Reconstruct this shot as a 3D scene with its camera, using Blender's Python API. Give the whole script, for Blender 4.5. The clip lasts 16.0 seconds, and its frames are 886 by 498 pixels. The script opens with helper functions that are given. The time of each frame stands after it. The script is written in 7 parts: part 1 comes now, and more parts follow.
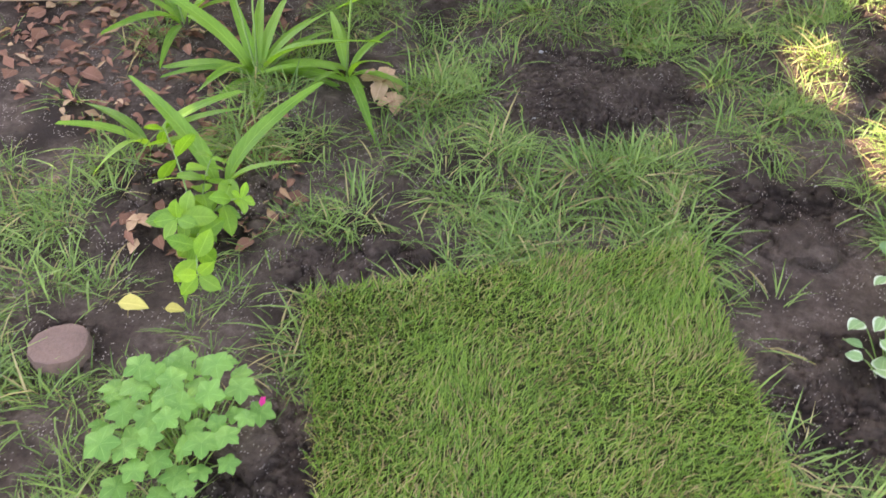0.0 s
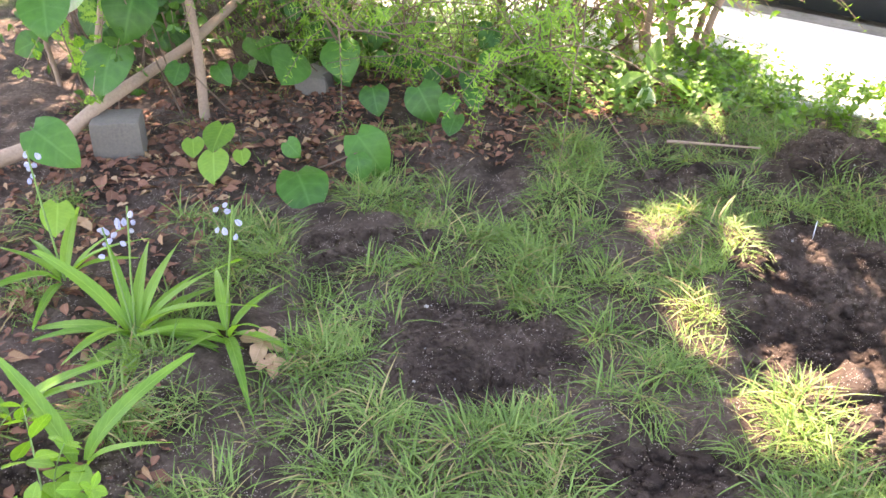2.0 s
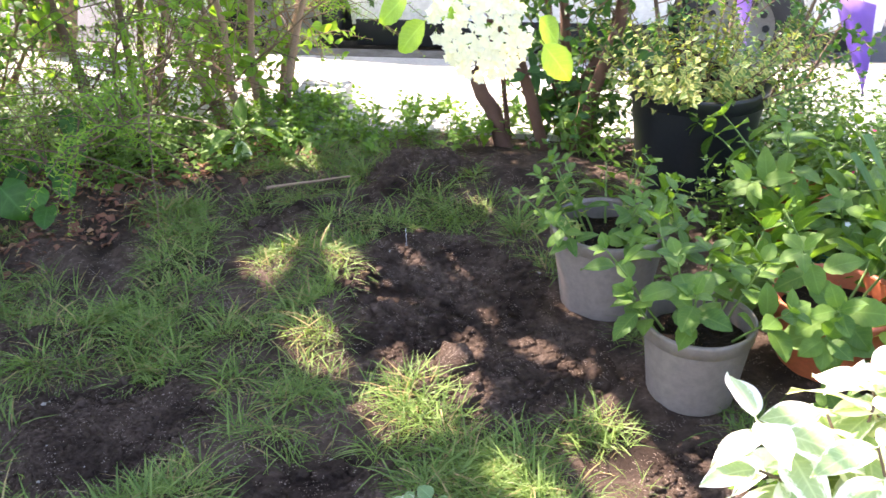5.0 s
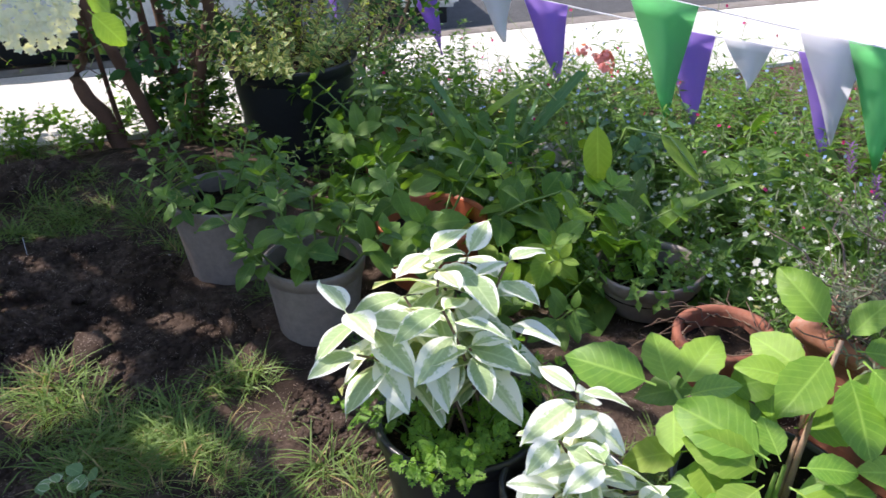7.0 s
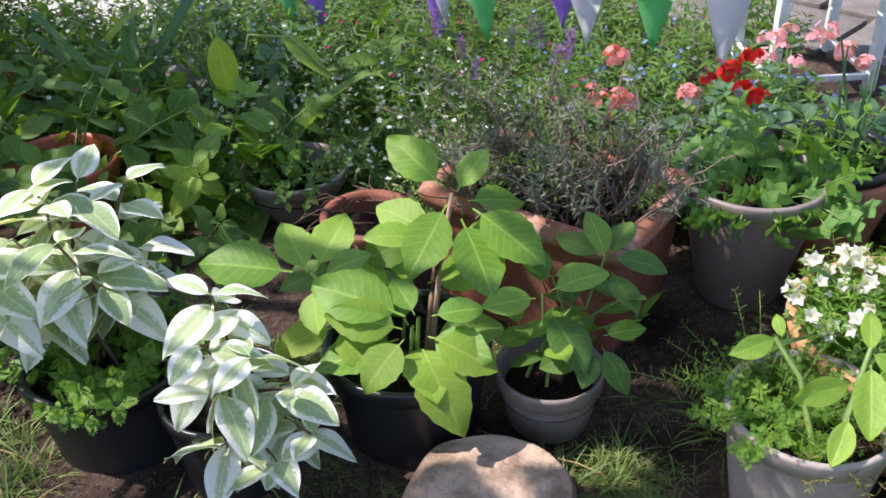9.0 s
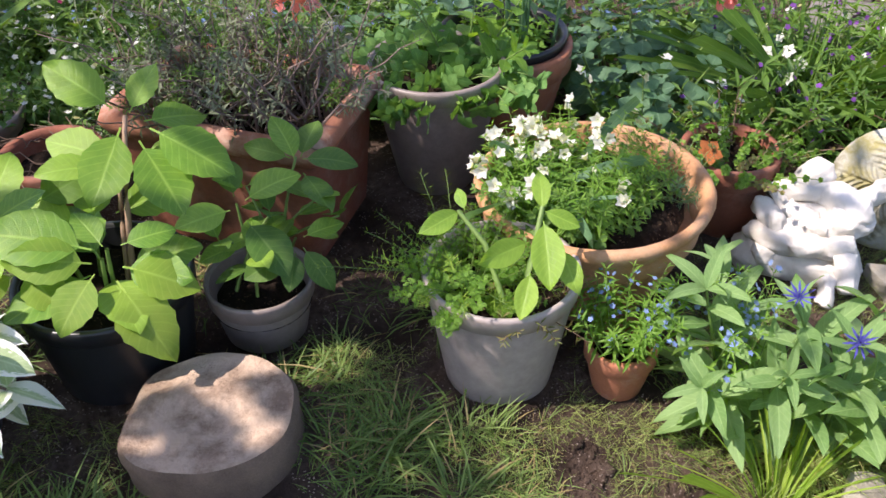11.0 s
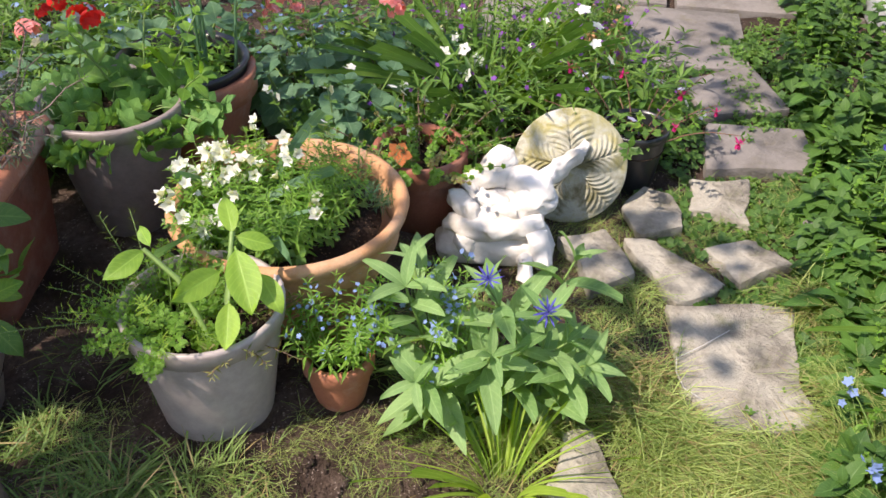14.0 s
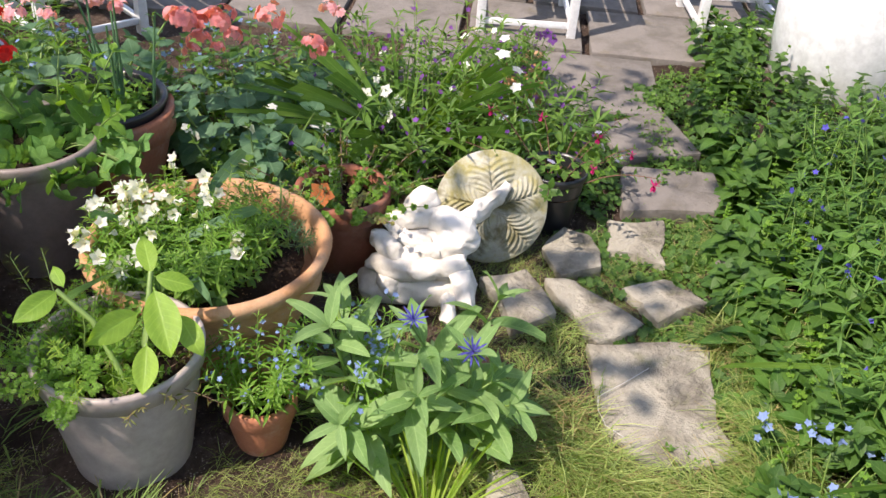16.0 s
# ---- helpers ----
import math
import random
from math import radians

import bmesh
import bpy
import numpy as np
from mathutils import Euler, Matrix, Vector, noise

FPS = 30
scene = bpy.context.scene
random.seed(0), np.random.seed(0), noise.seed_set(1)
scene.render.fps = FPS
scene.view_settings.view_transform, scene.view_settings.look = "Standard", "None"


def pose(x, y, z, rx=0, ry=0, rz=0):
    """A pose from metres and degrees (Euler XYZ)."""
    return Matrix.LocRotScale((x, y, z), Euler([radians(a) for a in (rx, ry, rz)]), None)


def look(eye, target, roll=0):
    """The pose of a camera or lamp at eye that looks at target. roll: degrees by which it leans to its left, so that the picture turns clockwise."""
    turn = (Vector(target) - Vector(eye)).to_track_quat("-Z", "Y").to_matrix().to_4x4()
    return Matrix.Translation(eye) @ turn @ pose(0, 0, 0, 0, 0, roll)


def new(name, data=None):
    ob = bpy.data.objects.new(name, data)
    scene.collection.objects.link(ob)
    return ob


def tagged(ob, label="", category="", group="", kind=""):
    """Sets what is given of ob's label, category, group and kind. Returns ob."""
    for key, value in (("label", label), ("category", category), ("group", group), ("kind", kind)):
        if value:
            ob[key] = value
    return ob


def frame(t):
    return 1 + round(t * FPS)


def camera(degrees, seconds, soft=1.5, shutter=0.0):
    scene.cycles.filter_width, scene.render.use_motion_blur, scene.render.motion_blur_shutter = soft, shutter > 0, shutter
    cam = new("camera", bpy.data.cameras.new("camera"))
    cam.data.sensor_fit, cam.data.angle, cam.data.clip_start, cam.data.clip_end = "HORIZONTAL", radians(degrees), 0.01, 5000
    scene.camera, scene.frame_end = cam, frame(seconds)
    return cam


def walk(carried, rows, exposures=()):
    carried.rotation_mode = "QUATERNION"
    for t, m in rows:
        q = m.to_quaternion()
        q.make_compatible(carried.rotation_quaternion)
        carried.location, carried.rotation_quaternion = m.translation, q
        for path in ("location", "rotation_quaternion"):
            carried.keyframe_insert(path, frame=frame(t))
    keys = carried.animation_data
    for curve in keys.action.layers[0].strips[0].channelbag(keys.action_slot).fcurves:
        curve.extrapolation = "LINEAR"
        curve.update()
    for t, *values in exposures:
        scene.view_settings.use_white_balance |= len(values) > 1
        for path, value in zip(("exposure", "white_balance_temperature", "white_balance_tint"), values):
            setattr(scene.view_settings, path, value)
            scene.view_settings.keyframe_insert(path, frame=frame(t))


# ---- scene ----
cam = camera(51.1, 16.0, 1.5, 0.15)
PATH = [
    (0, (0.107, 0.026, 1.247), (0.034, 1.462, -0.143), 0.4),
    (0.5, (0.175, 0.131, 1.303), (0.117, 1.639, -0.01), 3.0),
    (1, (0.22, 0.158, 1.331), (0.175, 1.745, 0.116), 2.0),
    (1.5, (0.232, 0.162, 1.348), (0.222, 1.801, 0.202), 1.8),
    (2, (0.238, 0.164, 1.36), (0.277, 1.851, 0.285), 2.1),
    (2.5, (0.241, 0.153, 1.367), (0.332, 1.869, 0.343), 2.0),
    (3, (0.264, 0.14, 1.375), (0.408, 1.877, 0.395), 0.2),
    (3.2, (0.28, 0.13, 1.381), (0.449, 1.873, 0.414), -0.6),
    (5.3, (0.417, -0.01, 1.373), (1.226, 1.55, 0.419), -0.1),
    (5.5, (0.415, -0.025, 1.372), (1.289, 1.498, 0.417), 0.4),
    (6, (0.402, -0.092, 1.36), (1.417, 1.345, 0.409), -0.3),
    (6.5, (0.402, -0.173, 1.345), (1.544, 1.168, 0.397), -0.6),
    (7, (0.416, -0.25, 1.335), (1.682, 0.973, 0.385), -1.5),
    (7.5, (0.427, -0.295, 1.321), (1.788, 0.808, 0.355), -1.7),
    (8, (0.437, -0.351, 1.311), (1.869, 0.625, 0.313), -1.4),
    (8.5, (0.465, -0.383, 1.288), (1.953, 0.454, 0.247), -2.3),
    (9, (0.472, -0.401, 1.274), (2.004, 0.274, 0.178), -2.7),
    (9.5, (0.479, -0.421, 1.259), (2.038, 0.114, 0.126), -3.2),
    (10, (0.483, -0.446, 1.244), (2.059, -0.056, 0.078), -2.3),
    (10.2, (0.484, -0.457, 1.248), (2.056, -0.121, 0.058), -1.8),
    (12.3, (0.473, -0.573, 1.234), (2.019, -0.629, -0.034), -0.4),
    (12.5, (0.473, -0.573, 1.239), (2.016, -0.658, -0.031), 0.1),
    (13, (0.473, -0.586, 1.237), (2.019, -0.757, -0.019), 0.5),
    (13.5, (0.475, -0.596, 1.237), (2.022, -0.859, -0.003), 0.7),
    (14, (0.478, -0.612, 1.236), (2.026, -0.974, 0.022), 1.2),
    (14.5, (0.479, -0.624, 1.237), (2.017, -1.073, 0.041), 1.5),
    (15, (0.471, -0.626, 1.24), (2.009, -1.147, 0.073), 2.6),
    (15.5, (0.47, -0.618, 1.241), (2.015, -1.165, 0.095), 3.7),
    (16, (0.48, -0.6, 1.232), (2.035, -1.145, 0.099), 4.7),
]
EXPOSURES = [(0, 3.15, 8800, 23), (1.5, 3.4, 8300, 24), (3.2, 3.3, 7800, 26), (5.5, 2.15, 7100, 21), (6.5, 1.25, 6700, 17), (8, 0.82, 6400, 18), (10, 0.82, 6600, 22), (12.5, 0.92, 6900, 21), (16, 0.76, 7100, 18)]
walk(cam, [(t, look(eye, target, roll)) for t, eye, target, roll in PATH], EXPOSURES)

# ---- world, sun, exposure ----
SUN = Vector((-0.25, 0.72, 1.05)).normalized()
world = bpy.data.worlds.new("world")
scene.world = world
world.use_nodes = True
_n = world.node_tree.nodes
_sky = _n.new("ShaderNodeTexSky")
_sky.sky_type, _sky.sun_disc = "NISHITA", False
_sky.sun_elevation = math.asin(SUN.z)
_sky.sun_rotation = math.atan2(SUN.x, SUN.y)
world.node_tree.links.new(_sky.outputs[0], _n["Background"].inputs[0])
_n["Background"].inputs[1].default_value = 0.15
_s = bpy.data.lights.new("sun", "SUN")
_s.energy, _s.angle, _s.color = 4.2, radians(0.4), (1.0, 0.95, 0.87)
new("sun", _s).matrix_world = look(SUN * 30, (0, 0, 0))

rng = np.random.default_rng(7)
UP = np.array((0.0, 0.0, 1.0))


# ---- materials ----
class Nodes:
    """A node material with short calls for its nodes and links."""
    def __init__(self, name):
        self.m = bpy.data.materials.new(name)
        self.m.use_nodes = True
        self.t = self.m.node_tree
        self.b = self.t.nodes["Principled BSDF"]
        self.out = self.t.nodes["Material Output"]

    def add(self, kind, **values):
        n = self.t.nodes.new("ShaderNode" + kind)
        for k, v in values.items():
            if k == "blend":
                n.blend_type = v
            elif k == "op":
                n.operation = v
            elif k == "kind":
                n.data_type = v
        return n

    def link(self, a, b):
        self.t.links.new(a, b)

    def coords(self, which="Object"):
        return self.add("TexCoord").outputs[which]

    def noise(self, scale, detail=4.0, rough=0.55, at=None, which="Object"):
        n = self.add("TexNoise")
        self.link(at or self.coords(which), n.inputs["Vector"])
        n.inputs["Scale"].default_value, n.inputs["Detail"].default_value, n.inputs["Roughness"].default_value = scale, detail, rough
        return n.outputs["Fac"]

    def ramp(self, fac, *stops):
        r = self.add("ValToRGB")
        e = r.color_ramp.elements
        while len(e) < len(stops):
            e.new(0.5)
        for x, (p, c) in zip(e, stops):
            x.position, x.color = p, (*c, 1) if len(c) == 3 else c
        self.link(fac, r.inputs[0])
        return r.outputs[0]

    def mix(self, fac, a, b, blend="MIX"):
        n = self.add("Mix")
        n.data_type, n.blend_type = "RGBA", blend
        for sock, v in ((n.inputs[0], fac), (n.inputs[6], a), (n.inputs[7], b)):
            if isinstance(v, bpy.types.NodeSocket):
                self.link(v, sock)
            elif isinstance(v, (int, float)):
                sock.default_value = v
            else:
                sock.default_value = (*v, 1)
        return n.outputs[2]

    def math(self, op, a, b=0.0, clamp=False):
        n = self.add("Math", op=op)
        n.use_clamp = clamp
        for sock, v in ((n.inputs[0], a), (n.inputs[1], b)):
            if isinstance(v, bpy.types.NodeSocket):
                self.link(v, sock)
            else:
                sock.default_value = v
        return n.outputs[0]

    def rand(self):
        """A random number for each object and each loose island of it."""
        a, b = self.add("NewGeometry").outputs["Random Per Island"], self.add("ObjectInfo").outputs["Random"]
        return self.math("FRACT", self.math("ADD", a, b))

    def bump(self, height, strength, distance=0.01):
        n = self.add("Bump")
        n.inputs["Strength"].default_value, n.inputs["Distance"].default_value = strength, distance
        self.link(height, n.inputs["Height"])
        self.link(n.outputs[0], self.b.inputs["Normal"])

    def colour(self, c):
        if isinstance(c, bpy.types.NodeSocket):
            self.link(c, self.b.inputs["Base Color"])
        else:
            self.b.inputs["Base Color"].default_value = (*c, 1)

    def rough(self, v, metal=0.0, spec=0.5):
        if isinstance(v, bpy.types.NodeSocket):
            self.link(v, self.b.inputs["Roughness"])
        else:
            self.b.inputs["Roughness"].default_value = v
        self.b.inputs["Metallic"].default_value = metal
        self.b.inputs["Specular IOR Level"].default_value = spec


def plain(name, c, rough=0.6, metal=0.0, vary=0.25, scale=30.0, bump=0.15, spec=0.5):
    """A surface of one colour with grain and stains at two scales."""
    k = Nodes(name)
    lo, hi = tuple(v * (1 - vary) for v in c), tuple(min(1, v * (1 + vary)) for v in c)
    big = k.ramp(k.noise(scale * 0.15, 5), (0.3, lo), (0.7, hi))
    fine = k.noise(scale * 4, 6, 0.65)
    k.colour(k.mix(0.35, big, k.ramp(fine, (0.35, tuple(v * 0.55 for v in c)), (0.65, tuple(min(1, v * 1.25) for v in c)))))
    k.rough(rough, metal, spec)
    if bump:
        k.bump(fine, bump, 0.004)
    return k.m


def leaf_mat(name, dark, light, margin=None, rough=0.42, glow=0.45, vein=0.35, edge=0.5, spec=0.4, veins=9.0):
    """A leaf: colour from leaf to leaf, pale ribs, a blotched margin where given, and light that shines through."""
    k = Nodes(name)
    uv = k.add("SeparateXYZ")
    k.link(k.coords("UV"), uv.inputs[0])
    along, across = uv.outputs[0], k.math("ABSOLUTE", k.math("SUBTRACT", k.math("MULTIPLY", uv.outputs[1], 2.0), 1.0))
    tone = k.math("MULTIPLY", k.rand(), 0.75)
    tone = k.math("ADD", tone, k.math("MULTIPLY", k.noise(60, 3), 0.3))
    tone = k.math("ADD", tone, k.math("MULTIPLY", k.math("SUBTRACT", k.noise(5, 3), 0.5), 0.9), clamp=True)
    c = k.mix(tone, dark, light)
    # side ribs run outwards and forwards from the midrib
    ribs = k.math("SINE", k.math("MULTIPLY", k.math("SUBTRACT", along, k.math("MULTIPLY", across, 0.22)), veins * 6.283))
    rib = k.math("MULTIPLY", k.math("SUBTRACT", ribs, 0.72, clamp=True), 2.2)
    mid = k.math("MULTIPLY", k.math("SUBTRACT", 0.10, across, clamp=True), 9.0, clamp=True)
    both = k.math("MAXIMUM", k.math("MULTIPLY", rib, 0.5), mid)
    c = k.mix(k.math("MULTIPLY", both, vein), c, tuple(min(1, v * 1.5 + 0.07) for v in light))
    if margin:
        ragged = k.math("ADD", across, k.math("MULTIPLY", k.math("SUBTRACT", k.noise(14, 4, 0.6, k.coords("UV")), 0.5), 0.9))
        ragged = k.math("ADD", ragged, k.math("MULTIPLY", k.math("SUBTRACT", k.rand(), 0.5), 0.7))
        c = k.mix(k.math("MULTIPLY", k.math("SUBTRACT", ragged, edge), 6.0, clamp=True), c, margin)
    k.colour(c)
    k.rough(rough, 0.0, spec)
    k.bump(k.math("SUBTRACT", k.noise(90, 3), k.math("MULTIPLY", both, 0.6)), 0.35, 0.003)
    through_ = k.add("BsdfTranslucent")
    k.link(k.mix(1.0, c, (1.25, 1.2, 0.45), "MULTIPLY"), through_.inputs[0])
    blend = k.add("MixShader")
    blend.inputs[0].default_value = glow
    k.link(k.b.outputs[0], blend.inputs[1])
    k.link(through_.outputs[0], blend.inputs[2])
    k.link(blend.outputs[0], k.out.inputs[0])
    return k.m


def petal_mat(name, c, vary=0.25, glow=0.4):
    return leaf_mat(name, tuple(v * (1 - vary) for v in c), c, rough=0.6, glow=glow, vein=0.1, spec=0.25)


def soil_material(name, dark, light, chips, lawn=False):
    k = Nodes(name)
    at = k.coords("Object")
    a, b = k.noise(5, 6, 0.6, at), k.noise(55, 8, 0.7, at)
    c = k.mix(k.ramp(b, (0.35, (0, 0, 0)), (0.7, (1, 1, 1))), dark, light)
    c = k.mix(k.ramp(a, (0.42, (0, 0, 0)), (0.62, (1, 1, 1))), c, tuple(v * 0.6 for v in dark))
    v = k.add("TexVoronoi")
    k.link(at, v.inputs["Vector"])
    v.inputs["Scale"].default_value = 150
    grit = k.math("MULTIPLY", k.math("LESS_THAN", v.outputs["Distance"], 0.24), k.math("GREATER_THAN", k.noise(23, 2, 0.5, at), 0.52))
    c = k.mix(grit, c, chips)
    if lawn:                                     # the wider garden beyond the beds is worn grass
        far = k.add("VectorMath")
        far.operation = "DISTANCE"
        k.link(at, far.inputs[0])
        far.inputs[1].default_value = (0.9, 0.6, 0.0)
        edge = k.math("ADD", far.outputs["Value"], k.math("MULTIPLY", a, 2.0))
        blades = k.mix(b, (0.035, 0.07, 0.015), (0.12, 0.17, 0.04))
        c = k.mix(k.math("MULTIPLY", k.math("SUBTRACT", edge, 5.2), 1.5, clamp=True), c, blades)
    k.colour(c)
    k.rough(0.95, spec=0.15)
    k.bump(k.math("ADD", b, k.math("MULTIPLY", k.noise(200, 5, 0.7, at), 0.5)), 1.0, 0.035)
    return k.m


SOIL = soil_material("garden_soil", (0.100, 0.066, 0.050), (0.24, 0.168, 0.128), (0.42, 0.33, 0.27))
GROUND_SOIL = soil_material("garden_ground", (0.100, 0.066, 0.050), (0.24, 0.168, 0.128), (0.42, 0.33, 0.27), True)
POT_SOIL = soil_material("potting_soil", (0.02, 0.013, 0.010), (0.07, 0.045, 0.03), (0.16, 0.10, 0.06))
TURF_MAT = soil_material("turf_root_mat", (0.06, 0.075, 0.022), (0.13, 0.125, 0.05), (0.2, 0.17, 0.09))
GRASS = leaf_mat("grass_blade", (0.082, 0.165, 0.034), (0.25, 0.36, 0.10), rough=0.45, glow=0.4, vein=0.1, veins=2)
TURF = leaf_mat("turf_blade", (0.085, 0.19, 0.025), (0.265, 0.385, 0.075), rough=0.55, glow=0.4, vein=0.1, veins=2)
STRAW = leaf_mat("dry_blade", (0.26, 0.19, 0.08), (0.45, 0.36, 0.17), rough=0.7, glow=0.3, vein=0.1, veins=2)
GREEN = leaf_mat("mid_green_leaf", (0.055, 0.148, 0.026), (0.165, 0.295, 0.05))
FRESH = leaf_mat("fresh_green_leaf", (0.10, 0.25, 0.03), (0.24, 0.42, 0.06), rough=0.4, glow=0.5)
DARK = leaf_mat("dark_green_leaf", (0.025, 0.085, 0.022), (0.07, 0.18, 0.04), rough=0.35)
LIME = leaf_mat("lime_leaf", (0.20, 0.36, 0.04), (0.38, 0.51, 0.08), glow=0.5)
BLUEGREEN = leaf_mat("blue_green_leaf", (0.07, 0.17, 0.085), (0.16, 0.30, 0.16), rough=0.5)
IVY = leaf_mat("glossy_ivy_leaf", (0.014, 0.068, 0.009), (0.062, 0.19, 0.024), rough=0.3, glow=0.3, spec=0.35, vein=0.22, veins=4)
HYDRANGEA = leaf_mat("hydrangea_leaf", (0.115, 0.275, 0.03), (0.31, 0.49, 0.065), rough=0.32, glow=0.42, vein=0.42, veins=9, spec=0.5)
VARIEGATED = leaf_mat("variegated_leaf", (0.27, 0.40, 0.17), (0.56, 0.65, 0.40), (0.90, 0.91, 0.84), rough=0.5, glow=0.28, edge=0.46)
EUONYMUS = leaf_mat("yellow_edged_leaf", (0.09, 0.18, 0.04), (0.18, 0.28, 0.07), (0.50, 0.50, 0.17), edge=0.55)
YELLOWED = leaf_mat("yellowed_leaf", (0.45, 0.36, 0.08), (0.60, 0.50, 0.14), rough=0.7, glow=0.2)
PALE_LEAF = leaf_mat("pale_margined_leaf", (0.12, 0.24, 0.09), (0.24, 0.36, 0.15), (0.50, 0.55, 0.40), rough=0.55, glow=0.3, edge=0.75)
CLOD = plain("reddish_earth", (0.17, 0.10, 0.075), 0.95, vary=0.3, scale=60, bump=0.9)
BROWN_LEAF = leaf_mat("fallen_leaf", (0.28, 0.14, 0.07), (0.50, 0.31, 0.18), rough=0.8, glow=0.15)
REDDISH = leaf_mat("reddish_leaf", (0.13, 0.16, 0.05), (0.30, 0.32, 0.10), (0.28, 0.11, 0.05), edge=0.85)
GREY_LEAF = leaf_mat("grey_lavender_leaf", (0.11, 0.14, 0.08), (0.24, 0.27, 0.18), rough=0.7, glow=0.3)
STEM = plain("green_stem", (0.16, 0.26, 0.06), 0.5, vary=0.3)
TWIG = plain("brown_twig", (0.17, 0.11, 0.075), 0.85, vary=0.4, bump=0.5)
PINKTWIG = plain("pinkish_bark", (0.34, 0.22, 0.15), 0.8, vary=0.3, bump=0.4)
REDBARK = plain("reddish_bark", (0.17, 0.085, 0.055), 0.9, vary=0.45, scale=60, bump=0.8)
WHITE_P = petal_mat("white_petal", (0.82, 0.82, 0.80), 0.1)
CREAM_P = petal_mat("cream_petal", (0.85, 0.83, 0.70), 0.1)
BLUE_P = petal_mat("pale_blue_petal", (0.30, 0.42, 0.80), 0.3)
DEEPBLUE_P = petal_mat("deep_blue_petal", (0.13, 0.12, 0.62), 0.4)
LILAC_P = petal_mat("lilac_petal", (0.58, 0.57, 0.86), 0.25)
PINK_P = petal_mat("salmon_pink_petal", (0.94, 0.37, 0.38), 0.25)
ROSE_P = petal_mat("pale_pink_petal", (0.95, 0.50, 0.57), 0.2)
RED_P = petal_mat("red_petal", (0.75, 0.03, 0.025), 0.25)
MAGENTA_P = petal_mat("magenta_petal", (0.65, 0.03, 0.22), 0.3)
PURPLE_P = petal_mat("purple_petal", (0.28, 0.10, 0.45), 0.3)
ORANGE_P = petal_mat("orange_petal", (0.75, 0.24, 0.08), 0.3)
GREY_POT = plain("grey_brown_plastic", (0.235, 0.192, 0.172), 0.42, vary=0.14, scale=12, bump=0.06)
PALE_POT = plain("pale_grey_plastic", (0.37, 0.315, 0.285), 0.38, vary=0.1, scale=10, bump=0.05)
BLACK_POT = plain("black_plastic", (0.018, 0.019, 0.021), 0.33, vary=0.3, scale=20, bump=0.06)


def clay(name, c, bloom, grime, amount=0.55):
    """Fired clay with lime bloom and dark algae stains."""
    k = Nodes(name)
    fine = k.noise(120, 6, 0.7)
    base = k.mix(fine, tuple(v * 0.7 for v in c), tuple(v * 1.25 for v in c))
    base = k.mix(k.math("MULTIPLY", k.ramp(k.noise(9, 7, 0.7), (0.48, (0, 0, 0)), (0.66, (1, 1, 1))), amount), base, bloom)
    base = k.mix(k.math("MULTIPLY", k.ramp(k.noise(5.5, 6, 0.68), (0.50, (0, 0, 0)), (0.68, (1, 1, 1))), 0.7), base, grime)
    k.colour(base), k.rough(0.85, spec=0.25), k.bump(fine, 0.35, 0.004)
    return k.m


TERRA = clay("terracotta", (0.40, 0.155, 0.085), (0.50, 0.36, 0.28), (0.16, 0.075, 0.05))
TERRA_PALE = clay("sunbleached_terracotta", (0.50, 0.26, 0.13), (0.60, 0.44, 0.31), (0.28, 0.16, 0.09))
TERRA_RED = clay("red_brown_terracotta", (0.26, 0.095, 0.06), (0.34, 0.20, 0.15), (0.10, 0.05, 0.035))
ORANGE_POT = plain("orange_plastic", (0.55, 0.14, 0.06), 0.45, vary=0.15, scale=14, bump=0.05)
TEAL_POT = plain("teal_plastic", (0.02, 0.18, 0.18), 0.4, vary=0.15, scale=14, bump=0.05)


def weathered(name, c, dark_patch, moss, bump):
    """Worn natural stone with greenish moss; dark patches hold stains, on sandstone also dappled shade."""
    k = Nodes(name)
    fine = k.noise(70, 8, 0.7)
    base = k.mix(fine, tuple(v * 0.75 for v in c), tuple(v * 1.2 for v in c))
    base = k.mix(k.math("MULTIPLY", k.ramp(k.noise(7, 6, 0.65), (0.45, (0, 0, 0)), (0.62, (1, 1, 1))), 0.75), base, dark_patch)
    base = k.mix(k.math("MULTIPLY", k.ramp(k.noise(11, 7, 0.7), (0.56, (0, 0, 0)), (0.68, (1, 1, 1))), 0.6), base, moss)
    k.colour(base), k.rough(0.92, spec=0.2)
    k.bump(k.math("ADD", k.math("MULTIPLY", k.noise(16, 5, 0.6), 1.5), fine), bump, 0.012)
    return k.m


STONE = weathered("sandstone", (0.385, 0.355, 0.29), (0.14, 0.12, 0.095), (0.15, 0.155, 0.075), 0.8)
SLATE = weathered("grey_flagstone", (0.205, 0.185, 0.168), (0.12, 0.108, 0.095), (0.15, 0.13, 0.085), 0.5)
BLOCKGREY = plain("grey_block", (0.15, 0.125, 0.10), 0.9, vary=0.25, scale=30, bump=0.6)
NETTLE = leaf_mat("nettle_leaf", (0.030, 0.090, 0.018), (0.108, 0.22, 0.040), rough=0.5)
PLANK = plain("pale_brown_timber", (0.38, 0.245, 0.155), 0.8, vary=0.3, scale=30, bump=0.4)
# paler than the lawn blades: full sun is put into this colour
SUNLIT_GRASS = leaf_mat("sunlit_grass_blade", (0.15, 0.265, 0.05), (0.46, 0.53, 0.19), rough=0.6, glow=0.4, vein=0.1, veins=2)
CONCRETE = plain("pale_concrete", (0.52, 0.50, 0.47), 0.9, vary=0.15, scale=25, bump=0.4)
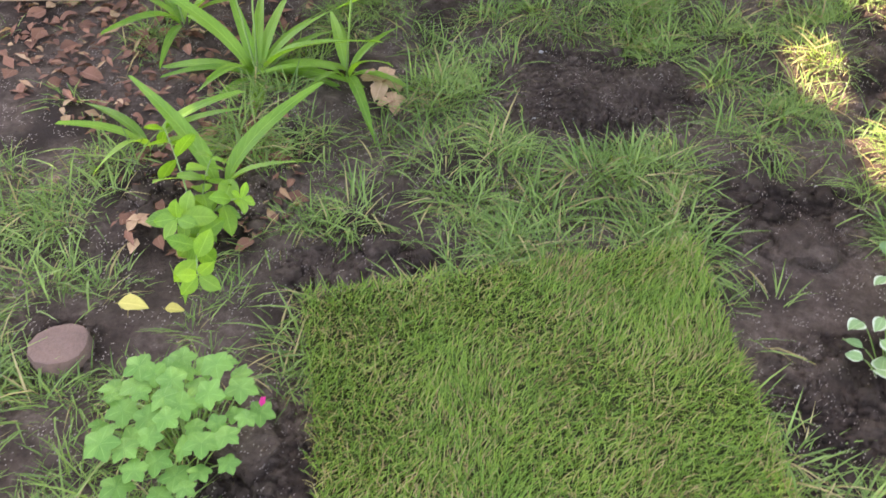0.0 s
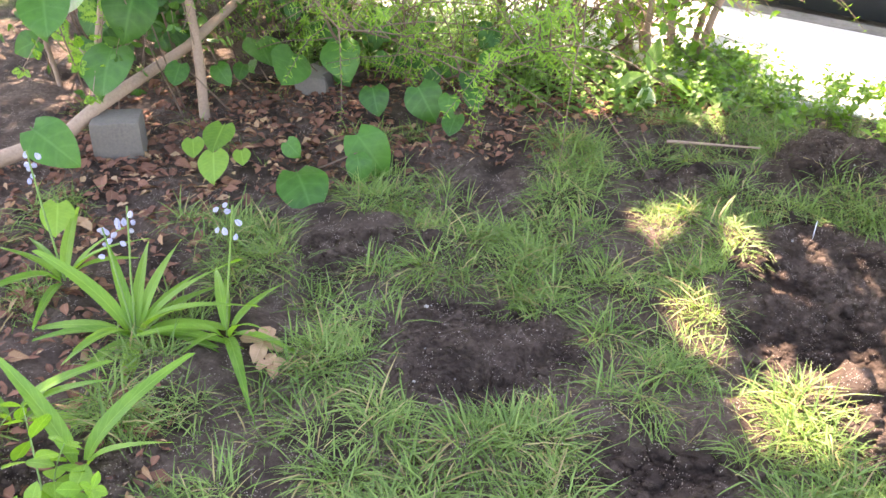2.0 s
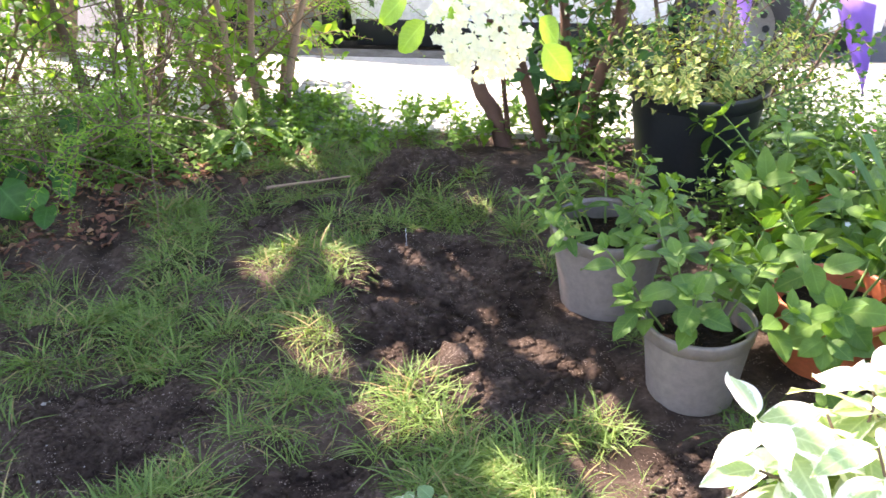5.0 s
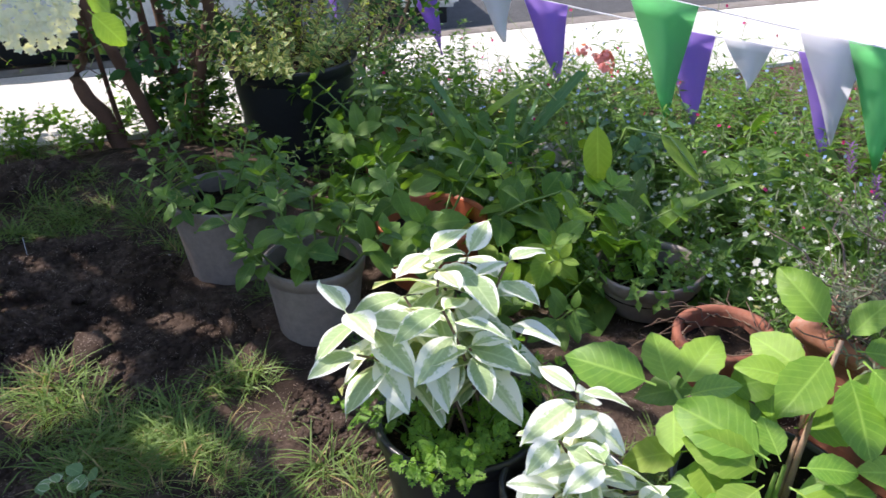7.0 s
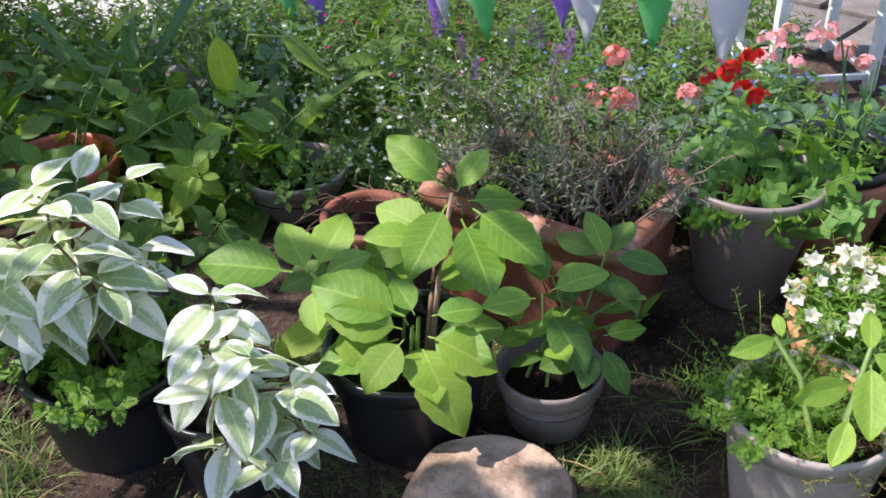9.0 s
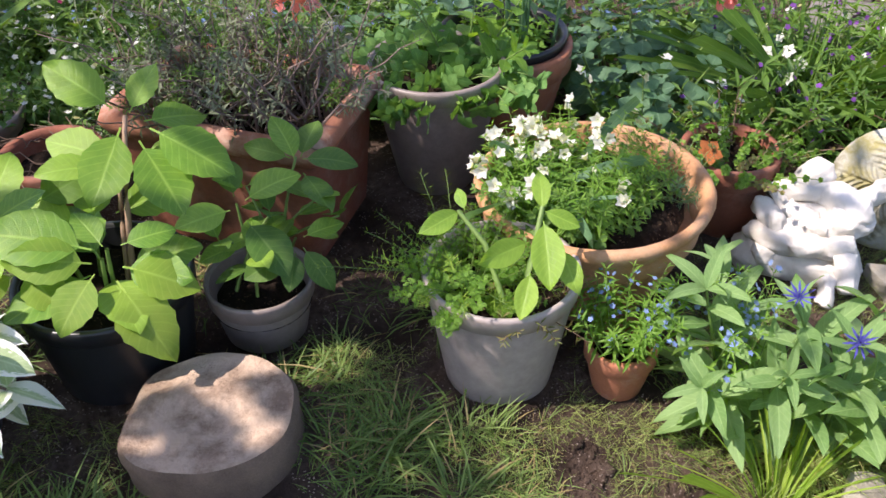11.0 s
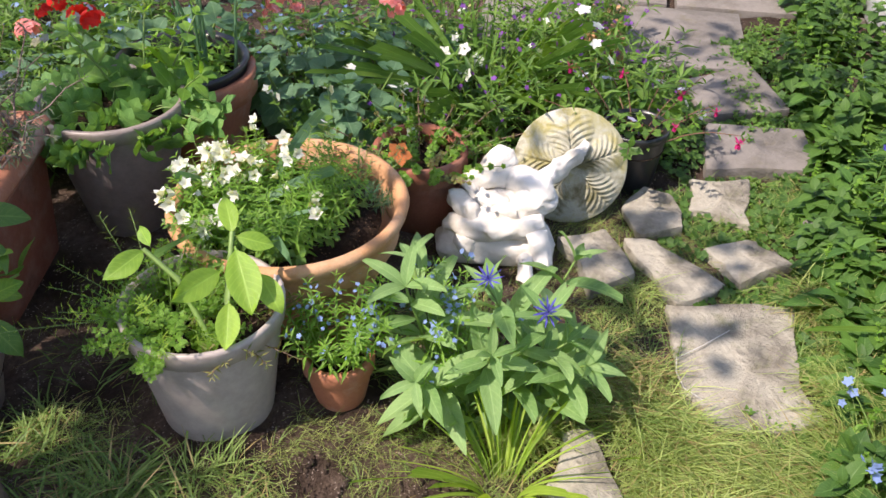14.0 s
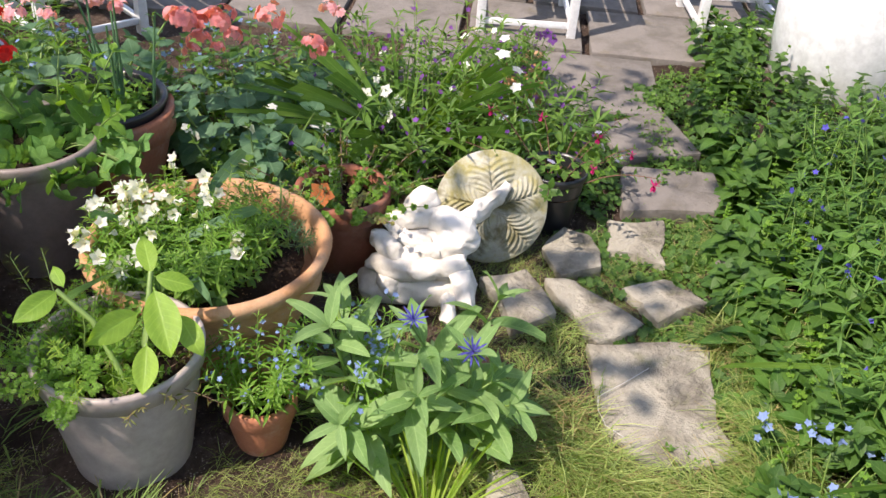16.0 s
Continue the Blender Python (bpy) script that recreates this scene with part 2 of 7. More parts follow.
ASPHALT = plain("asphalt", (0.055, 0.055, 0.058), 0.9, vary=0.3, scale=60, bump=0.8)
WHITE_PAINT = plain("white_paint", (0.78, 0.79, 0.80), 0.35, vary=0.05, scale=8, bump=0.03)
RUBBER = plain("tyre_rubber", (0.022, 0.022, 0.023), 0.75, vary=0.3, scale=40, bump=0.2)
RIM = plain("grey_wheel_metal", (0.3, 0.305, 0.31), 0.45, 0.6, vary=0.2)
BARK = plain("log_bark", (0.22, 0.15, 0.105), 0.95, vary=0.5, scale=70, bump=1.0)
CLOTHS = {
    "purple": (0.52, 0.34, 0.82), "white": (0.84, 0.83, 0.88), "green": (0.26, 0.72, 0.34)}


def cloth(c):
    k = Nodes("bunting_cloth")
    k.colour(k.mix(k.noise(9, 4), tuple(v * 0.85 for v in c), c))
    k.rough(0.85, spec=0.2)
    weave = k.add("TexWave")
    weave.inputs["Scale"].default_value = 350
    k.bump(weave.outputs["Fac"], 0.2, 0.001)
    tr = k.add("BsdfTranslucent")
    tr.inputs[0].default_value = (*c, 1)
    blend = k.add("MixShader")
    blend.inputs[0].default_value = 0.55
    k.link(k.b.outputs[0], blend.inputs[1]), k.link(tr.outputs[0], blend.inputs[2]), k.link(blend.outputs[0], k.out.inputs[0])
    return k.m


CLOTH = {n: cloth(c) for n, c in CLOTHS.items()}


def statue_material():
    k = Nodes("weathered_white_stone")
    n = k.noise(7, 6, 0.65)
    c = k.mix(k.ramp(n, (0.42, (0, 0, 0)), (0.66, (1, 1, 1))), (0.72, 0.69, 0.64), (0.46, 0.42, 0.35))
    k.colour(c), k.rough(0.9, spec=0.2), k.bump(k.noise(80, 6, 0.7), 0.5, 0.006)
    return k.m


def lichen_material():
    k = Nodes("lichen_covered_stone")
    n = k.noise(6, 7, 0.65)
    c = k.ramp(n, (0.36, (0.47, 0.46, 0.41)), (0.45, (0.31, 0.28, 0.12)), (0.54, (0.40, 0.39, 0.31)), (0.64, (0.16, 0.145, 0.075)))
    k.colour(c), k.rough(0.95, spec=0.15), k.bump(k.noise(90, 6, 0.7), 0.6, 0.006)
    return k.m


STATUE, LICHEN = statue_material(), lichen_material()


def log_face_material():
    k = Nodes("cut_log_rings")
    sep = k.add("SeparateXYZ")
    k.link(k.coords("Object"), sep.inputs[0])
    r = k.math("SQRT", k.math("ADD", k.math("MULTIPLY", sep.outputs[0], sep.outputs[0]), k.math("MULTIPLY", sep.outputs[1], sep.outputs[1])))
    r = k.math("ADD", r, k.math("MULTIPLY", k.noise(9, 4), 0.06))
    rings = k.math("SINE", k.math("MULTIPLY", r, 900.0))
    c = k.mix(k.math("ADD", k.math("MULTIPLY", rings, 0.07), 0.5), (0.55, 0.42, 0.32), (0.43, 0.31, 0.22))
    c = k.mix(k.math("MULTIPLY", k.ramp(k.noise(11, 7, 0.7), (0.44, (0, 0, 0)), (0.60, (1, 1, 1))), 0.75), c, (0.16, 0.10, 0.065))
    k.colour(c), k.rough(0.92, spec=0.2), k.bump(k.noise(60, 7, 0.7), 0.8, 0.008)
    return k.m


LOGFACE = log_face_material()


# ---- geometry helpers ----
def hummock(x, y):
    """Torn mounds and furrows of the dug-over lawn in the shade."""
    k = min(max((x + 0.9) / 0.4, 0), 1) * min(max((1.55 - x) / 0.3, 0), 1) * min(max((y - 1.35) / 0.25, 0), 1) * min(max((3.3 - y) / 0.4, 0), 1)
    if k <= 0:
        return 0.0
    a = noise.noise((x * 3.6, y * 4.6, 12.0)) + 0.35 * noise.noise((x * 9.5, y * 9.5, 17.0))
    return 0.034 * k * max(-0.8, min(0.75, 2.2 * a))


def ground_z(x, y):
    """The height of the trodden, lumpy garden soil."""
    z = 0.020 * noise.noise((x * 2.3, y * 2.3, 0.0)) + hummock(x, y) + 0.016 * noise.noise((x * 8, y * 8, 3.0)) + 0.006 * noise.noise((x * 21, y * 21, 6.0))
    z += 0.10 * math.exp(-((x - 1.54) ** 2 + (y - 2.84) ** 2) / 0.028)          # heap of dug earth
    z += 0.05 * math.exp(-(((x - 1.95) / 0.35) ** 2 + ((y - 2.55) / 0.35) ** 2))
    z += 0.035 * math.exp(-(((x - 1.05) / 0.09) ** 2 + ((y - 2.25) / 0.35) ** 2))  # edge of the dug bed
    z -= 0.02 * math.exp(-(((x - 1.30) / 0.13) ** 2 + ((y + 0.80) / 0.16) ** 2))   # hole before the pots
    return z


class Batch:
    """Gathers many small pieces into one mesh. All faces have four corners."""
    def __init__(self):
        self.v, self.f, self.uv, self.n = [], [], [], 0

    def add(self, template, mats):
        tv, tf, tu = template
        mats = np.asarray(mats, float).reshape(-1, 4, 4)
        if not len(mats):
            return
        v = np.einsum("nij,kj->nki", mats[:, :3, :3], tv) + mats[:, None, :3, 3]
        k = len(tv)
        off = self.n + np.arange(len(mats)) * k
        self.v.append(v.reshape(-1, 3))
        self.f.append((tf[None] + off[:, None, None]).reshape(-1, 4))
        self.uv.append(np.tile(tu[tf.reshape(-1)], (len(mats), 1)))
        self.n += len(mats) * k

    def tube(self, line, r0, r1, seg=5):
        line = np.asarray(line, float)
        n = len(line)
        d = np.gradient(line, axis=0)
        d /= np.linalg.norm(d, axis=1)[:, None] + 1e-9
        side = np.cross(d, np.where(np.abs(d[:, 2:3]) > 0.9, np.array([[1.0, 0, 0]]), UP[None]))
        side /= np.linalg.norm(side, axis=1)[:, None] + 1e-9
        other = np.cross(d, side)
        a = np.linspace(0, 2 * np.pi, seg, endpoint=False)
        r = np.linspace(r0, r1, n)[:, None, None]
        v = line[:, None] + r * (np.cos(a)[None, :, None] * side[:, None] + np.sin(a)[None, :, None] * other[:, None])
        f = [(i * seg + j, i * seg + (j + 1) % seg, (i + 1) * seg + (j + 1) % seg, (i + 1) * seg + j) for i in range(n - 1) for j in range(seg)]
        f = np.array(f)
        self.v.append(v.reshape(-1, 3)), self.f.append(f + self.n)
        self.uv.append(np.tile(((0.5, 0.3),), (len(f) * 4, 1)))
        self.n += n * seg

    def mesh(self, name):
        return quads(name, np.concatenate(self.v), np.concatenate(self.f), np.concatenate(self.uv))


def quads(name, v, f, uv=None):
    me = bpy.data.meshes.new(name)
    me.vertices.add(len(v)), me.loops.add(len(f) * 4), me.polygons.add(len(f))
    me.vertices.foreach_set("co", np.asarray(v, np.float32).ravel())
    me.loops.foreach_set("vertex_index", np.asarray(f, np.int32).ravel())
    me.polygons.foreach_set("loop_start", np.arange(len(f), dtype=np.int32) * 4)
    me.polygons.foreach_set("use_smooth", np.ones(len(f), bool))
    if uv is not None:
        me.uv_layers.new(name="uv").data.foreach_set("uv", np.asarray(uv, np.float32).ravel())
    me.update(), me.validate()
    return me


def frames(pos, way, up, size=1.0):
    """Matrices that lay a template (y along, z its upper face) at pos, along way, with its face to up."""
    pos, way, up = (np.atleast_2d(np.asarray(a, float)) for a in (pos, way, up))
    n = max(len(pos), len(way), len(up))
    y = np.broadcast_to(way / (np.linalg.norm(way, axis=1)[:, None] + 1e-9), (n, 3))
    x = np.cross(y, np.broadcast_to(up, (n, 3)))
    x = np.where(np.linalg.norm(x, axis=1)[:, None] < 1e-4, np.array([[1.0, 0, 0]]), x)
    x = x / np.linalg.norm(x, axis=1)[:, None]
    z = np.cross(x, y)
    m = np.zeros((n, 4, 4))
    s = np.broadcast_to(np.asarray(size, float).reshape(-1, 1), (n, 1))
    m[:, :3, 0], m[:, :3, 1], m[:, :3, 2], m[:, :3, 3], m[:, 3, 3] = x * s, y * s, z * s, np.broadcast_to(pos, (n, 3)), 1
    return m


def leaf(width=0.5, n=6, widest=0.4, fold=0.12, curl=0.25, wave=0.0, stalk=0.08, point=1.0, twist=0.0, teeth=0.0, heart=0.0, fine=False):
    """A leaf template, 1 long: folded along its midrib, curling down, with wavy or toothed edges."""
    v, uv = [], []
    cols, quilt = ((-1.0, -0.5, 0.0, 0.5, 1.0), 0.006) if fine else ((-1.0, 0.0, 1.0), 0.0)
    for i in range(n + 1):
        u = i / n
        k = u / widest if u < widest else (1 - u) / (1 - widest)
        w = 0.5 * width * math.sin(1.5708 * max(k, 0.0)) ** (0.65 if u < widest else 0.78 * point) * (1 + teeth * (-1) ** i)
        if heart:
            q = (u - 0.33) / 0.67 if u > 0.33 else (0.33 - u) / 0.37
            w = 0.5 * width * (1 - q * q) ** (0.85 if u > 0.33 else 0.5)
        w = max(w, min(0.012, 0.05 * width))
        t = stalk + (1 - stalk) * u
        z = -curl * t * t
        for s in cols:
            back = -heart * 2.2 * max(0, 0.33 - u) ** 2 * abs(s)
            v.append((s * w, t + back, z + w * fold * (3.0 * abs(s) - 1.6 * s * s if fine else 2 * abs(s)) + quilt * math.sin(u * 44) * (abs(s) == 0.5) + wave * math.sin(u * 9 + s * 2) * abs(s) + twist * s * u))
            uv.append((u, 0.5 + 0.5 * s))
    k = len(cols)
    f = [(i * k + j, i * k + j + 1, i * k + j + k + 1, i * k + j + k) for i in range(n) for j in range(k - 1)]
    if stalk:
        b = len(v)
        v += [(-0.012, 0, 0), (0.012, 0, 0), (0.012, stalk + 0.05, -0.004), (-0.012, stalk + 0.05, -0.004)]
        uv += [(0, 0.5)] * 4
        f.append((b, b + 1, b + 2, b + 3))
    return np.array(v), np.array(f), np.array(uv)


def merged(*items):
    """One template out of (template, matrices) pairs."""
    b = Batch()
    for t, m in items:
        b.add(t, m)
    f = np.concatenate(b.f)
    v = np.concatenate(b.v)
    uv = np.zeros((len(v), 2))
    uv[f.reshape(-1)] = np.concatenate(b.uv)
    return v, f, uv


def around(n, tilt, size=1.0, start=0.0, at=(0, 0, 0)):
    """n matrices in a ring about z, each tilted up by tilt degrees."""
    a = start + np.arange(n) * 2 * np.pi / n
    t = radians(tilt)
    d = np.stack([np.cos(a) * math.cos(t), np.sin(a) * math.cos(t), np.full(n, math.sin(t))], 1)
    u = np.stack([-np.cos(a) * math.sin(t), -np.sin(a) * math.sin(t), np.full(n, math.cos(t))], 1)
    return frames(np.tile(np.array(at, float), (n, 1)), d, u, size)


BLADE = leaf(0.046, 3, 0.25, 0.3, 0.45, stalk=0.0)
FINE = leaf(0.027, 3, 0.25, 0.3, 0.8, stalk=0.0)
BLADE2 = leaf(0.048, 3, 0.25, 0.3, 0.9, stalk=0.0)
TURFBLADE = leaf(0.075, 2, 0.3, 0.3, 0.3, stalk=0.0)
OVAL = leaf(0.55, 4, 0.45, 0.12, 0.2)
OVALS = leaf(0.6, 2, 0.45, 0.12, 0.2, stalk=0.0)
LANCES = leaf(0.22, 2, 0.4, 0.25, 0.25, stalk=0.0)
NEEDLE = leaf(0.09, 2, 0.4, 0.2, 0.1, stalk=0.0)
PETAL = leaf(0.75, 3, 0.65, 0.05, 0.15, stalk=0.0, point=0.5)
FLOWER5 = merged((PETAL, around(5, 12)))
FLOWER5LOW = merged((leaf(0.8, 2, 0.5, 0.0, 0.1, stalk=0.0), around(5, 12)))
STAR = merged((leaf(0.62, 4, 0.55, 0.1, 0.4, stalk=0.0, point=0.8), around(5, 68)))
LOBED = merged((leaf(0.75, 4, 0.6, 0.05, 0.25, stalk=0.0, point=0.5, teeth=0.12), around(5, 4, 0.55, 0.3)[:5]))
FERNY = merged((leaf(0.5, 2, 0.5, 0.1, 0.15, stalk=0.0), np.concatenate([
    frames([(0, 0.25 + 0.14 * i, 0)], [(s, 0.8, 0.1)], UP, 0.42 - 0.05 * i) for i in range(5) for s in (-1, 1)] + [frames([(0, 0.8, 0)], [(0, 1, 0)], UP, 0.25)])))


def part(name, data, material, parent, label="", kind=""):
    """One mesh object under a thing or a part, from a mesh, a Batch or a bmesh."""
    if isinstance(data, Batch):
        data = data.mesh(name)
    elif isinstance(data, bmesh.types.BMesh):
        me = bpy.data.meshes.new(name)
        data.to_mesh(me), data.free()
        data = me
    if material and not data.materials:
        data.materials.append(material)
    ob = new(name, data)
    ob.parent = parent
    return tagged(ob, label, kind=kind)


def thing(name, x, y, z, label, category, group="", turn=0.0, kind=""):
    ob = new(name)
    ob.matrix_basis = pose(x, y, z, 0, 0, turn)
    ob.empty_display_size = 0.05
    return tagged(ob, label, category, group, kind)


def lathe(profile, seg=40, wobble=0.0, seed=0.0):
    """A turned shape from (radius, height) pairs, outside upwards, over the rim and down inside."""
    v, f = [], []
    for i, (r, z) in enumerate(profile):
        for j in range(seg):
            a = 2 * math.pi * j / seg
            k = 1 + wobble * noise.noise((math.cos(a) * 1.5 + seed, math.sin(a) * 1.5, z * 4))
            v.append((r * k * math.cos(a), r * k * math.sin(a), z))
    n = len(profile)
    f = [(i * seg + j, i * seg + (j + 1) % seg, (i + 1) * seg + (j + 1) % seg, (i + 1) * seg + j) for i in range(n - 1) for j in range(seg)]
    me = quads("turned", np.array(v), np.array(f))
    return me


def sharpen(me, angle=35):
    bm = bmesh.new()
    bm.from_mesh(me)
    for e in bm.edges:
        if len(e.link_faces) == 2 and e.calc_face_angle() > radians(angle):
            e.smooth = False
    bm.to_mesh(me), bm.free()
    return me


def block(outline, z0, z1, bevel=0.006, rough_=0.0, seed=0.0, cuts=0):
    """A slab over an outline, with worn edges."""
    bm = bmesh.new()
    top = bm.faces.new([bm.verts.new((x, y, z1)) for x, y in outline])
    r = bmesh.ops.extrude_face_region(bm, geom=[top])
    for g in r["geom"]:
        if isinstance(g, bmesh.types.BMVert):
            g.co.z = z0
    bmesh.ops.recalc_face_normals(bm, faces=bm.faces)
    if cuts:
        bmesh.ops.subdivide_edges(bm, edges=[e for e in bm.edges if abs(e.verts[0].co.z - e.verts[1].co.z) < 1e-6], cuts=cuts)
    if rough_:
        for v in bm.verts:
            v.co += Vector((noise.noise(v.co * 9 + Vector((seed, 0, 0))), noise.noise(v.co * 9 + Vector((0, seed, 5))), 0.5 * noise.noise(v.co * 7 + Vector((seed, 3, 0))))) * rough_
    bmesh.ops.bevel(bm, geom=[e for e in bm.edges if len(e.link_faces) == 2 and e.calc_face_angle() > 0.6], offset=bevel, segments=2, affect="EDGES", profile=0.6)
    bmesh.ops.triangulate(bm, faces=[q for q in bm.faces if len(q.verts) > 4])
    for q in bm.faces:
        q.smooth = True
    for e in bm.edges:
        if len(e.link_faces) == 2 and e.calc_face_angle() > 0.7:
            e.smooth = False
    return bm


def disc(r, z, lump=0.012, seed=0.0, rings=7, seg=24):
    """A lumpy round of soil."""
    v, f = [(0, 0, z)], []
    v = []
    for i in range(rings + 1):
        for j in range(seg):
            a, q = 2 * math.pi * j / seg, r * max(i, 0.02) / rings
            x, y = q * math.cos(a), q * math.sin(a)
            v.append((x, y, z + (lump * 1.6 * noise.noise((x * 30 + seed, y * 30, seed)) if i < rings else -lump)))
    f = [(i * seg + j, i * seg + (j + 1) % seg, (i + 1) * seg + (j + 1) % seg, (i + 1) * seg + j) for i in range(rings) for j in range(seg)]
    return quads("soil", np.array(v), np.array(f))


def dirs(azimuth, tilt):
    a, t = np.asarray(azimuth, float), np.radians(tilt)
    return np.stack([np.cos(a) * np.cos(t), np.sin(a) * np.cos(t), np.sin(t) * np.ones_like(a)], -1)


def bent(base, way, length, droop=0.3, n=7, wiggle=0.02):
    """A stem that starts along way and droops."""
    base, way = np.asarray(base, float), np.asarray(way, float)
    way = way / np.linalg.norm(way)
    t = np.linspace(0, 1, n)[:, None]
    line = base + way * length * t - UP * droop * length * t ** 2
    return line + np.cumsum(rng.normal(0, wiggle * length / n, (n, 3)), axis=0) * (t > 0)


def sample(line, t):
    i = np.clip(t, 0, 0.9999) * (len(line) - 1)
    k = int(i)
    p = line[k] + (line[k + 1] - line[k]) * (i - k)
    return p, (line[k + 1] - line[k]) / (np.linalg.norm(line[k + 1] - line[k]) + 1e-9)


def leaf_pairs(line, nodes, first, size, tilt=25, tip=True, droop=0.0, alternate=False, grow=0.4):
    """Matrices of leaves in crossed pairs along a stem, smaller to the tip."""
    out = []
    spin = rng.uniform(0, 6.28)
    for i in range(nodes):
        u = first + (1 - first) * i / max(nodes - 1, 1)
        p, d = sample(line, u)
        side = np.cross(d, (0.3, 0.2, 1.0) if abs(d[2]) < 0.95 else (1.0, 0, 0))
        side /= np.linalg.norm(side)
        other = np.cross(d, side)
        s = size * (1 - grow * u) * rng.uniform(0.8, 1.15)
        last = tip and i == nodes - 1
        for q in range(4 if last else (1 if alternate else 2)):
            a = spin + i * (2.4 if alternate else 1.571) + q * (1.571 if last else math.pi) + rng.normal(0, 0.25)
            t = radians(tilt + (20 if last else 0) + rng.normal(0, 9))
            w = (math.cos(a) * side + math.sin(a) * other) * math.cos(t) + d * math.sin(t) - UP * droop
            out.append((p, w, d + 0.6 * UP, s * (0.7 if last else 1)))
    return frames(*(np.array(c) for c in zip(*out)))


def leaf_objects(parent, meshes, mats, name="leaf"):
    """Each leaf an object of its own on shared meshes."""
    for m in mats:
        ob = new(name, meshes[int(rng.integers(len(meshes)))])
        ob.parent = parent
        ob.matrix_basis = Matrix(m.tolist())


def variants(name, material, count=4, **shape):
    out = []
    for i in range(count):
        s = dict(shape)
        s["curl"] = s.get("curl", 0.25) * rng.uniform(0.5, 1.6)
        s["fold"] = s.get("fold", 0.12) * rng.uniform(0.5, 1.6)
        s["twist"] = rng.uniform(-0.08, 0.08)
        s["width"] = s.get("width", 0.5) * rng.uniform(0.9, 1.12)
        s["n"] = s.get("n", 6) + 3
        t = leaf(fine=True, **s)
        me = quads(name, *t[:2], t[2][t[1].reshape(-1)])
        me.materials.append(material)
        out.append(me)
    return out


def one_mesh(name, template, material):
    me = quads(name, *template[:2], template[2][template[1].reshape(-1)])
    me.materials.append(material)
    return me


# ---- ground, pavement, road ----
def axis(lo, hi, step, far):
    """Fine steps between lo and hi, then ever longer ones out to far."""
    mid = list(np.arange(lo, hi, step))
    out, g = [], step
    while (mid[-1] if not out else out[-1]) < far:
        g *= 1.5
        out.append((out[-1] if out else mid[-1]) + g)
    left, g = [], step
    while (mid[0] if not left else left[-1]) > -far:
        g *= 1.5
        left.append((left[-1] if left else mid[0]) - g)
    return np.array(left[::-1] + mid + out)


ALONG, OUT = Vector((0.85, -0.527, 0)), Vector((0.527, 0.85, 0))     # the street's line, and the way out to it


def street_fall(x, y):
    """The lawn falls to the pavement, and beyond it lies the road."""
    d = 0.527 * x + 0.85 * y
    return -0.10 * min(max((d - 3.45) / 0.4, 0), 1) - 0.5 * min(max((d - 4.3) / 0.4, 0), 1)


def build_ground():
    xs, ys = axis(-1.6, 3.4, 0.025, 300), axis(-3.0, 4.2, 0.025, 300)
    v = np.zeros((len(xs), len(ys), 3))
    for i, x in enumerate(xs):
        for j, y in enumerate(ys):
            near = -3 < x < 5 and -4 < y < 6
            v[i, j] = (x, y, (ground_z(x, y) if near else 0) + street_fall(x, y))
    bare = (np.hypot(v[..., 0] - 1.32, (v[..., 1] - 2.1) * 0.6) < 0.5) & (v[..., 2] > -0.2)
    for i, j in zip(*np.where(bare)):
        x, y = xs[i], ys[j]
        v[i, j, 2] += 0.012 * abs(noise.noise((x * 22, y * 22, 1.0))) + 0.008 * noise.noise((x * 45, y * 45, 4.0))
    ny = len(ys)
    a = np.arange(len(xs) - 1)[:, None] * ny + np.arange(ny - 1)[None]
    f = np.stack([a, a + ny, a + ny + 1, a + 1], -1).reshape(-1, 4)
    me = quads("ground", v.reshape(-1, 3), f)
    me.materials.append(GROUND_SOIL)
    tagged(new("ground", me), "dark bare garden soil, lumpy and freshly dug", "ground", kind="structure")


build_ground()


def street_slab(name, d0, d1, z0, z1, s0, s1, material, label):
    pts = [tuple((ALONG * s + OUT * d)[:2]) for s, d in ((s0, d0), (s1, d0), (s1, d1), (s0, d1))]
    ob = part(name, block(pts, z0, z1, 0.01), material, None)
    return tagged(ob, label, name, kind="structure")


street_slab("pavement", 3.92, 4.96, -0.5, -0.075, -30, 30, CONCRETE, "sunlit pale concrete pavement beyond the lawn")
street_slab("kerb", 4.965, 5.10, -0.5, -0.075, -30, 30, SLATE, "grey stone kerb along the pavement edge")
street_slab("road", 5.105, 11.0, -0.9, -0.31, -30, 30, ASPHALT, "dark asphalt road behind the kerb")


CLAY_MOTTLED = clay("mottled_terracotta", (0.34, 0.14, 0.085), (0.50, 0.36, 0.29), (0.15, 0.075, 0.05), 0.8)


# ---- pots ----
def plastic_pot(parent, r, h, base=0.78, material=GREY_POT, rim=0.035, feet=True):
    b = r * base
    body = lathe([(0.002, 0.012), (b * 0.9, 0.012), (b * 0.96, 0.0), (b, 0.004), (r * 0.985, h - rim), (r * 0.985, h - 0.006), (r * 0.95, h - 0.006), (b * 0.95, 0.03), (0.002, 0.03)], 44, 0.012, r * 50)
    part("body", sharpen(body), material, parent)
    ring = lathe([(r * 0.99, h - rim), (r * 1.03, h - rim + 0.002), (r * 1.045, h - 0.006), (r * 1.04, h), (r * 0.985, h + 0.001), (r * 0.955, h - 0.012), (r * 0.95, h - 0.02)], 44, 0.012, r * 50)
    part("rim", ring, material, parent)
    part("soil", disc(r * 0.955, h - 0.045, 0.012, r * 77), POT_SOIL, parent, "dark crumbly potting soil")


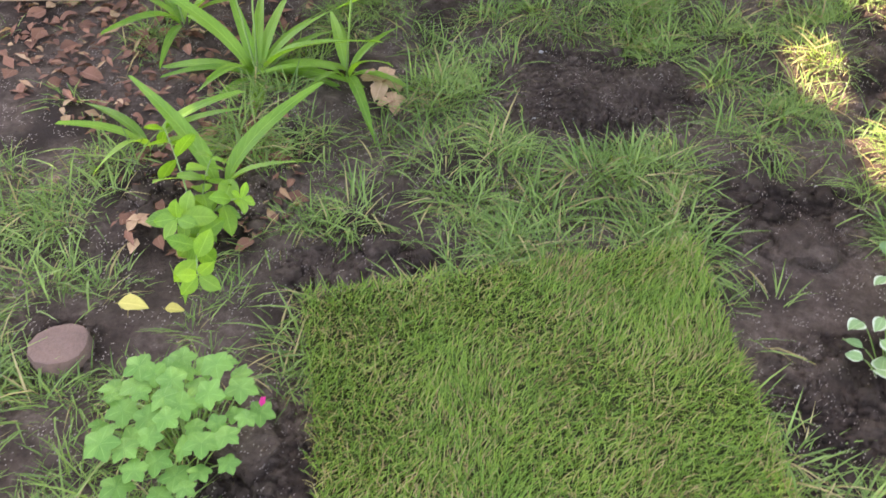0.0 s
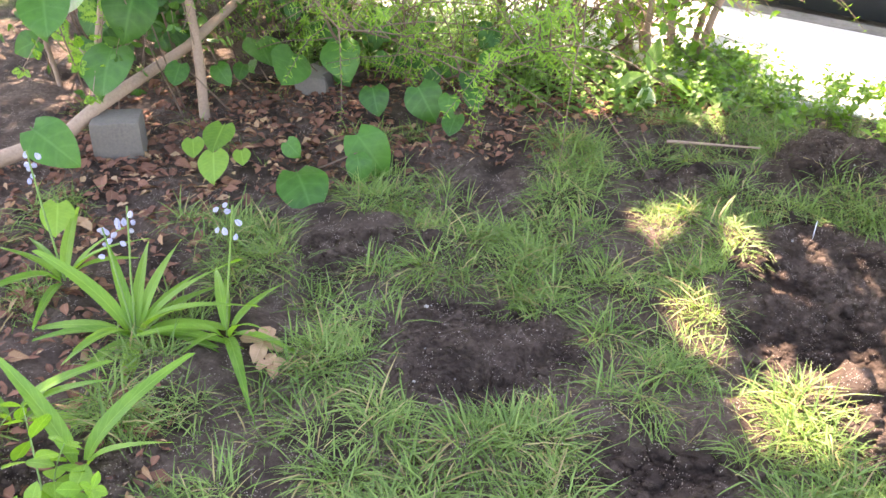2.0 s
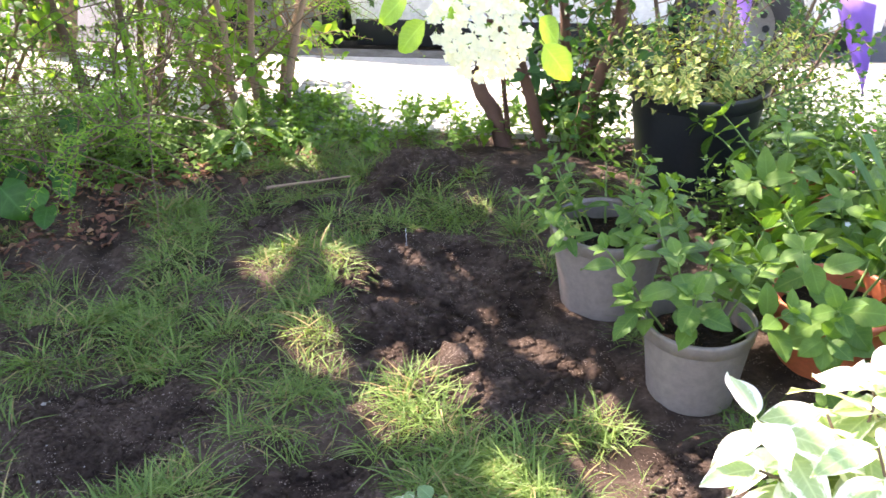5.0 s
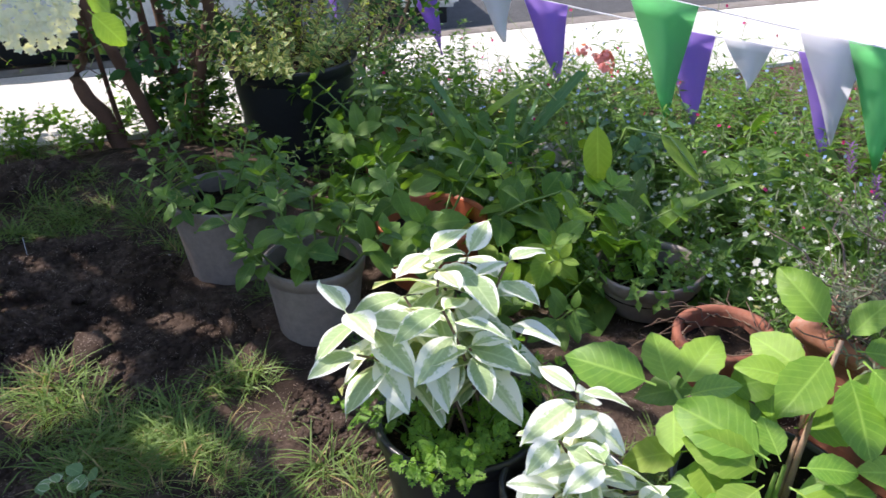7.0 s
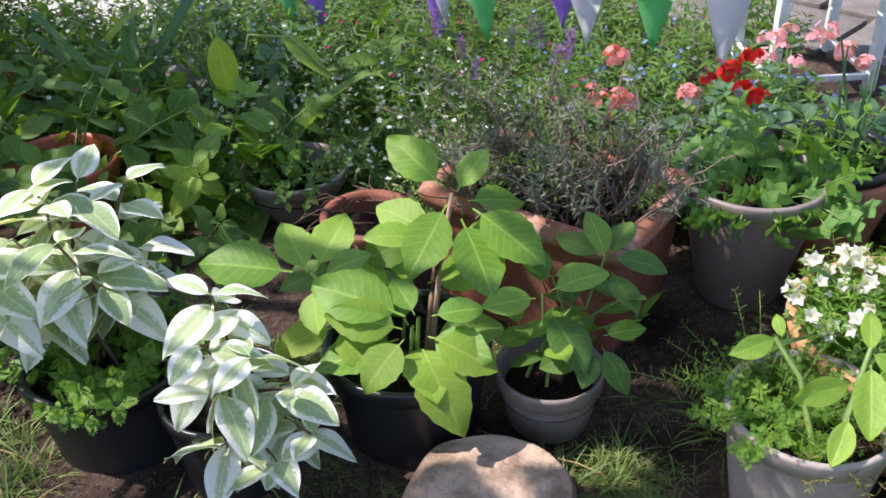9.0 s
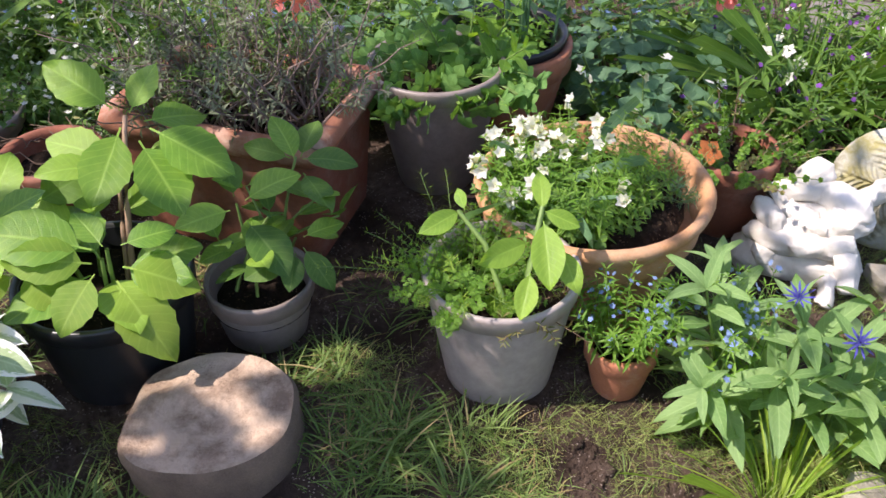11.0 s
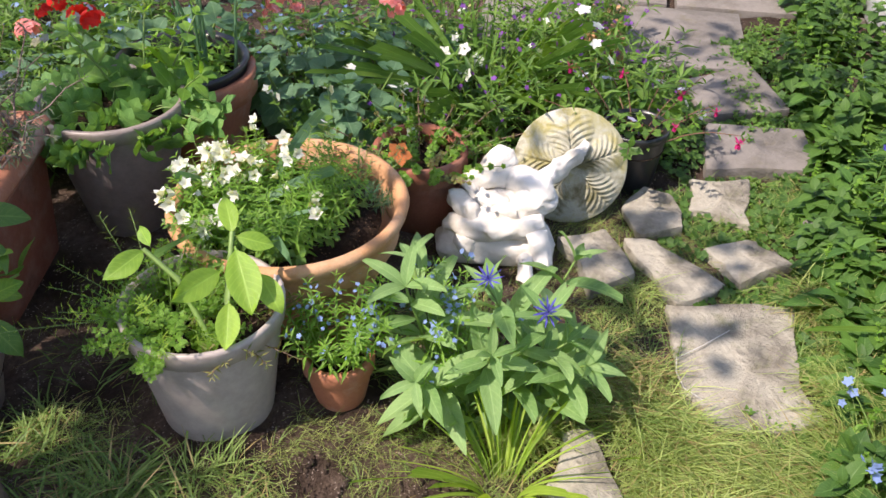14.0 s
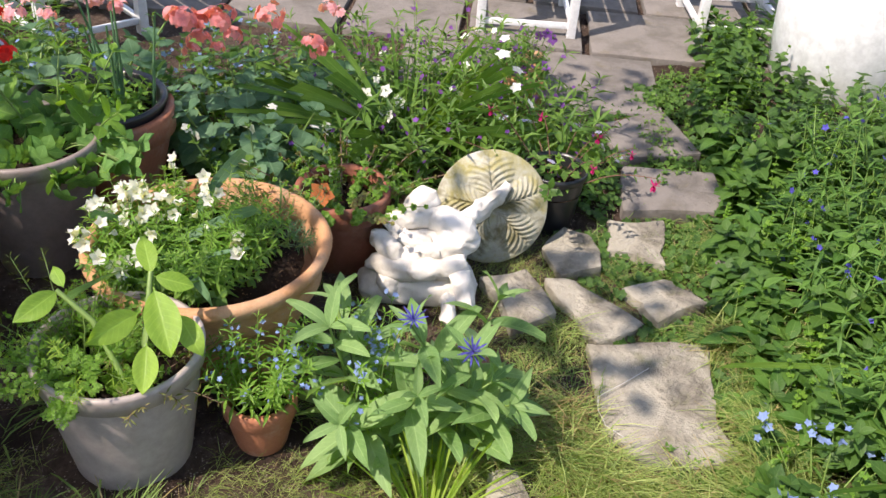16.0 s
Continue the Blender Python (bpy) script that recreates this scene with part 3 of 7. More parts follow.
def clay_pot(parent, r, h, base=0.62, material=TERRA, lip=0.05, thick=0.018, rings=False):
    b = r * base
    prof = [(0.002, 0.0), (b * 0.95, 0.0), (b, 0.006), (b + (r * 0.93 - b) * 0.5, (h - lip) * 0.55), (r * 0.93, h - lip)]
    body = lathe(prof + [(r * 0.93 - thick, h - lip), (r * 0.8, h * 0.4), (0.002, h * 0.35)], 48, 0.01, r * 30)
    part("body", sharpen(body), material, parent)
    q = r
    if rings:
        edge = [(q * 0.92, h - lip), (q * 0.955, h - lip + 0.006), (q * 0.94, h - lip + 0.014), (q * 0.965, h - lip + 0.022), (q * 0.95, h - lip + 0.03), (q * 0.985, h - lip * 0.42), (q * 1.03, h - lip * 0.25), (q * 1.045, h - lip * 0.1), (q * 1.02, h), (q * 0.97, h + 0.002), (q * 0.93, h - 0.012), (q * 0.9, h - lip)]
    else:
        edge = [(q * 0.93, h - lip), (q * 0.99, h - lip + 0.003), (q * 1.0, h - 0.008), (q * 0.985, h), (q - thick * 0.9, h), (q - thick * 1.2, h - 0.01), (q - thick * 1.4, h - lip)]
    part("rim", lathe(edge, 48, 0.01, r * 30), material, parent)
    part("soil", disc(r - thick * 1.2, h - 0.035, 0.012, r * 55), POT_SOIL, parent, "dark crumbly potting soil")


# ---- plants ----
def shoots(n, r, height, lean=25, droop=0.25, z=0.0, wiggle=0.05):
    """n stems that rise from a round patch and spread outwards."""
    out = []
    for i in range(n):
        a = i * 2.4 + rng.normal(0, 0.3)
        q = r * math.sqrt((i + 0.5) / n)
        t = 90 - lean * (0.3 + 0.9 * q / max(r, 1e-3)) + rng.normal(0, 5)
        out.append(bent((q * math.cos(a), q * math.sin(a), z), dirs(a, t), height * rng.uniform(0.7, 1.15), droop, wiggle=wiggle))
    return out


def leafy(parent, stems, meshes, size, nodes=5, first=0.3, stem_r=0.004, stem_mat=STEM, tilt=20, droop=0.15, grow=0.35):
    """Stems with large leaves, each leaf a piece of its own."""
    for s in stems:
        b = Batch()
        b.tube(s, stem_r, stem_r * 0.5, 6)
        part("stem", b, stem_mat, parent)
        leaf_objects(parent, meshes, leaf_pairs(s, nodes, first, size, tilt, droop=droop, grow=grow))


def bushy(parent, stems, template, size, material, nodes=8, first=0.15, stem_r=0.0022, stem_mat=STEM, tilt=25, name="foliage", alternate=False, droop=0.1, stem_name="stem_cluster"):
    """Stems with many small leaves, joined."""
    b, c = Batch(), Batch()
    for s in stems:
        b.tube(s, stem_r, stem_r * 0.5, 4)
        c.add(template, leaf_pairs(s, nodes, first, size, tilt, alternate=alternate, droop=droop))
    part(stem_name, b, stem_mat, parent, kind="stuff")
    return part(name, c, material, parent, kind="stuff")


def blooms(parent, template, material, places, size, name="flower", up=None, jitter=0.5):
    me = one_mesh(name, template, material)
    for p in places:
        d = np.array(up if up is not None else (-0.4, -0.1, 0.9)) + rng.normal(0, jitter, 3)
        m = frames(p, np.cross(d, rng.normal(0, 1, 3)), d, size * rng.uniform(0.8, 1.2))[0]
        ob = new(name, me)
        ob.parent, ob.matrix_basis = parent, Matrix(m.tolist())


def speckle(parent, template, material, places, size, name="small_flowers", jitter=0.6):
    b = Batch()
    for p in places:
        d = np.array((-0.3, -0.1, 0.9)) + rng.normal(0, jitter, 3)
        b.add(template, frames(p, np.cross(d, rng.normal(0, 1, 3)), d, size * rng.uniform(0.75, 1.25)))
    return part(name, b, material, parent, kind="stuff")


def ball(n, template, r, size):
    """A rounded head of small flowers."""
    d = rng.normal(0, 1, (n, 3))
    d[:, 2] = np.abs(d[:, 2]) * 0.8 + 0.05
    d /= np.linalg.norm(d, axis=1)[:, None]
    return merged((template, frames(d * r * rng.uniform(0.85, 1.1, (n, 1)), np.cross(d, rng.normal(0, 1, (n, 3))), d, size)))


def whorl(parent, base, tip, meshes, size, stem_mat=STEM, pairs=4, steep=60, low=-15, stem_r=0.004, reach=0.45):
    """A stem to tip with crossed pairs of leaves: small and steep at the top, large and drooping below."""
    base, tip = np.array(base, float), np.array(tip, float)
    mid = base + (tip - base) * np.array((0.35, 0.35, 0.6))
    t = np.linspace(0, 1, 9)[:, None]
    s = (1 - t) ** 2 * base + 2 * t * (1 - t) * mid + t * t * tip
    b = Batch()
    b.tube(s, stem_r, stem_r * 0.6, 6)
    part("stem", b, stem_mat, parent)
    spin, out = rng.uniform(0, 6.28), []
    for i in range(pairs):
        k = i / max(pairs - 1, 1)
        p, _ = sample(s, 1 - reach * k)
        for q in (0, 1):
            a = spin + i * 1.571 + q * math.pi + rng.normal(0, 0.22)
            d = dirs(a, steep + (low - steep) * k ** 0.7 + rng.normal(0, 9))
            out.append(frames(p, d, UP + rng.normal(0, 0.22, 3), size * (0.55 + 0.5 * math.sin(math.pi * (0.2 + 0.6 * k))) * rng.uniform(0.85, 1.12))[0])
    leaf_objects(parent, meshes, out)


HEADS = [ball(12, FLOWER5, r, 0.44) for r in (0.85, 1.05, 0.7)]
CORYMB = merged((FLOWER5LOW, np.concatenate([frames((x, y, 0.18 * (1 - x * x - y * y) + 0.05 * rng.random()), (rng.normal(), rng.normal(), 0.1), (x * 0.4, y * 0.4, 1), 0.105) for x, y in rng.uniform(-1, 1, (430, 2)) if x * x + y * y < 1])))
BELL = merged((leaf(0.7, 4, 0.55, 0.1, -0.35, stalk=0.0, point=0.6), around(5, 58, 1.0)))
SPIKY = merged((leaf(0.13, 3, 0.75, 0.2, -0.1, stalk=0.0), np.concatenate([around(11, 18, 1.0), around(9, 45, 0.75, 0.3), around(6, 75, 0.5, 0.1)])))
FUCHSIA = merged((leaf(0.4, 3, 0.4, 0.2, -0.4, stalk=0.0), around(4, 10, 0.7)), (leaf(0.6, 3, 0.5, 0.2, 0.1, stalk=0.0), around(5, -65, 0.6)), (leaf(0.2, 2, 0.5, 0.2, 0.0, stalk=0.0), around(4, 80, 0.5)))

HYD = variants("leaf", HYDRANGEA, 6, width=0.58, n=8, widest=0.46, curl=0.14, fold=0.08, stalk=0.12, teeth=0.04)
# darker twin of HYD: the bed's dappled shade is put into the leaf colour
HYD_SHADED = variants("leaf", GREEN, 5, width=0.6, n=7, widest=0.45, curl=0.2, fold=0.14, stalk=0.12, teeth=0.04)
HYD_LIGHT = variants("leaf", LIME, 4, width=0.62, n=8, widest=0.44, curl=0.22, fold=0.1, stalk=0.12, teeth=0.04)
VAR = variants("leaf", VARIEGATED, 7, width=0.54, n=8, widest=0.45, curl=0.3, fold=0.1, stalk=0.08, wave=0.02)
MINT = variants("leaf", GREEN, 4, width=0.5, n=6, widest=0.4, curl=0.25, stalk=0.1, teeth=0.05)
ROUND = variants("leaf", BLUEGREEN, 4, width=0.85, n=6, widest=0.4, curl=0.15, stalk=0.25, teeth=0.07)
IVYLEAF = variants("leaf", IVY, 6, width=0.98, n=12, widest=0.26, curl=0.35, wave=0.02, stalk=0.1, heart=0.6, fold=0.08)
IVYLIGHT = variants("leaf", FRESH, 2, width=0.85, n=12, widest=0.28, curl=0.2, stalk=0.1, heart=0.6, fold=0.08)
CORNLEAF = variants("leaf", leaf_mat("downy_leaf", (0.125, 0.265, 0.075), (0.30, 0.46, 0.18), rough=0.6), 4, width=0.28, n=9, widest=0.4, curl=0.35, fold=0.2, stalk=0.02)
STRAPS = variants("leaf", FRESH, 5, width=0.145, n=9, widest=0.4, curl=0.85, fold=0.35, stalk=0.0)
DOCK = variants("leaf", GREEN, 3, width=0.34, n=8, widest=0.42, curl=0.4, fold=0.2, stalk=0.12, wave=0.02)


# ---- potted plants ----
def variegated_shrub(x, y, r, h, tips, size, label, turn=0.0, low=-24, shift=(0, 0, 0)):
    t = thing("potted_variegated_shrub", x, y, ground_z(x, y), label, "potted shrub", "pots along the bed", turn)
    plastic_pot(t, r, h, 0.85, BLACK_POT)
    for i, tip in enumerate(tips):
        whorl(t, (r * 0.4 * math.cos(i * 2.4), r * 0.4 * math.sin(i * 2.4), h - 0.05), np.array(tip) + shift, VAR, size, TWIG, 5, 18, low, 0.004, 0.4)
    return t


v1 = variegated_shrub(1.47, 0.73, 0.165, 0.20, ((-0.013, 0.06, 0.52), (0.05, 0.02, 0.51), (-0.08, -0.036, 0.47), (-0.20, 0.087, 0.47), (0.13, -0.01, 0.47), (-0.06, -0.08, 0.40), (0.06, -0.066, 0.38), (-0.08, 0.063, 0.46), (-0.21, 0.055, 0.40), (-0.02, 0.03, 0.50)), 0.118, "white-margined variegated shrub in a wide black plastic pot", shift=(0.03, 0.03, -0.01))
bushy(v1, shoots(46, 0.12, 0.15, 45, 0.05, 0.16), FERNY, 0.055, FRESH, 5, 0.25)
variegated_shrub(1.45, 0.46, 0.115, 0.19, ((0.006, -0.007, 0.39), (-0.04, -0.10, 0.32), (-0.06, -0.02, 0.34), (-0.10, -0.16, 0.16), (0.02, -0.13, 0.24), (-0.10, -0.06, 0.28), (-0.03, -0.16, 0.26), (-0.13, -0.09, 0.20), (-0.05, -0.20, 0.19)), 0.108, "small variegated shrub with white sunlit leaves in a black pot", low=-55)

hyd = thing("potted_hydrangea", 1.665, 0.205, ground_z(1.665, 0.205), "bushy green hydrangea with broad leaves in a tall black pot", "potted hydrangea", "pots along the bed")
plastic_pot(hyd, 0.150, 0.21, 0.82, BLACK_POT)
def leafy_stem(parent, foot, node, tips, meshes, wood=STEM, r=0.005, off=(0.0, 0.0, 0.0)):
    """A stem from foot to node, with one broad leaf to each of the tips."""
    foot, node = np.array(foot, float), np.array(node, float) + off
    b, u = Batch(), np.linspace(0, 1, 8)[:, None]
    mid = foot + (node - foot) * np.array((0.4, 0.4, 0.6))
    b.tube((1 - u) ** 2 * foot + 2 * u * (1 - u) * mid + u * u * node, r, r * 0.65, 7)
    part("stem", b, wood, parent)
    out = []
    for q in tips:
        q = np.array(q, float) + off
        start = node + (q - node) * rng.uniform(0.10, 0.24) - UP * rng.uniform(0, 0.02)
        out.append(frames(start, q - start, UP + np.array((-0.35, -0.18, 0)) + rng.normal(0, 0.15, 3), np.linalg.norm(q - start) * 1.02)[0])
    leaf_objects(parent, meshes, out)


leafy_stem(hyd, (0.04, -0.03, 0.16), (0.131, -0.076, 0.432), ((0.15, 0.052, 0.524), (0.202, -0.116, 0.50), (0.08, -0.27, 0.365), (-0.01, -0.05, 0.345), (0.01, -0.20, 0.325), (0.24, -0.185, 0.39)), HYD, PINKTWIG, 0.0065, (0.035, 0.045, 0.0))
leafy_stem(hyd, (0.04, -0.02, 0.16), (0.10, -0.06, 0.365), ((0.11, 0.07, 0.40), (0.03, 0.05, 0.39), (0.16, -0.19, 0.36)), HYD, PINKTWIG, 0.005, (0.035, 0.045, 0.0))
leafy_stem(hyd, (-0.05, -0.04, 0.16), (-0.091, -0.098, 0.312), ((-0.113, 0.085, 0.365), (-0.04, -0.03, 0.35), (-0.028, -0.19, 0.32)), HYD, STEM, 0.005, (0.035, 0.045, 0.0))
leafy_stem(hyd, (-0.06, -0.03, 0.16), (-0.10, -0.09, 0.298), ((-0.16, 0.03, 0.345), (-0.22, -0.05, 0.255), (-0.209, -0.22, 0.20), (-0.10, -0.245, 0.255)), HYD_LIGHT, STEM, 0.005, (0.035, 0.045, 0.0))
leafy_stem(hyd, (-0.04, 0.05, 0.16), (-0.073, 0.117, 0.346), ((-0.149, 0.295, 0.385), (-0.01, 0.205, 0.40), (-0.025, 0.03, 0.385), (-0.167, 0.06, 0.305), (0.056, 0.11, 0.40)), HYD, STEM, 0.005, (0.035, 0.045, 0.0))
leafy_stem(hyd, (0.03, 0.06, 0.16), (0.03, 0.10, 0.31), ((0.12, 0.20, 0.33), (-0.06, 0.20, 0.30), (0.10, 0.0, 0.34)), HYD_SHADED, STEM, 0.005, (0.035, 0.045, 0.0))
leafy_stem(hyd, (-0.06, 0.03, 0.16), (-0.10, 0.05, 0.285), ((-0.19, 0.13, 0.27), (-0.17, -0.03, 0.25)), HYD_LIGHT, STEM, 0.004, (0.035, 0.045, 0.0))

leafy_stem(hyd, (-0.02, -0.03, 0.16), (-0.03, -0.03, 0.255), ((-0.15, -0.12, 0.25), (-0.16, 0.10, 0.25), (0.03, -0.17, 0.27), (0.10, 0.10, 0.29), (-0.06, -0.18, 0.27)), HYD, STEM, 0.004)
leafy_stem(hyd, (0.04, 0.03, 0.16), (0.06, 0.02, 0.28), ((0.18, 0.08, 0.31), (0.06, 0.17, 0.30), (0.16, -0.11, 0.30), (-0.05, 0.07, 0.31)), HYD, STEM, 0.004)

hyd2 = thing("potted_hydrangea", 1.76, -0.04, ground_z(1.76, -0.04), "young glossy hydrangea drooping from a grey plastic pot", "potted hydrangea", "pots along the bed")
plastic_pot(hyd2, 0.098, 0.128, 0.8, GREY_POT)
HYD_YOUNG = variants("leaf", HYDRANGEA, 3, width=0.6, n=7, widest=0.52, curl=0.2, stalk=0.1) + variants("leaf", GREEN, 3, width=0.54, n=7, widest=0.52, curl=0.2, stalk=0.1)
leafy_stem(hyd2, (0.0, 0.01, 0.12), (0.005, 0.019, 0.288), ((0.04, -0.075, 0.345), (-0.075, 0.09, 0.305), (-0.10, -0.09, 0.25), (0.09, 0.06, 0.33)), HYD_YOUNG, STEM, 0.0035)
leafy_stem(hyd2, (0.04, -0.03, 0.12), (0.105, -0.07, 0.325), ((0.15, -0.035, 0.385), (0.106, -0.175, 0.335), (0.0, -0.15, 0.30), (0.105, 0.02, 0.35), (0.20, -0.09, 0.35)), HYD_YOUNG, STEM, 0.0035)
leafy_stem(hyd2, (0.02, -0.05, 0.12), (-0.03, -0.09, 0.245), ((-0.115, -0.095, 0.21), (-0.10, -0.165, 0.195), (0.01, -0.165, 0.26), (-0.105, -0.015, 0.215)), HYD_YOUNG, STEM, 0.0035)
for k, (x, y, z) in enumerate(((0.05, -0.11, 0.27), (0.03, -0.03, 0.25), (0.07, 0.02, 0.28), (0.06, -0.15, 0.23), (-0.05, -0.02, 0.22), (-0.03, 0.05, 0.23))):
    whorl(hyd2, (0.05 * math.cos(k * 2.4), 0.05 * math.sin(k * 2.4), 0.12), (x, y, z), HYD_YOUNG, 0.085, STEM, 2, 40, -8, 0.0035, 0.3)

pa = thing("potted_shrub", 1.71, 1.86, 0.0, "leafy green shrub in a grey plastic tub with notched foot", "potted shrub", "pots along the bed")
plastic_pot(pa, 0.152, 0.245, 0.78, GREY_POT)
leafy(pa, shoots(15, 0.12, 0.21, 40, 0.02, 0.19), MINT, 0.08, 5, 0.4, 0.0035, STEM, 25, 0.06, 0.3)
bushy(pa, shoots(6, 0.1, 0.22, 30, 0.1, 0.19), LANCES, 0.05, EUONYMUS, 9, 0.4)

pb = thing("potted_shrub", 1.67, 1.42, 0.0, "upright green shrub in a grey plastic pot", "potted shrub", "pots along the bed", 40)
plastic_pot(pb, 0.125, 0.21, 0.82, GREY_POT)
leafy(pb, shoots(10, 0.10, 0.24, 34, 0.02, 0.18), HYD_SHADED, 0.10, 4, 0.4, 0.0035, STEM, 25, 0.04, 0.3)

big = thing("potted_euonymus", 2.42, 2.42, 0.0, "yellow-variegated evergreen in a large black tub", "potted shrub")
plastic_pot(big, 0.225, 0.37, 0.8, BLACK_POT, 0.05)
bushy(big, shoots(64, 0.19, 0.36, 42, 0.08, 0.32), OVALS, 0.045, EUONYMUS, 13, 0.1, 0.003, TWIG, 30)

for x, y, r, h, m, lab in ((2.06, 1.38, 0.15, 0.19, ORANGE_POT, "leafy plant in an orange plastic pot"), (2.40, 1.90, 0.10, 0.20, ORANGE_POT, "green plant in a bright orange plastic pot"), (2.36, 1.66, 0.09, 0.12, TEAL_POT, "low plant in a teal plastic pot")):
    o = thing("potted_plant", x, y, 0.0, lab, "potted plant", "pots in the bed", x * 90)
    plastic_pot(o, r, h, 0.8, m)
    leafy(o, shoots(9, r * 0.7, 0.34, 48, 0.2, h - 0.05), HYD_SHADED if x < 2.2 else MINT, 0.125, 4, 0.4, 0.004, STEM, 18, 0.15, 0.3)

blue = thing("potted_seedlings", 2.33, 0.84, 0.0, "self-sown seedlings in a low grey-blue bowl", "potted plant", "pots in the bed")
plastic_pot(blue, 0.14, 0.12, 0.75, GREY_POT)
bushy(blue, shoots(40, 0.13, 0.13, 35, 0.1, 0.07), OVALS, 0.04, GREEN, 4, 0.3)

dry = thing("potted_dry_plant", 2.13, 0.52, 0.0, "bare dry roots in a weathered terracotta pot", "potted plant", "pots in the bed")
clay_pot(dry, 0.115, 0.15, 0.7, TERRA_RED)
b = Batch()
for i in range(60):
    a = rng.uniform(0, 6.28)
    b.tube(bent((0.09 * math.cos(a), 0.09 * math.sin(a), 0.13), dirs(a + rng.normal(1.5, 0.8), rng.uniform(0, 40)), 0.12, 0.3, 6, 0.3), 0.002, 0.001, 4)
part("roots", b, TWIG, dry, "tangle of dry brown roots", "stuff")

par = thing("potted_parsley", 1.69, -0.49, ground_z(1.69, -0.49), "curly parsley and a wilting plant in a pale grey plastic pot", "potted herb", "pots along the bed", 0)
plastic_pot(par, 0.130, 0.25, 0.74, PALE_POT)
bushy(par, [s * np.array((0.9, 0.75, 1)) + np.array((0.0, 0.055, 0)) for s in shoots(110, 0.08, 0.12, 55, 0.1, 0.205)], FERNY, 0.021, FRESH, 8, 0.25, 0.0012)
bushy(par, [s + np.array((0.03, 0.075, 0)) for s in shoots(22, 0.05, 0.17, 60, 0.1, 0.205)], NEEDLE, 0.028, LIME, 14, 0.2, 0.001)
bushy(par, [s + np.array((-0.02, -0.03, 0)) for s in shoots(26, 0.08, 0.07, 60, 0.1, 0.205)], LANCES, 0.022, REDDISH, 6, 0.3, 0.001, TWIG)
for line in (((-0.102, -0.047, 0.204), (-0.065, -0.044, 0.292), (0.026, -0.064, 0.361)), ((-0.080, -0.011, 0.230), (-0.024, 0.027, 0.318), (0.012, 0.074, 0.357))):
    b = Batch()
    b.tube(line, 0.0055, 0.004, 7)
    part("stem", b, STEM, par, "pale green wilting stem")
WILT = variants("leaf", HYDRANGEA, 4, width=0.44, n=8, widest=0.5, curl=0.12, fold=0.2, stalk=0.06)
leaf_objects(par, WILT, [frames(a, np.array(q) - np.array(a), (-0.8, -0.1, 0.55), 1.05 * math.dist(a, q))[0] for a, q in (((0.023, -0.064, 0.357), (0.083, -0.058, 0.392)), ((0.022, -0.067, 0.356), (0.009, -0.124, 0.337)), ((-0.004, -0.066, 0.354), (-0.090, -0.081, 0.292)), ((-0.023, -0.098, 0.312), (-0.087, -0.124, 0.280)), ((-0.071, -0.048, 0.300), (-0.132, -0.037, 0.260)), ((-0.033, -0.043, 0.332), (-0.089, 0.027, 0.333)), ((0.012, 0.071, 0.356), (-0.040, 0.126, 0.349)), ((0.014, 0.063, 0.358), (0.048, 0.078, 0.375)))])

small = thing("potted_forget_me_not", 1.665, -0.705, ground_z(1.665, -0.705), "blue forget-me-nots in a small lime-stained terracotta pot", "potted flower", "pots along the bed")
clay_pot(small, 0.065, 0.11, 0.7, TERRA, 0.035, 0.01)
st = shoots(34, 0.045, 0.15, 22, 0.02, 0.09)
bushy(small, st, LANCES, 0.036, FRESH, 8, 0.3, 0.0014)
speckle(small, FLOWER5LOW, BLUE_P, [sample(s, rng.uniform(0.75, 1))[0] + rng.normal(0, 0.012, 3) for s in st for _ in range(2)], 0.005)

bowl = thing("bellflower_bowl", 1.953, -0.655, 0.0, "white bellflowers in a wide sunbleached terracotta bowl", "potted flower", "pots along the bed")
clay_pot(bowl, 0.218, 0.245, 0.62, TERRA_PALE, 0.085, 0.035, True)
st = [s + np.array((0.01, 0.045, 0)) for s in shoots(170, 0.135, 0.115, 26, 0.02, 0.195)]
bushy(bowl, st, LANCES, 0.036, FRESH, 9, 0.1, 0.0012)
bushy(bowl, [s + np.array((0.01, 0.045, 0)) for s in shoots(60, 0.14, 0.10, 45, 0.05, 0.20)], OVALS, 0.03, GREEN, 6, 0.1, 0.0012)
blooms(bowl, STAR, WHITE_P, [sample(s, u)[0] + rng.normal(0, 0.006, 3) for s in st[::2] if noise.noise(Vector(s[-1]) * 14) > 0.0 and s[-1][1] > -0.06 for u in (1.0, 0.9)], 0.019, "bellflower", (-0.5, 0.2, 0.7), 0.55)
leaf_objects(bowl, variants("leaf", BLUEGREEN, 3, width=0.075, n=9, widest=0.4, curl=0.25, fold=0.3, stalk=0.0), [frames((rng.uniform(-0.08, 0.06), rng.uniform(-0.05, 0.1), 0.21), dirs(a, 42), UP, rng.uniform(0.16, 0.24))[0] for a in (3.4, 4.2, 4.8, 1.2, 2.4, 5.6)])
bushy(bowl, [s + np.array((0.06, -0.13, 0)) for s in shoots(22, 0.055, 0.09, 45, 0.0, 0.19)], NEEDLE, 0.03, BLUEGREEN, 14, 0.1, 0.0016)

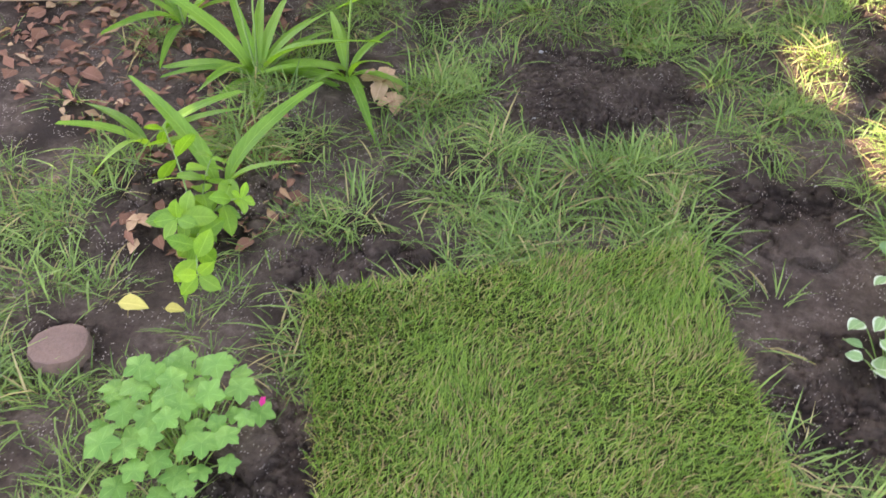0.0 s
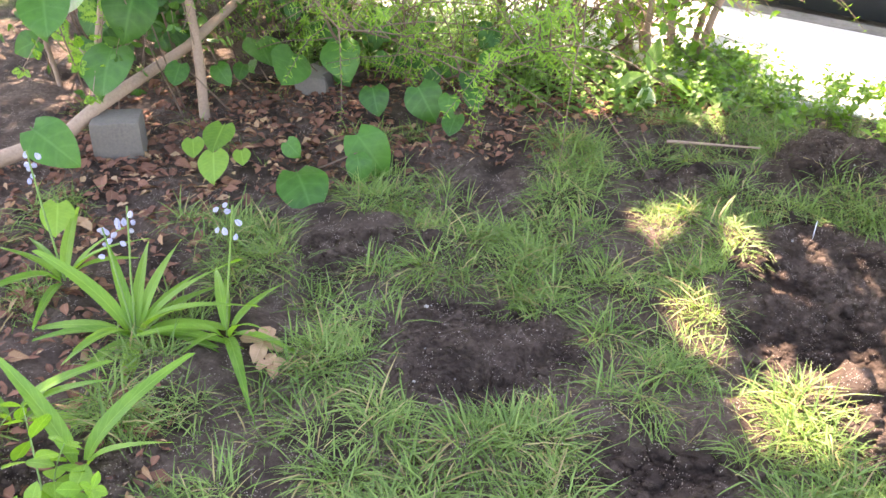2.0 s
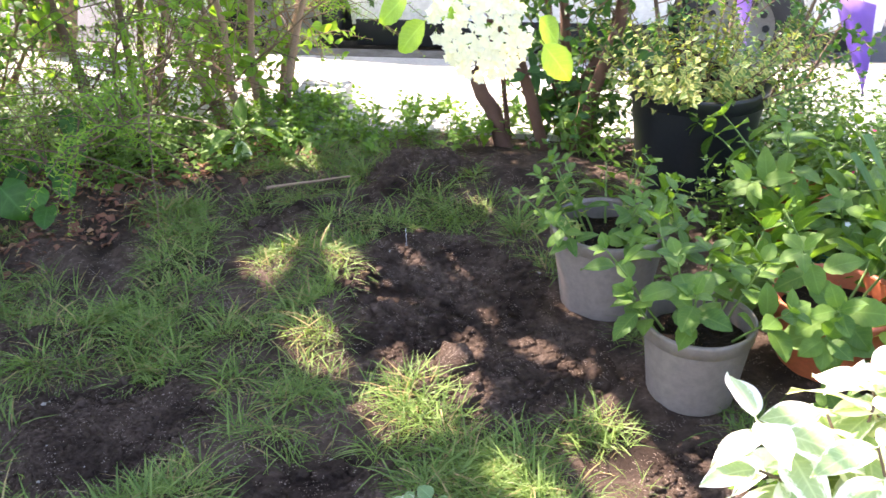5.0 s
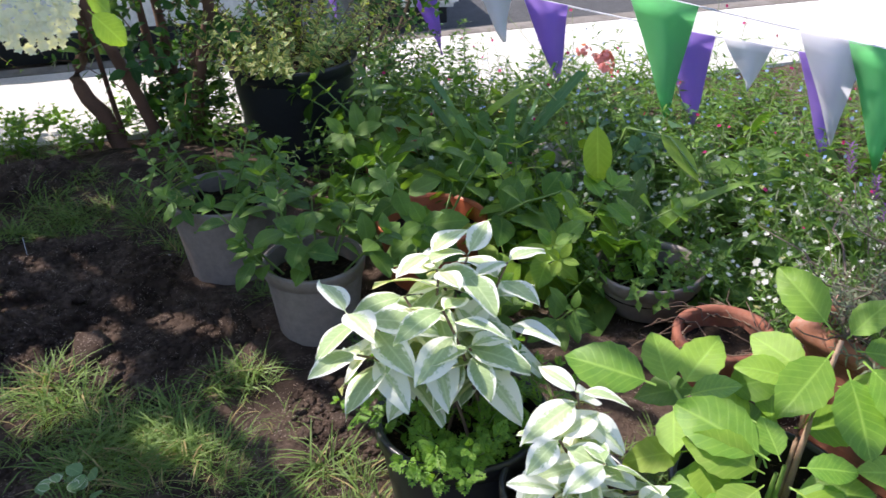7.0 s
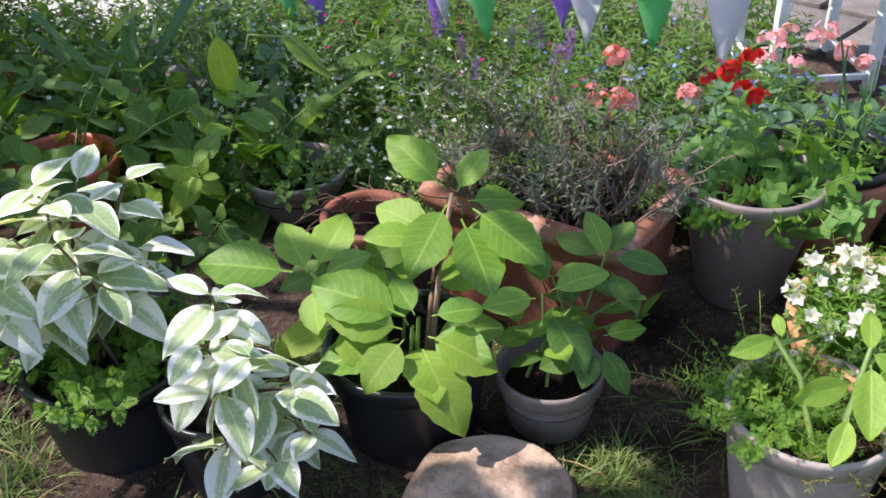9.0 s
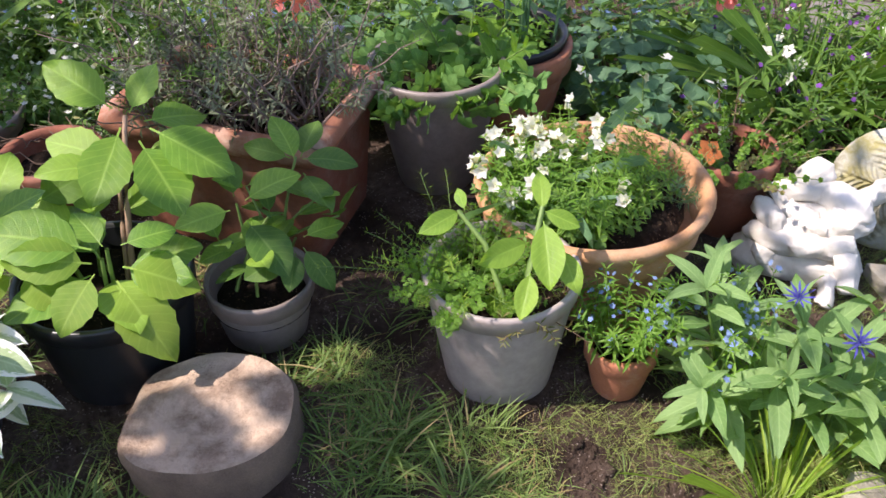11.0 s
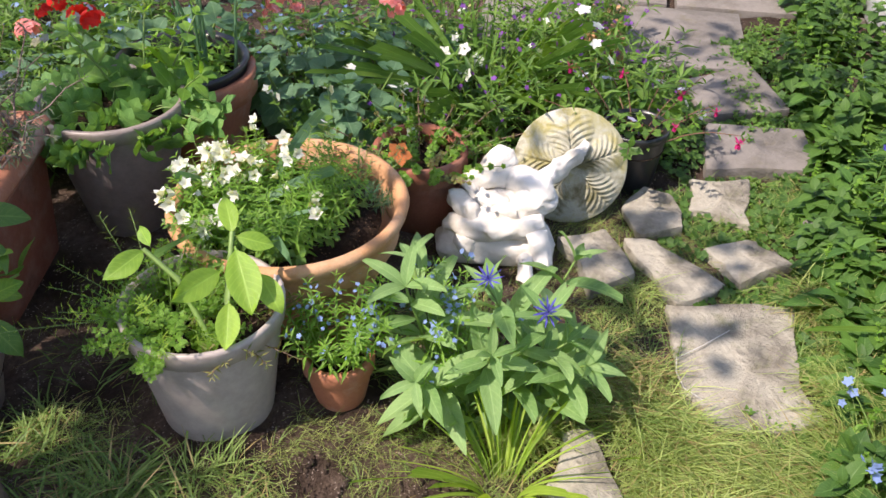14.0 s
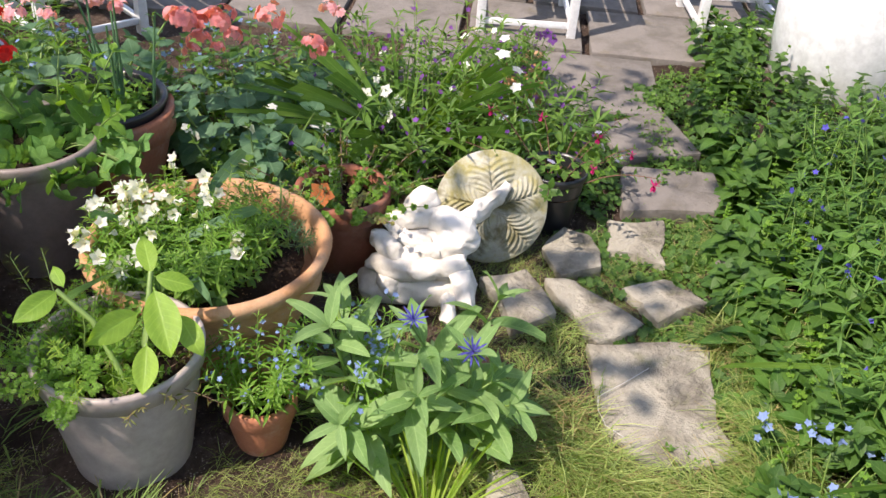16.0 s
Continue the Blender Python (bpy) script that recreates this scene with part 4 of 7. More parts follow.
ge = thing("potted_cranesbill", 2.32, -0.32, 0.0, "lobed-leaved cranesbill in a scuffed grey-brown pot", "potted flower", "pots in the bed", 0)
plastic_pot(ge, 0.148, 0.30, 0.62, GREY_POT)
st = shoots(130, 0.135, 0.095, 60, 0.5, 0.27)
b = Batch()
for s in st:
    b.tube(s, 0.002, 0.0015, 4)
part("stem_cluster", b, STEM, ge, kind="stuff")
GER = one_mesh("leaf", LOBED, leaf_mat("cranesbill_leaf", (0.08, 0.21, 0.055), (0.19, 0.36, 0.09), rough=0.55, glow=0.35))
leaf_objects(ge, [GER], [frames(s[-1], s[-1] - s[-2] * 0.3 + rng.normal(0, 0.02, 3), np.array((-0.55, -0.2, 0.8)) + rng.normal(0, 0.3, 3), 0.056 * rng.uniform(0.7, 1.3))[0] for s in st])
leafy(ge, [s + np.array((0.05, -0.06, 0)) for s in shoots(6, 0.07, 0.21, 34, 0.1, 0.26)], variants("leaf", FRESH, 4, width=0.5, n=7, widest=0.45, curl=0.2, stalk=0.08, teeth=0.06), 0.085, 4, 0.3, 0.003, STEM, 25)

tm = thing("potted_perennial", 2.54, -0.46, 0.0, "green perennials in a black liner set in a large terracotta pot", "potted flower", "pots in the bed")
clay_pot(tm, 0.17, 0.25, 0.68, TERRA, 0.06, 0.02)
part("liner", lathe([(0.142, 0.19), (0.147, 0.25), (0.157, 0.268), (0.151, 0.275), (0.138, 0.268), (0.133, 0.19)], 44), BLACK_POT, tm, "black plastic inner pot")
bushy(tm, shoots(40, 0.10, 0.09, 20, 0.1, 0.20), OVALS, 0.045, FRESH, 5, 0.2)

m2 = thing("potted_geranium", 2.18, -0.955, 0.0, "straggly red-tinged geranium in a terracotta pot", "potted flower", "pots in the bed")
clay_pot(m2, 0.105, 0.19, 0.68, TERRA_RED, 0.05, 0.014)
bushy(m2, shoots(20, 0.09, 0.16, 60, 0.1, 0.15), LOBED, 0.024, REDDISH, 5, 0.25, 0.0022, TWIG)
bushy(m2, shoots(44, 0.085, 0.12, 50, 0.1, 0.15), LOBED, 0.028, FRESH, 4, 0.3, 0.0018)
blooms(m2, FLOWER5, ORANGE_P, [(-0.07, 0.06, 0.22)], 0.032, jitter=0.2)

dk = thing("potted_white_viola", 2.62, -1.10, 0.0, "white flowers in a small dark brown pot", "potted flower", "pots in the bed")
plastic_pot(dk, 0.065, 0.12, 0.75, BLACK_POT, 0.02)
st = shoots(14, 0.05, 0.14, 30, 0.1, 0.08)
bushy(dk, st, OVALS, 0.035, GREEN, 5, 0.1)
blooms(dk, FLOWER5, WHITE_P, [s[-1] for s in st[::2]], 0.02)

fu = thing("potted_fuchsia", 2.23, -1.48, 0.0, "fuchsia with red and violet hanging flowers in a black pot", "potted flower", "pots along the path")
plastic_pot(fu, 0.075, 0.16, 0.75, BLACK_POT, 0.02)
st = shoots(16, 0.06, 0.24, 50, 0.25, 0.12)
bushy(fu, st, OVALS, 0.034, GREEN, 7, 0.15, 0.002, REDBARK)
blooms(fu, FUCHSIA, MAGENTA_P, [s[-1] - UP * 0.02 for s in st[::2]], 0.022, "fuchsia_flower", (0, 0, 1), 0.15)
blooms(fu, FLOWER5, WHITE_P, [(0.06 + 0.05 * i, 0.06 + 0.02 * (i % 2), 0.30 + 0.02 * i) for i in range(5)], 0.018)


def square_planter():
    t = thing("lavender_planter", 2.15, 0.065, 0.0, "woody old lavender in a mossy square terracotta planter", "planter", "pots in the bed", 77)
    w, d, h, k = 0.24, 0.17, 0.31, 0.02

    def ring(w_, d_, z, n=10):
        pts, r = [], 0.03
        for cx, cy, a0 in ((w_ - r, d_ - r, 0), (-w_ + r, d_ - r, 90), (-w_ + r, -d_ + r, 180), (w_ - r, -d_ + r, 270)):
            pts += [(cx + r * math.cos(radians(a0 + 90 * i / 5)), cy + r * math.sin(radians(a0 + 90 * i / 5)), z) for i in range(6)]
        return pts
    def loft(rings):
        n = len(rings[0])
        v = [p for r in rings for p in r]
        f = [(i * n + j, i * n + (j + 1) % n, (i + 1) * n + (j + 1) % n, (i + 1) * n + j) for i in range(len(rings) - 1) for j in range(n)]
        return quads("planter", np.array(v), np.array(f))
    part("body", sharpen(loft([ring(w * 0.5, d * 0.5, 0.0), ring(w * 0.86, d * 0.83, 0.0), ring(w * 0.95, d * 0.94, h - 0.05), ring(w * 0.85, d * 0.8, h - 0.05), ring(w * 0.8, d * 0.75, 0.05), ring(0.05, 0.05, 0.05)])), TERRA_RED, t)
    part("rim", loft([ring(w * 0.93, d * 0.92, h - 0.055), ring(w, d, h - 0.05), ring(w + 0.012, d + 0.012, h - 0.025), ring(w + 0.004, d + 0.004, h - 0.003), ring(w - 0.014, d - 0.014, h + 0.004), ring(w - 0.032, d - 0.032, h - 0.01), ring(w - 0.036, d - 0.036, h - 0.06)]), CLAY_MOTTLED, t, "thick rolled terracotta rim with pale lichen")
    part("soil", quads("soil", np.array([(-w * 0.84, -d * 0.78, h - 0.075), (w * 0.84, -d * 0.78, h - 0.07), (w * 0.84, d * 0.78, h - 0.08), (-w * 0.84, d * 0.78, h - 0.07)]), np.array([(0, 1, 2, 3)])), POT_SOIL, t)
    woody = []
    for i in range(190):
        p = (rng.uniform(-0.19, 0.19), rng.uniform(-0.12, 0.12), h - 0.07)
        woody.append(bent(p, dirs(rng.uniform(0, 6.28), rng.uniform(35, 88)), rng.uniform(0.14, 0.36), 0.15, 8, 0.35))
    b = Batch()
    for s in woody:
        b.tube(s, 0.0035, 0.001, 4)
    part("woody_stem_cluster", b, plain("lavender_wood", (0.20, 0.145, 0.125), 0.9, vary=0.4, bump=0.4), t, "bare grey-brown woody stems", "stuff")
    bushy(t, [s for s in woody[::2]], LANCES, 0.03, GREY_LEAF, 20, 0.35, 0.0012, TWIG)
    bushy(t, [s + np.array((0.05, -0.02, 0)) for s in woody[1::3]], LANCES, 0.03, GREEN, 12, 0.5, 0.0012, TWIG)
    tall = [bent((rng.uniform(-0.02, 0.2), rng.uniform(-0.05, 0.10), h), dirs(rng.uniform(0, 6.28), 80), rng.uniform(0.25, 0.42), 0.05) for _ in range(9)]
    b, c = Batch(), Batch()
    for s in tall:
        b.tube(s, 0.0012, 0.0008, 4)
        for u in np.linspace(0.85, 1.0, 7):
            c.add(LANCES, around(4, 45, 0.016, rng.uniform(0, 3), sample(s, u)[0]))
    part("flower_stalk_cluster", b, STEM, t, kind="stuff")
    part("lavender_blossom", c, PURPLE_P, t, "dark purple lavender spikes", "stuff")


square_planter()


# ---- pelargoniums and the flower bed behind the pots ----
def pelargonium(x, y, h, heads, material, label):
    t = thing("pelargonium", x, y, 0.0, label, "flower", "pelargoniums", rng.uniform(0, 360))
    st = shoots(13, 0.10, h, 35, 0.05, 0.0)
    b = Batch()
    c = []
    for s in st:
        b.tube(s, 0.004, 0.003, 5)
        c.extend(leaf_pairs(s, 4, 0.45, 0.075, 10, alternate=False, grow=0.1))
    part("stem_cluster", b, STEM, t, kind="stuff")
    leaf_objects(t, ROUND, c)
    for i, p in enumerate(heads):
        blooms(t, HEADS[i % 3], material, [p, np.array(p) + rng.normal(0, 0.03, 3) * np.array((1, 1, 0.4))], 0.028, "flower_head", (-0.2, 0, 1), 0.25)


def local_heads(n, h):
    return [(rng.uniform(-0.12, 0.12), rng.uniform(-0.12, 0.12), h + rng.uniform(0.02, 0.1)) for _ in range(n)]


pelargonium(2.72, -0.76, 0.26, local_heads(6, 0.32), PINK_P, "salmon-pink pelargonium with round leaves behind the pots")
pelargonium(2.66, -0.26, 0.30, [(0.0, 0.0, 0.42), (0.05, -0.1, 0.38), (-0.08, -0.05, 0.36)], RED_P, "scarlet pelargonium standing among the pots")
pelargonium(2.62, -0.02, 0.24, local_heads(5, 0.27), PINK_P, "bright pink pelargonium beside the lavender planter")
pelargonium(2.98, -0.40, 0.28, local_heads(7, 0.29), ROSE_P, "pale pink pelargonium in full flower at the back")
pelargonium(2.55, -0.80, 0.26, local_heads(4, 0.30), PINK_P, "coral pelargonium beside the terracotta pots")
pelargonium(3.0, 1.35, 0.30, local_heads(3, 0.34), PINK_P, "pink pelargonium in the shade below the bunting")
pelargonium(2.85, -1.0, 0.22, local_heads(1, 0.24), ROSE_P, "leafy pelargonium with few flowers")


def bed(name, x0, x1, y0, y1, n, height, template, size, material, label, nodes=6, flowers=None, flower_size=0.006, lean=25, per=2, alternate=False, keep=None):
    t = thing(name, 0, 0, 0, label, "flower bed" if flowers else "plants", kind="stuff")
    st = []
    for _ in range(n):
        x, y = rng.uniform(x0, x1), rng.uniform(y0, y1)
        if keep and not keep(x, y):
            continue
        st.append(bent((x, y, ground_z(x, y)), dirs(rng.uniform(0, 6.28), 90 - abs(rng.normal(0, lean))), height * rng.uniform(0.5, 1.2), 0.12))
    bushy(t, st, template, size, material, nodes, 0.1, 0.0016, STEM, 22, alternate=alternate)
    if flowers:
        speckle(t, FLOWER5LOW, flowers, [sample(s, rng.uniform(0.85, 1))[0] + rng.normal(0, 0.015, 3) for s in st for _ in range(per)], flower_size)
    return t


def clear_of_pots(x, y):
    spots = ((1.47, .73, .18), (1.45, .46, .14), (1.665, .205, .17), (1.76, -.04, .13), (1.71, 1.86, .17), (1.67, 1.42, .15), (2.42, 2.42, .25), (2.06, 1.38, .17), (2.40, 1.9, .12), (2.36, 1.66, .1), (2.33, .84, .16), (2.13, .52, .13), (1.69, -.49, .145), (1.665, -.705, .07), (1.975, -.67, .22), (2.32, -.32, .13), (2.54, -.50, .19), (2.18, -.955, .12), (2.62, -1.1, .08), (2.23, -1.48, .09), (1.45, -.03, .16))
    if abs(x - 2.15) < 0.22 and abs(y - 0.065) < 0.28:
        return False
    return all((x - a) ** 2 + (y - b) ** 2 > r * r for a, b, r in spots)


bed("white_forget_me_nots", 2.3, 3.1, 0.35, 1.25, 520, 0.20, LANCES, 0.055, GREEN, "white-flowered forget-me-nots filling the bed", 6, WHITE_P, 0.0085, keep=lambda x, y: clear_of_pots(x, y) and noise.noise((x * 3, y * 3, 1.0)) > -0.25, per=2)
bed("blue_forget_me_nots", 2.75, 4.0, -0.3, 2.2, 620, 0.30, LANCES, 0.085, GREEN, "blue forget-me-nots and grassy stems in the bed", 7, BLUE_P, 0.007, per=1, keep=lambda x, y: clear_of_pots(x, y) and 0.527 * x + 0.85 * y < 3.6)
bed("wispy_stems", 2.6, 3.9, -0.2, 2.2, 130, 0.42, NEEDLE, 0.07, GREY_LEAF, "thin wispy stems with scattered flowers", 9, MAGENTA_P, 0.007, keep=clear_of_pots, per=1)
bed("leafy_bed", 2.15, 3.3, 1.2, 3.0, 480, 0.32, OVALS, 0.05, GREEN, "mixed leafy growth in the shady bed", 8, WHITE_P, 0.008, keep=clear_of_pots, per=1)
bed("leafy_bed", 2.45, 3.2, -0.95, 0.4, 230, 0.24, OVALS, 0.055, GREEN, "leafy growth round the pelargoniums", 6, BLUE_P, 0.009, keep=clear_of_pots)
bed("leafy_bed", 2.35, 3.1, -1.65, -0.95, 260, 0.26, LANCES, 0.10, GREEN, "long-leaved border plants with violet flowers", 6, PURPLE_P, 0.008, keep=clear_of_pots, alternate=True, per=1)


def clump(name, x, y, n, size, meshes, label, tilt=(35, 80), z=0.0, category="plant"):
    t = thing(name, x, y, ground_z(x, y) + z, label, category)
    a = rng.uniform(0, 6.28, n)
    leaf_objects(t, meshes, [frames((0.03 * math.cos(q), 0.03 * math.sin(q), 0), dirs(q, rng.uniform(*tilt)), UP, size * rng.uniform(0.7, 1.2))[0] for q in a])
    return t


for x, y, n, h, ms, sz, lab in ((2.34, 1.17, 9, 0.34, HYD, 0.14, "broad-leaved green plant in the bed"), (2.28, 1.62, 9, 0.34, HYD_SHADED, 0.14, "leafy young hydrangea behind the pots"), (2.62, 1.95, 10, 0.38, HYD_SHADED, 0.12, "tall leafy plant in the shady bed"), (2.05, 1.05, 8, 0.26, MINT, 0.10, "low leafy plant between the pots"),
                              (2.62, 0.62, 8, 0.20, DOCK, 0.16, "clump of long green leaves in the bed"), (3.05, 0.95, 8, 0.3, DOCK, 0.18, "clump of long green leaves in the bed"), (2.9, 0.2, 10, 0.26, MINT, 0.09, "leafy perennial behind the planter")):
    t = thing("bed_plant", x, y, 0.0, lab, "plant", "plants in the bed", rng.uniform(0, 360))
    leafy(t, shoots(n, 0.12, h, 45, 0.15, -0.01), ms, sz, 5, 0.3, 0.004, STEM, 16, 0.08, 0.3)
LIMEHYD = variants("leaf", LIME, 3, width=0.55, n=7, widest=0.45, curl=0.25, stalk=0.12)
for x, y, h in ((2.24, 1.2, 0.36), (2.5, 1.45, 0.38)):
    t = thing("bed_plant", x, y, 0.0, "yellowish-green leafy shoots among the pots", "plant", "plants in the bed", rng.uniform(0, 360))
    leafy(t, shoots(5, 0.07, h, 35, 0.15, -0.01), LIMEHYD, 0.12, 4, 0.4, 0.004, STEM, 16, 0.08, 0.3)
SWORD = variants("leaf", BLUEGREEN, 3, width=0.10, n=8, widest=0.3, curl=0.25, fold=0.3, stalk=0.0)
clump("iris_clump", 2.55, 1.55, 9, 0.42, SWORD, "grey-green sword-shaped leaves standing upright", (65, 88))
hang = thing("arching_lily", 2.62, 1.25, 0.0, "arching stem with one large yellowing hanging leaf", "plant")
for pts in (((0, 0, 0), (-0.05, -0.05, 0.3), (-0.14, -0.12, 0.43), (-0.17, -0.14, 0.41)), ((0, 0, 0), (0.02, 0.1, 0.34), (0.03, 0.24, 0.42), (0.02, 0.34, 0.38)), ((0, 0, 0), (-0.02, -0.14, 0.36), (-0.05, -0.30, 0.38), (-0.06, -0.40, 0.30))):
    b = Batch()
    b.tube(pts, 0.004, 0.003, 6)
    part("stalk", b, STEM, hang)
leaf_objects(hang, variants("leaf", LIME, 1, width=0.42, n=9, widest=0.45, curl=0.05, stalk=0.06), [frames((-0.17, -0.14, 0.42), (0.03, -0.05, -1), (-1, -0.6, 0.2), 0.20)[0], frames((0.0, 0.2, 0.42), (-0.3, 0.7, -0.5), UP, 0.2)[0], frames((-0.04, -0.26, 0.39), (-0.2, -0.8, -0.5), UP, 0.2)[0]])
clump("lily_clump", 2.45, 1.02, 9, 0.34, DOCK, "long pointed yellow-green leaves arching over the bed", (20, 65))
GRASSY = variants("leaf", GREEN, 5, width=0.026, n=9, widest=0.35, curl=0.8, fold=0.35, stalk=0.0)
clump("daylily_clump", 2.60, -1.20, 80, 0.30, GRASSY, "arching grassy daylily leaves behind the bird bath", (58, 87))
clump("dock_clump", 2.75, -1.28, 6, 0.19, DOCK, "broad dock leaves in the border", (40, 80))


def flower_clump(name, x, y, n, h, template, size, leafmat, petals, psize, label, per=3):
    t = thing(name, x, y, 0.0, label, "flower", "", rng.uniform(0, 360))
    st = shoots(n, 0.09, h, 28, 0.05)
    bushy(t, st, template, size, leafmat, 7, 0.1)
    for i, s in enumerate(st):
        blooms(t, FLOWER5, petals, [s[-1] + rng.normal(0, 0.012, 3) for _ in range(per)], psize)


flower_clump("white_phlox", 2.60, -0.13, 9, 0.34, LANCES, 0.05, GREEN, LILAC_P, 0.014, "pale lilac-white flower clusters behind the pots", 5)
flower_clump("white_geranium", 2.38, -0.83, 8, 0.24, OVALS, 0.045, GREEN, WHITE_P, 0.013, "small white flowers among dark leaves", 3)
flower_clump("white_geranium", 2.78, -1.32, 8, 0.26, LANCES, 0.06, GREEN, WHITE_P, 0.011, "white flowers in the leafy border", 3)
flower_clump("viola_patch", 2.80, -1.50, 10, 0.14, OVALS, 0.035, GREEN, PURPLE_P, 0.014, "violet violas beside the path", 2)
flower_clump("viola_patch", 2.40, -1.56, 8, 0.20, OVALS, 0.04, FRESH, LILAC_P, 0.014, "pale violas behind the fuchsia", 2)
for k in range(7):
    b = Batch()
    b.tube(bent((rng.normal(0, 0.03), -0.04 + rng.normal(0, 0.03), 0.19), dirs(rng.uniform(0, 6.28), rng.uniform(70, 88)), rng.uniform(0.25, 0.42), 0.03), 0.005, 0.002, 6)
    part("leek_stem", b, BLUEGREEN, tm, "upright green hollow stem")


def viola_box():
    t = thing("viola_box", 2.90, -1.66, 0.0, "clay trough of violas at the terrace edge", "planter", turn=-22)
    bm = block([(-0.12, -0.06), (0.12, -0.06), (0.12, 0.06), (-0.12, 0.06)], 0.0, 0.12, 0.006)
    part("body", bm, TERRA_PALE, t)
    st = shoots(22, 0.1, 0.1, 40, 0.05, 0.115)
    st = [s * np.array((1.1, 0.55, 1)) for s in st]
    bushy(t, st, OVALS, 0.03, GREEN, 5, 0.1)
    blooms(t, FLOWER5, PURPLE_P, [s[-1] for s in st[::2]], 0.016)


viola_box()


# ---- cornflower ----
def cornflower():
    t = thing("perennial_cornflower", 1.585, -0.96, 0.0, "perennial cornflower with blue flowers and downy leaves", "flower")
    st = [bent((rng.normal(0, 0.03), rng.normal(0, 0.05), 0), (lx, ly, 1.0), ln, 0.15) for lx, ly, ln in
          ((0.05, 0.30, 0.36), (-0.1, 0.05, 0.30), (-0.45, 0.05, 0.28), (0.2, -0.4, 0.35), (-0.6, -0.4, 0.24), (-0.5, 0.5, 0.26), (0.4, 0.15, 0.34), (-0.1, -0.75, 0.3), (-0.1, 0.2, 0.32))]
    leafy(t, st, CORNLEAF, 0.14, 6, 0.12, 0.004, STEM, 30, 0.05, 0.3)
    blooms(t, SPIKY, DEEPBLUE_P, [st[0][-1] + UP * 0.015, st[1][-1] + UP * 0.015], 0.028, "cornflower", (-0.5, 0.1, 0.8), 0.15)
    f = [bent((0.04 + rng.normal(0, 0.03), 0.08 + rng.normal(0, 0.04), 0), dirs(rng.uniform(0, 6.28), rng.uniform(66, 88)), 0.26, 0.05) for _ in range(24)]
    bushy(t, f, LANCES, 0.04, FRESH, 6, 0.1, 0.0013, name="forget_me_not_foliage", stem_name="forget_me_not_stem_cluster")
    speckle(t, FLOWER5LOW, BLUE_P, [sample(s, rng.uniform(0.8, 1))[0] + rng.normal(0, 0.014, 3) for s in f for _ in range(4)], 0.0055)


cornflower()
clump("daylily_clump", 1.40, -0.935, 60, 0.15, variants("leaf", LIME, 5, width=0.032, n=9, widest=0.35, curl=0.6, fold=0.35, stalk=0.0), "short tuft of bright green strap leaves on the grass", (50, 86))


# ---- log slice ----
def log_slice():
    t = thing("log_slice", 1.47, -0.025, ground_z(1.47, -0.025) - 0.01, "sawn log slice with weathered rings lying on the grass", "log")
    prof = [(0.001, 0.0), (0.142, 0.0), (0.149, 0.02), (0.145, 0.05), (0.147, 0.085), (0.139, 0.098)]
    part("bark", lathe(prof, 60, 0.13, 3.0), BARK, t, "dark rough bark")
    v, f, seg, rings = [], [], 60, 22
    for i in range(rings + 1):
        for j in range(seg):
            a = 2 * math.pi * j / seg
            k = 1 + 0.13 * noise.noise((math.cos(a) * 1.5 + 3.0, math.sin(a) * 1.5, 0.39))
            r = 0.139 * max(i, 0.02) / rings * k
            x, y = r * math.cos(a), r * math.sin(a)
            v.append((x, y, 0.098 + (0.010 * noise.noise((x * 16, y * 16, 0)) + 0.004 * noise.noise((x * 60, y * 60, 3))) * (i < rings)))
    f = [(i * seg + j, i * seg + (j + 1) % seg, (i + 1) * seg + (j + 1) % seg, (i + 1) * seg + j) for i in range(rings) for j in range(seg)]
    part("cut_face", quads("cut_face", np.array(v), np.array(f)), LOGFACE, t, "pale sawn face with rings and dirt")


log_slice()


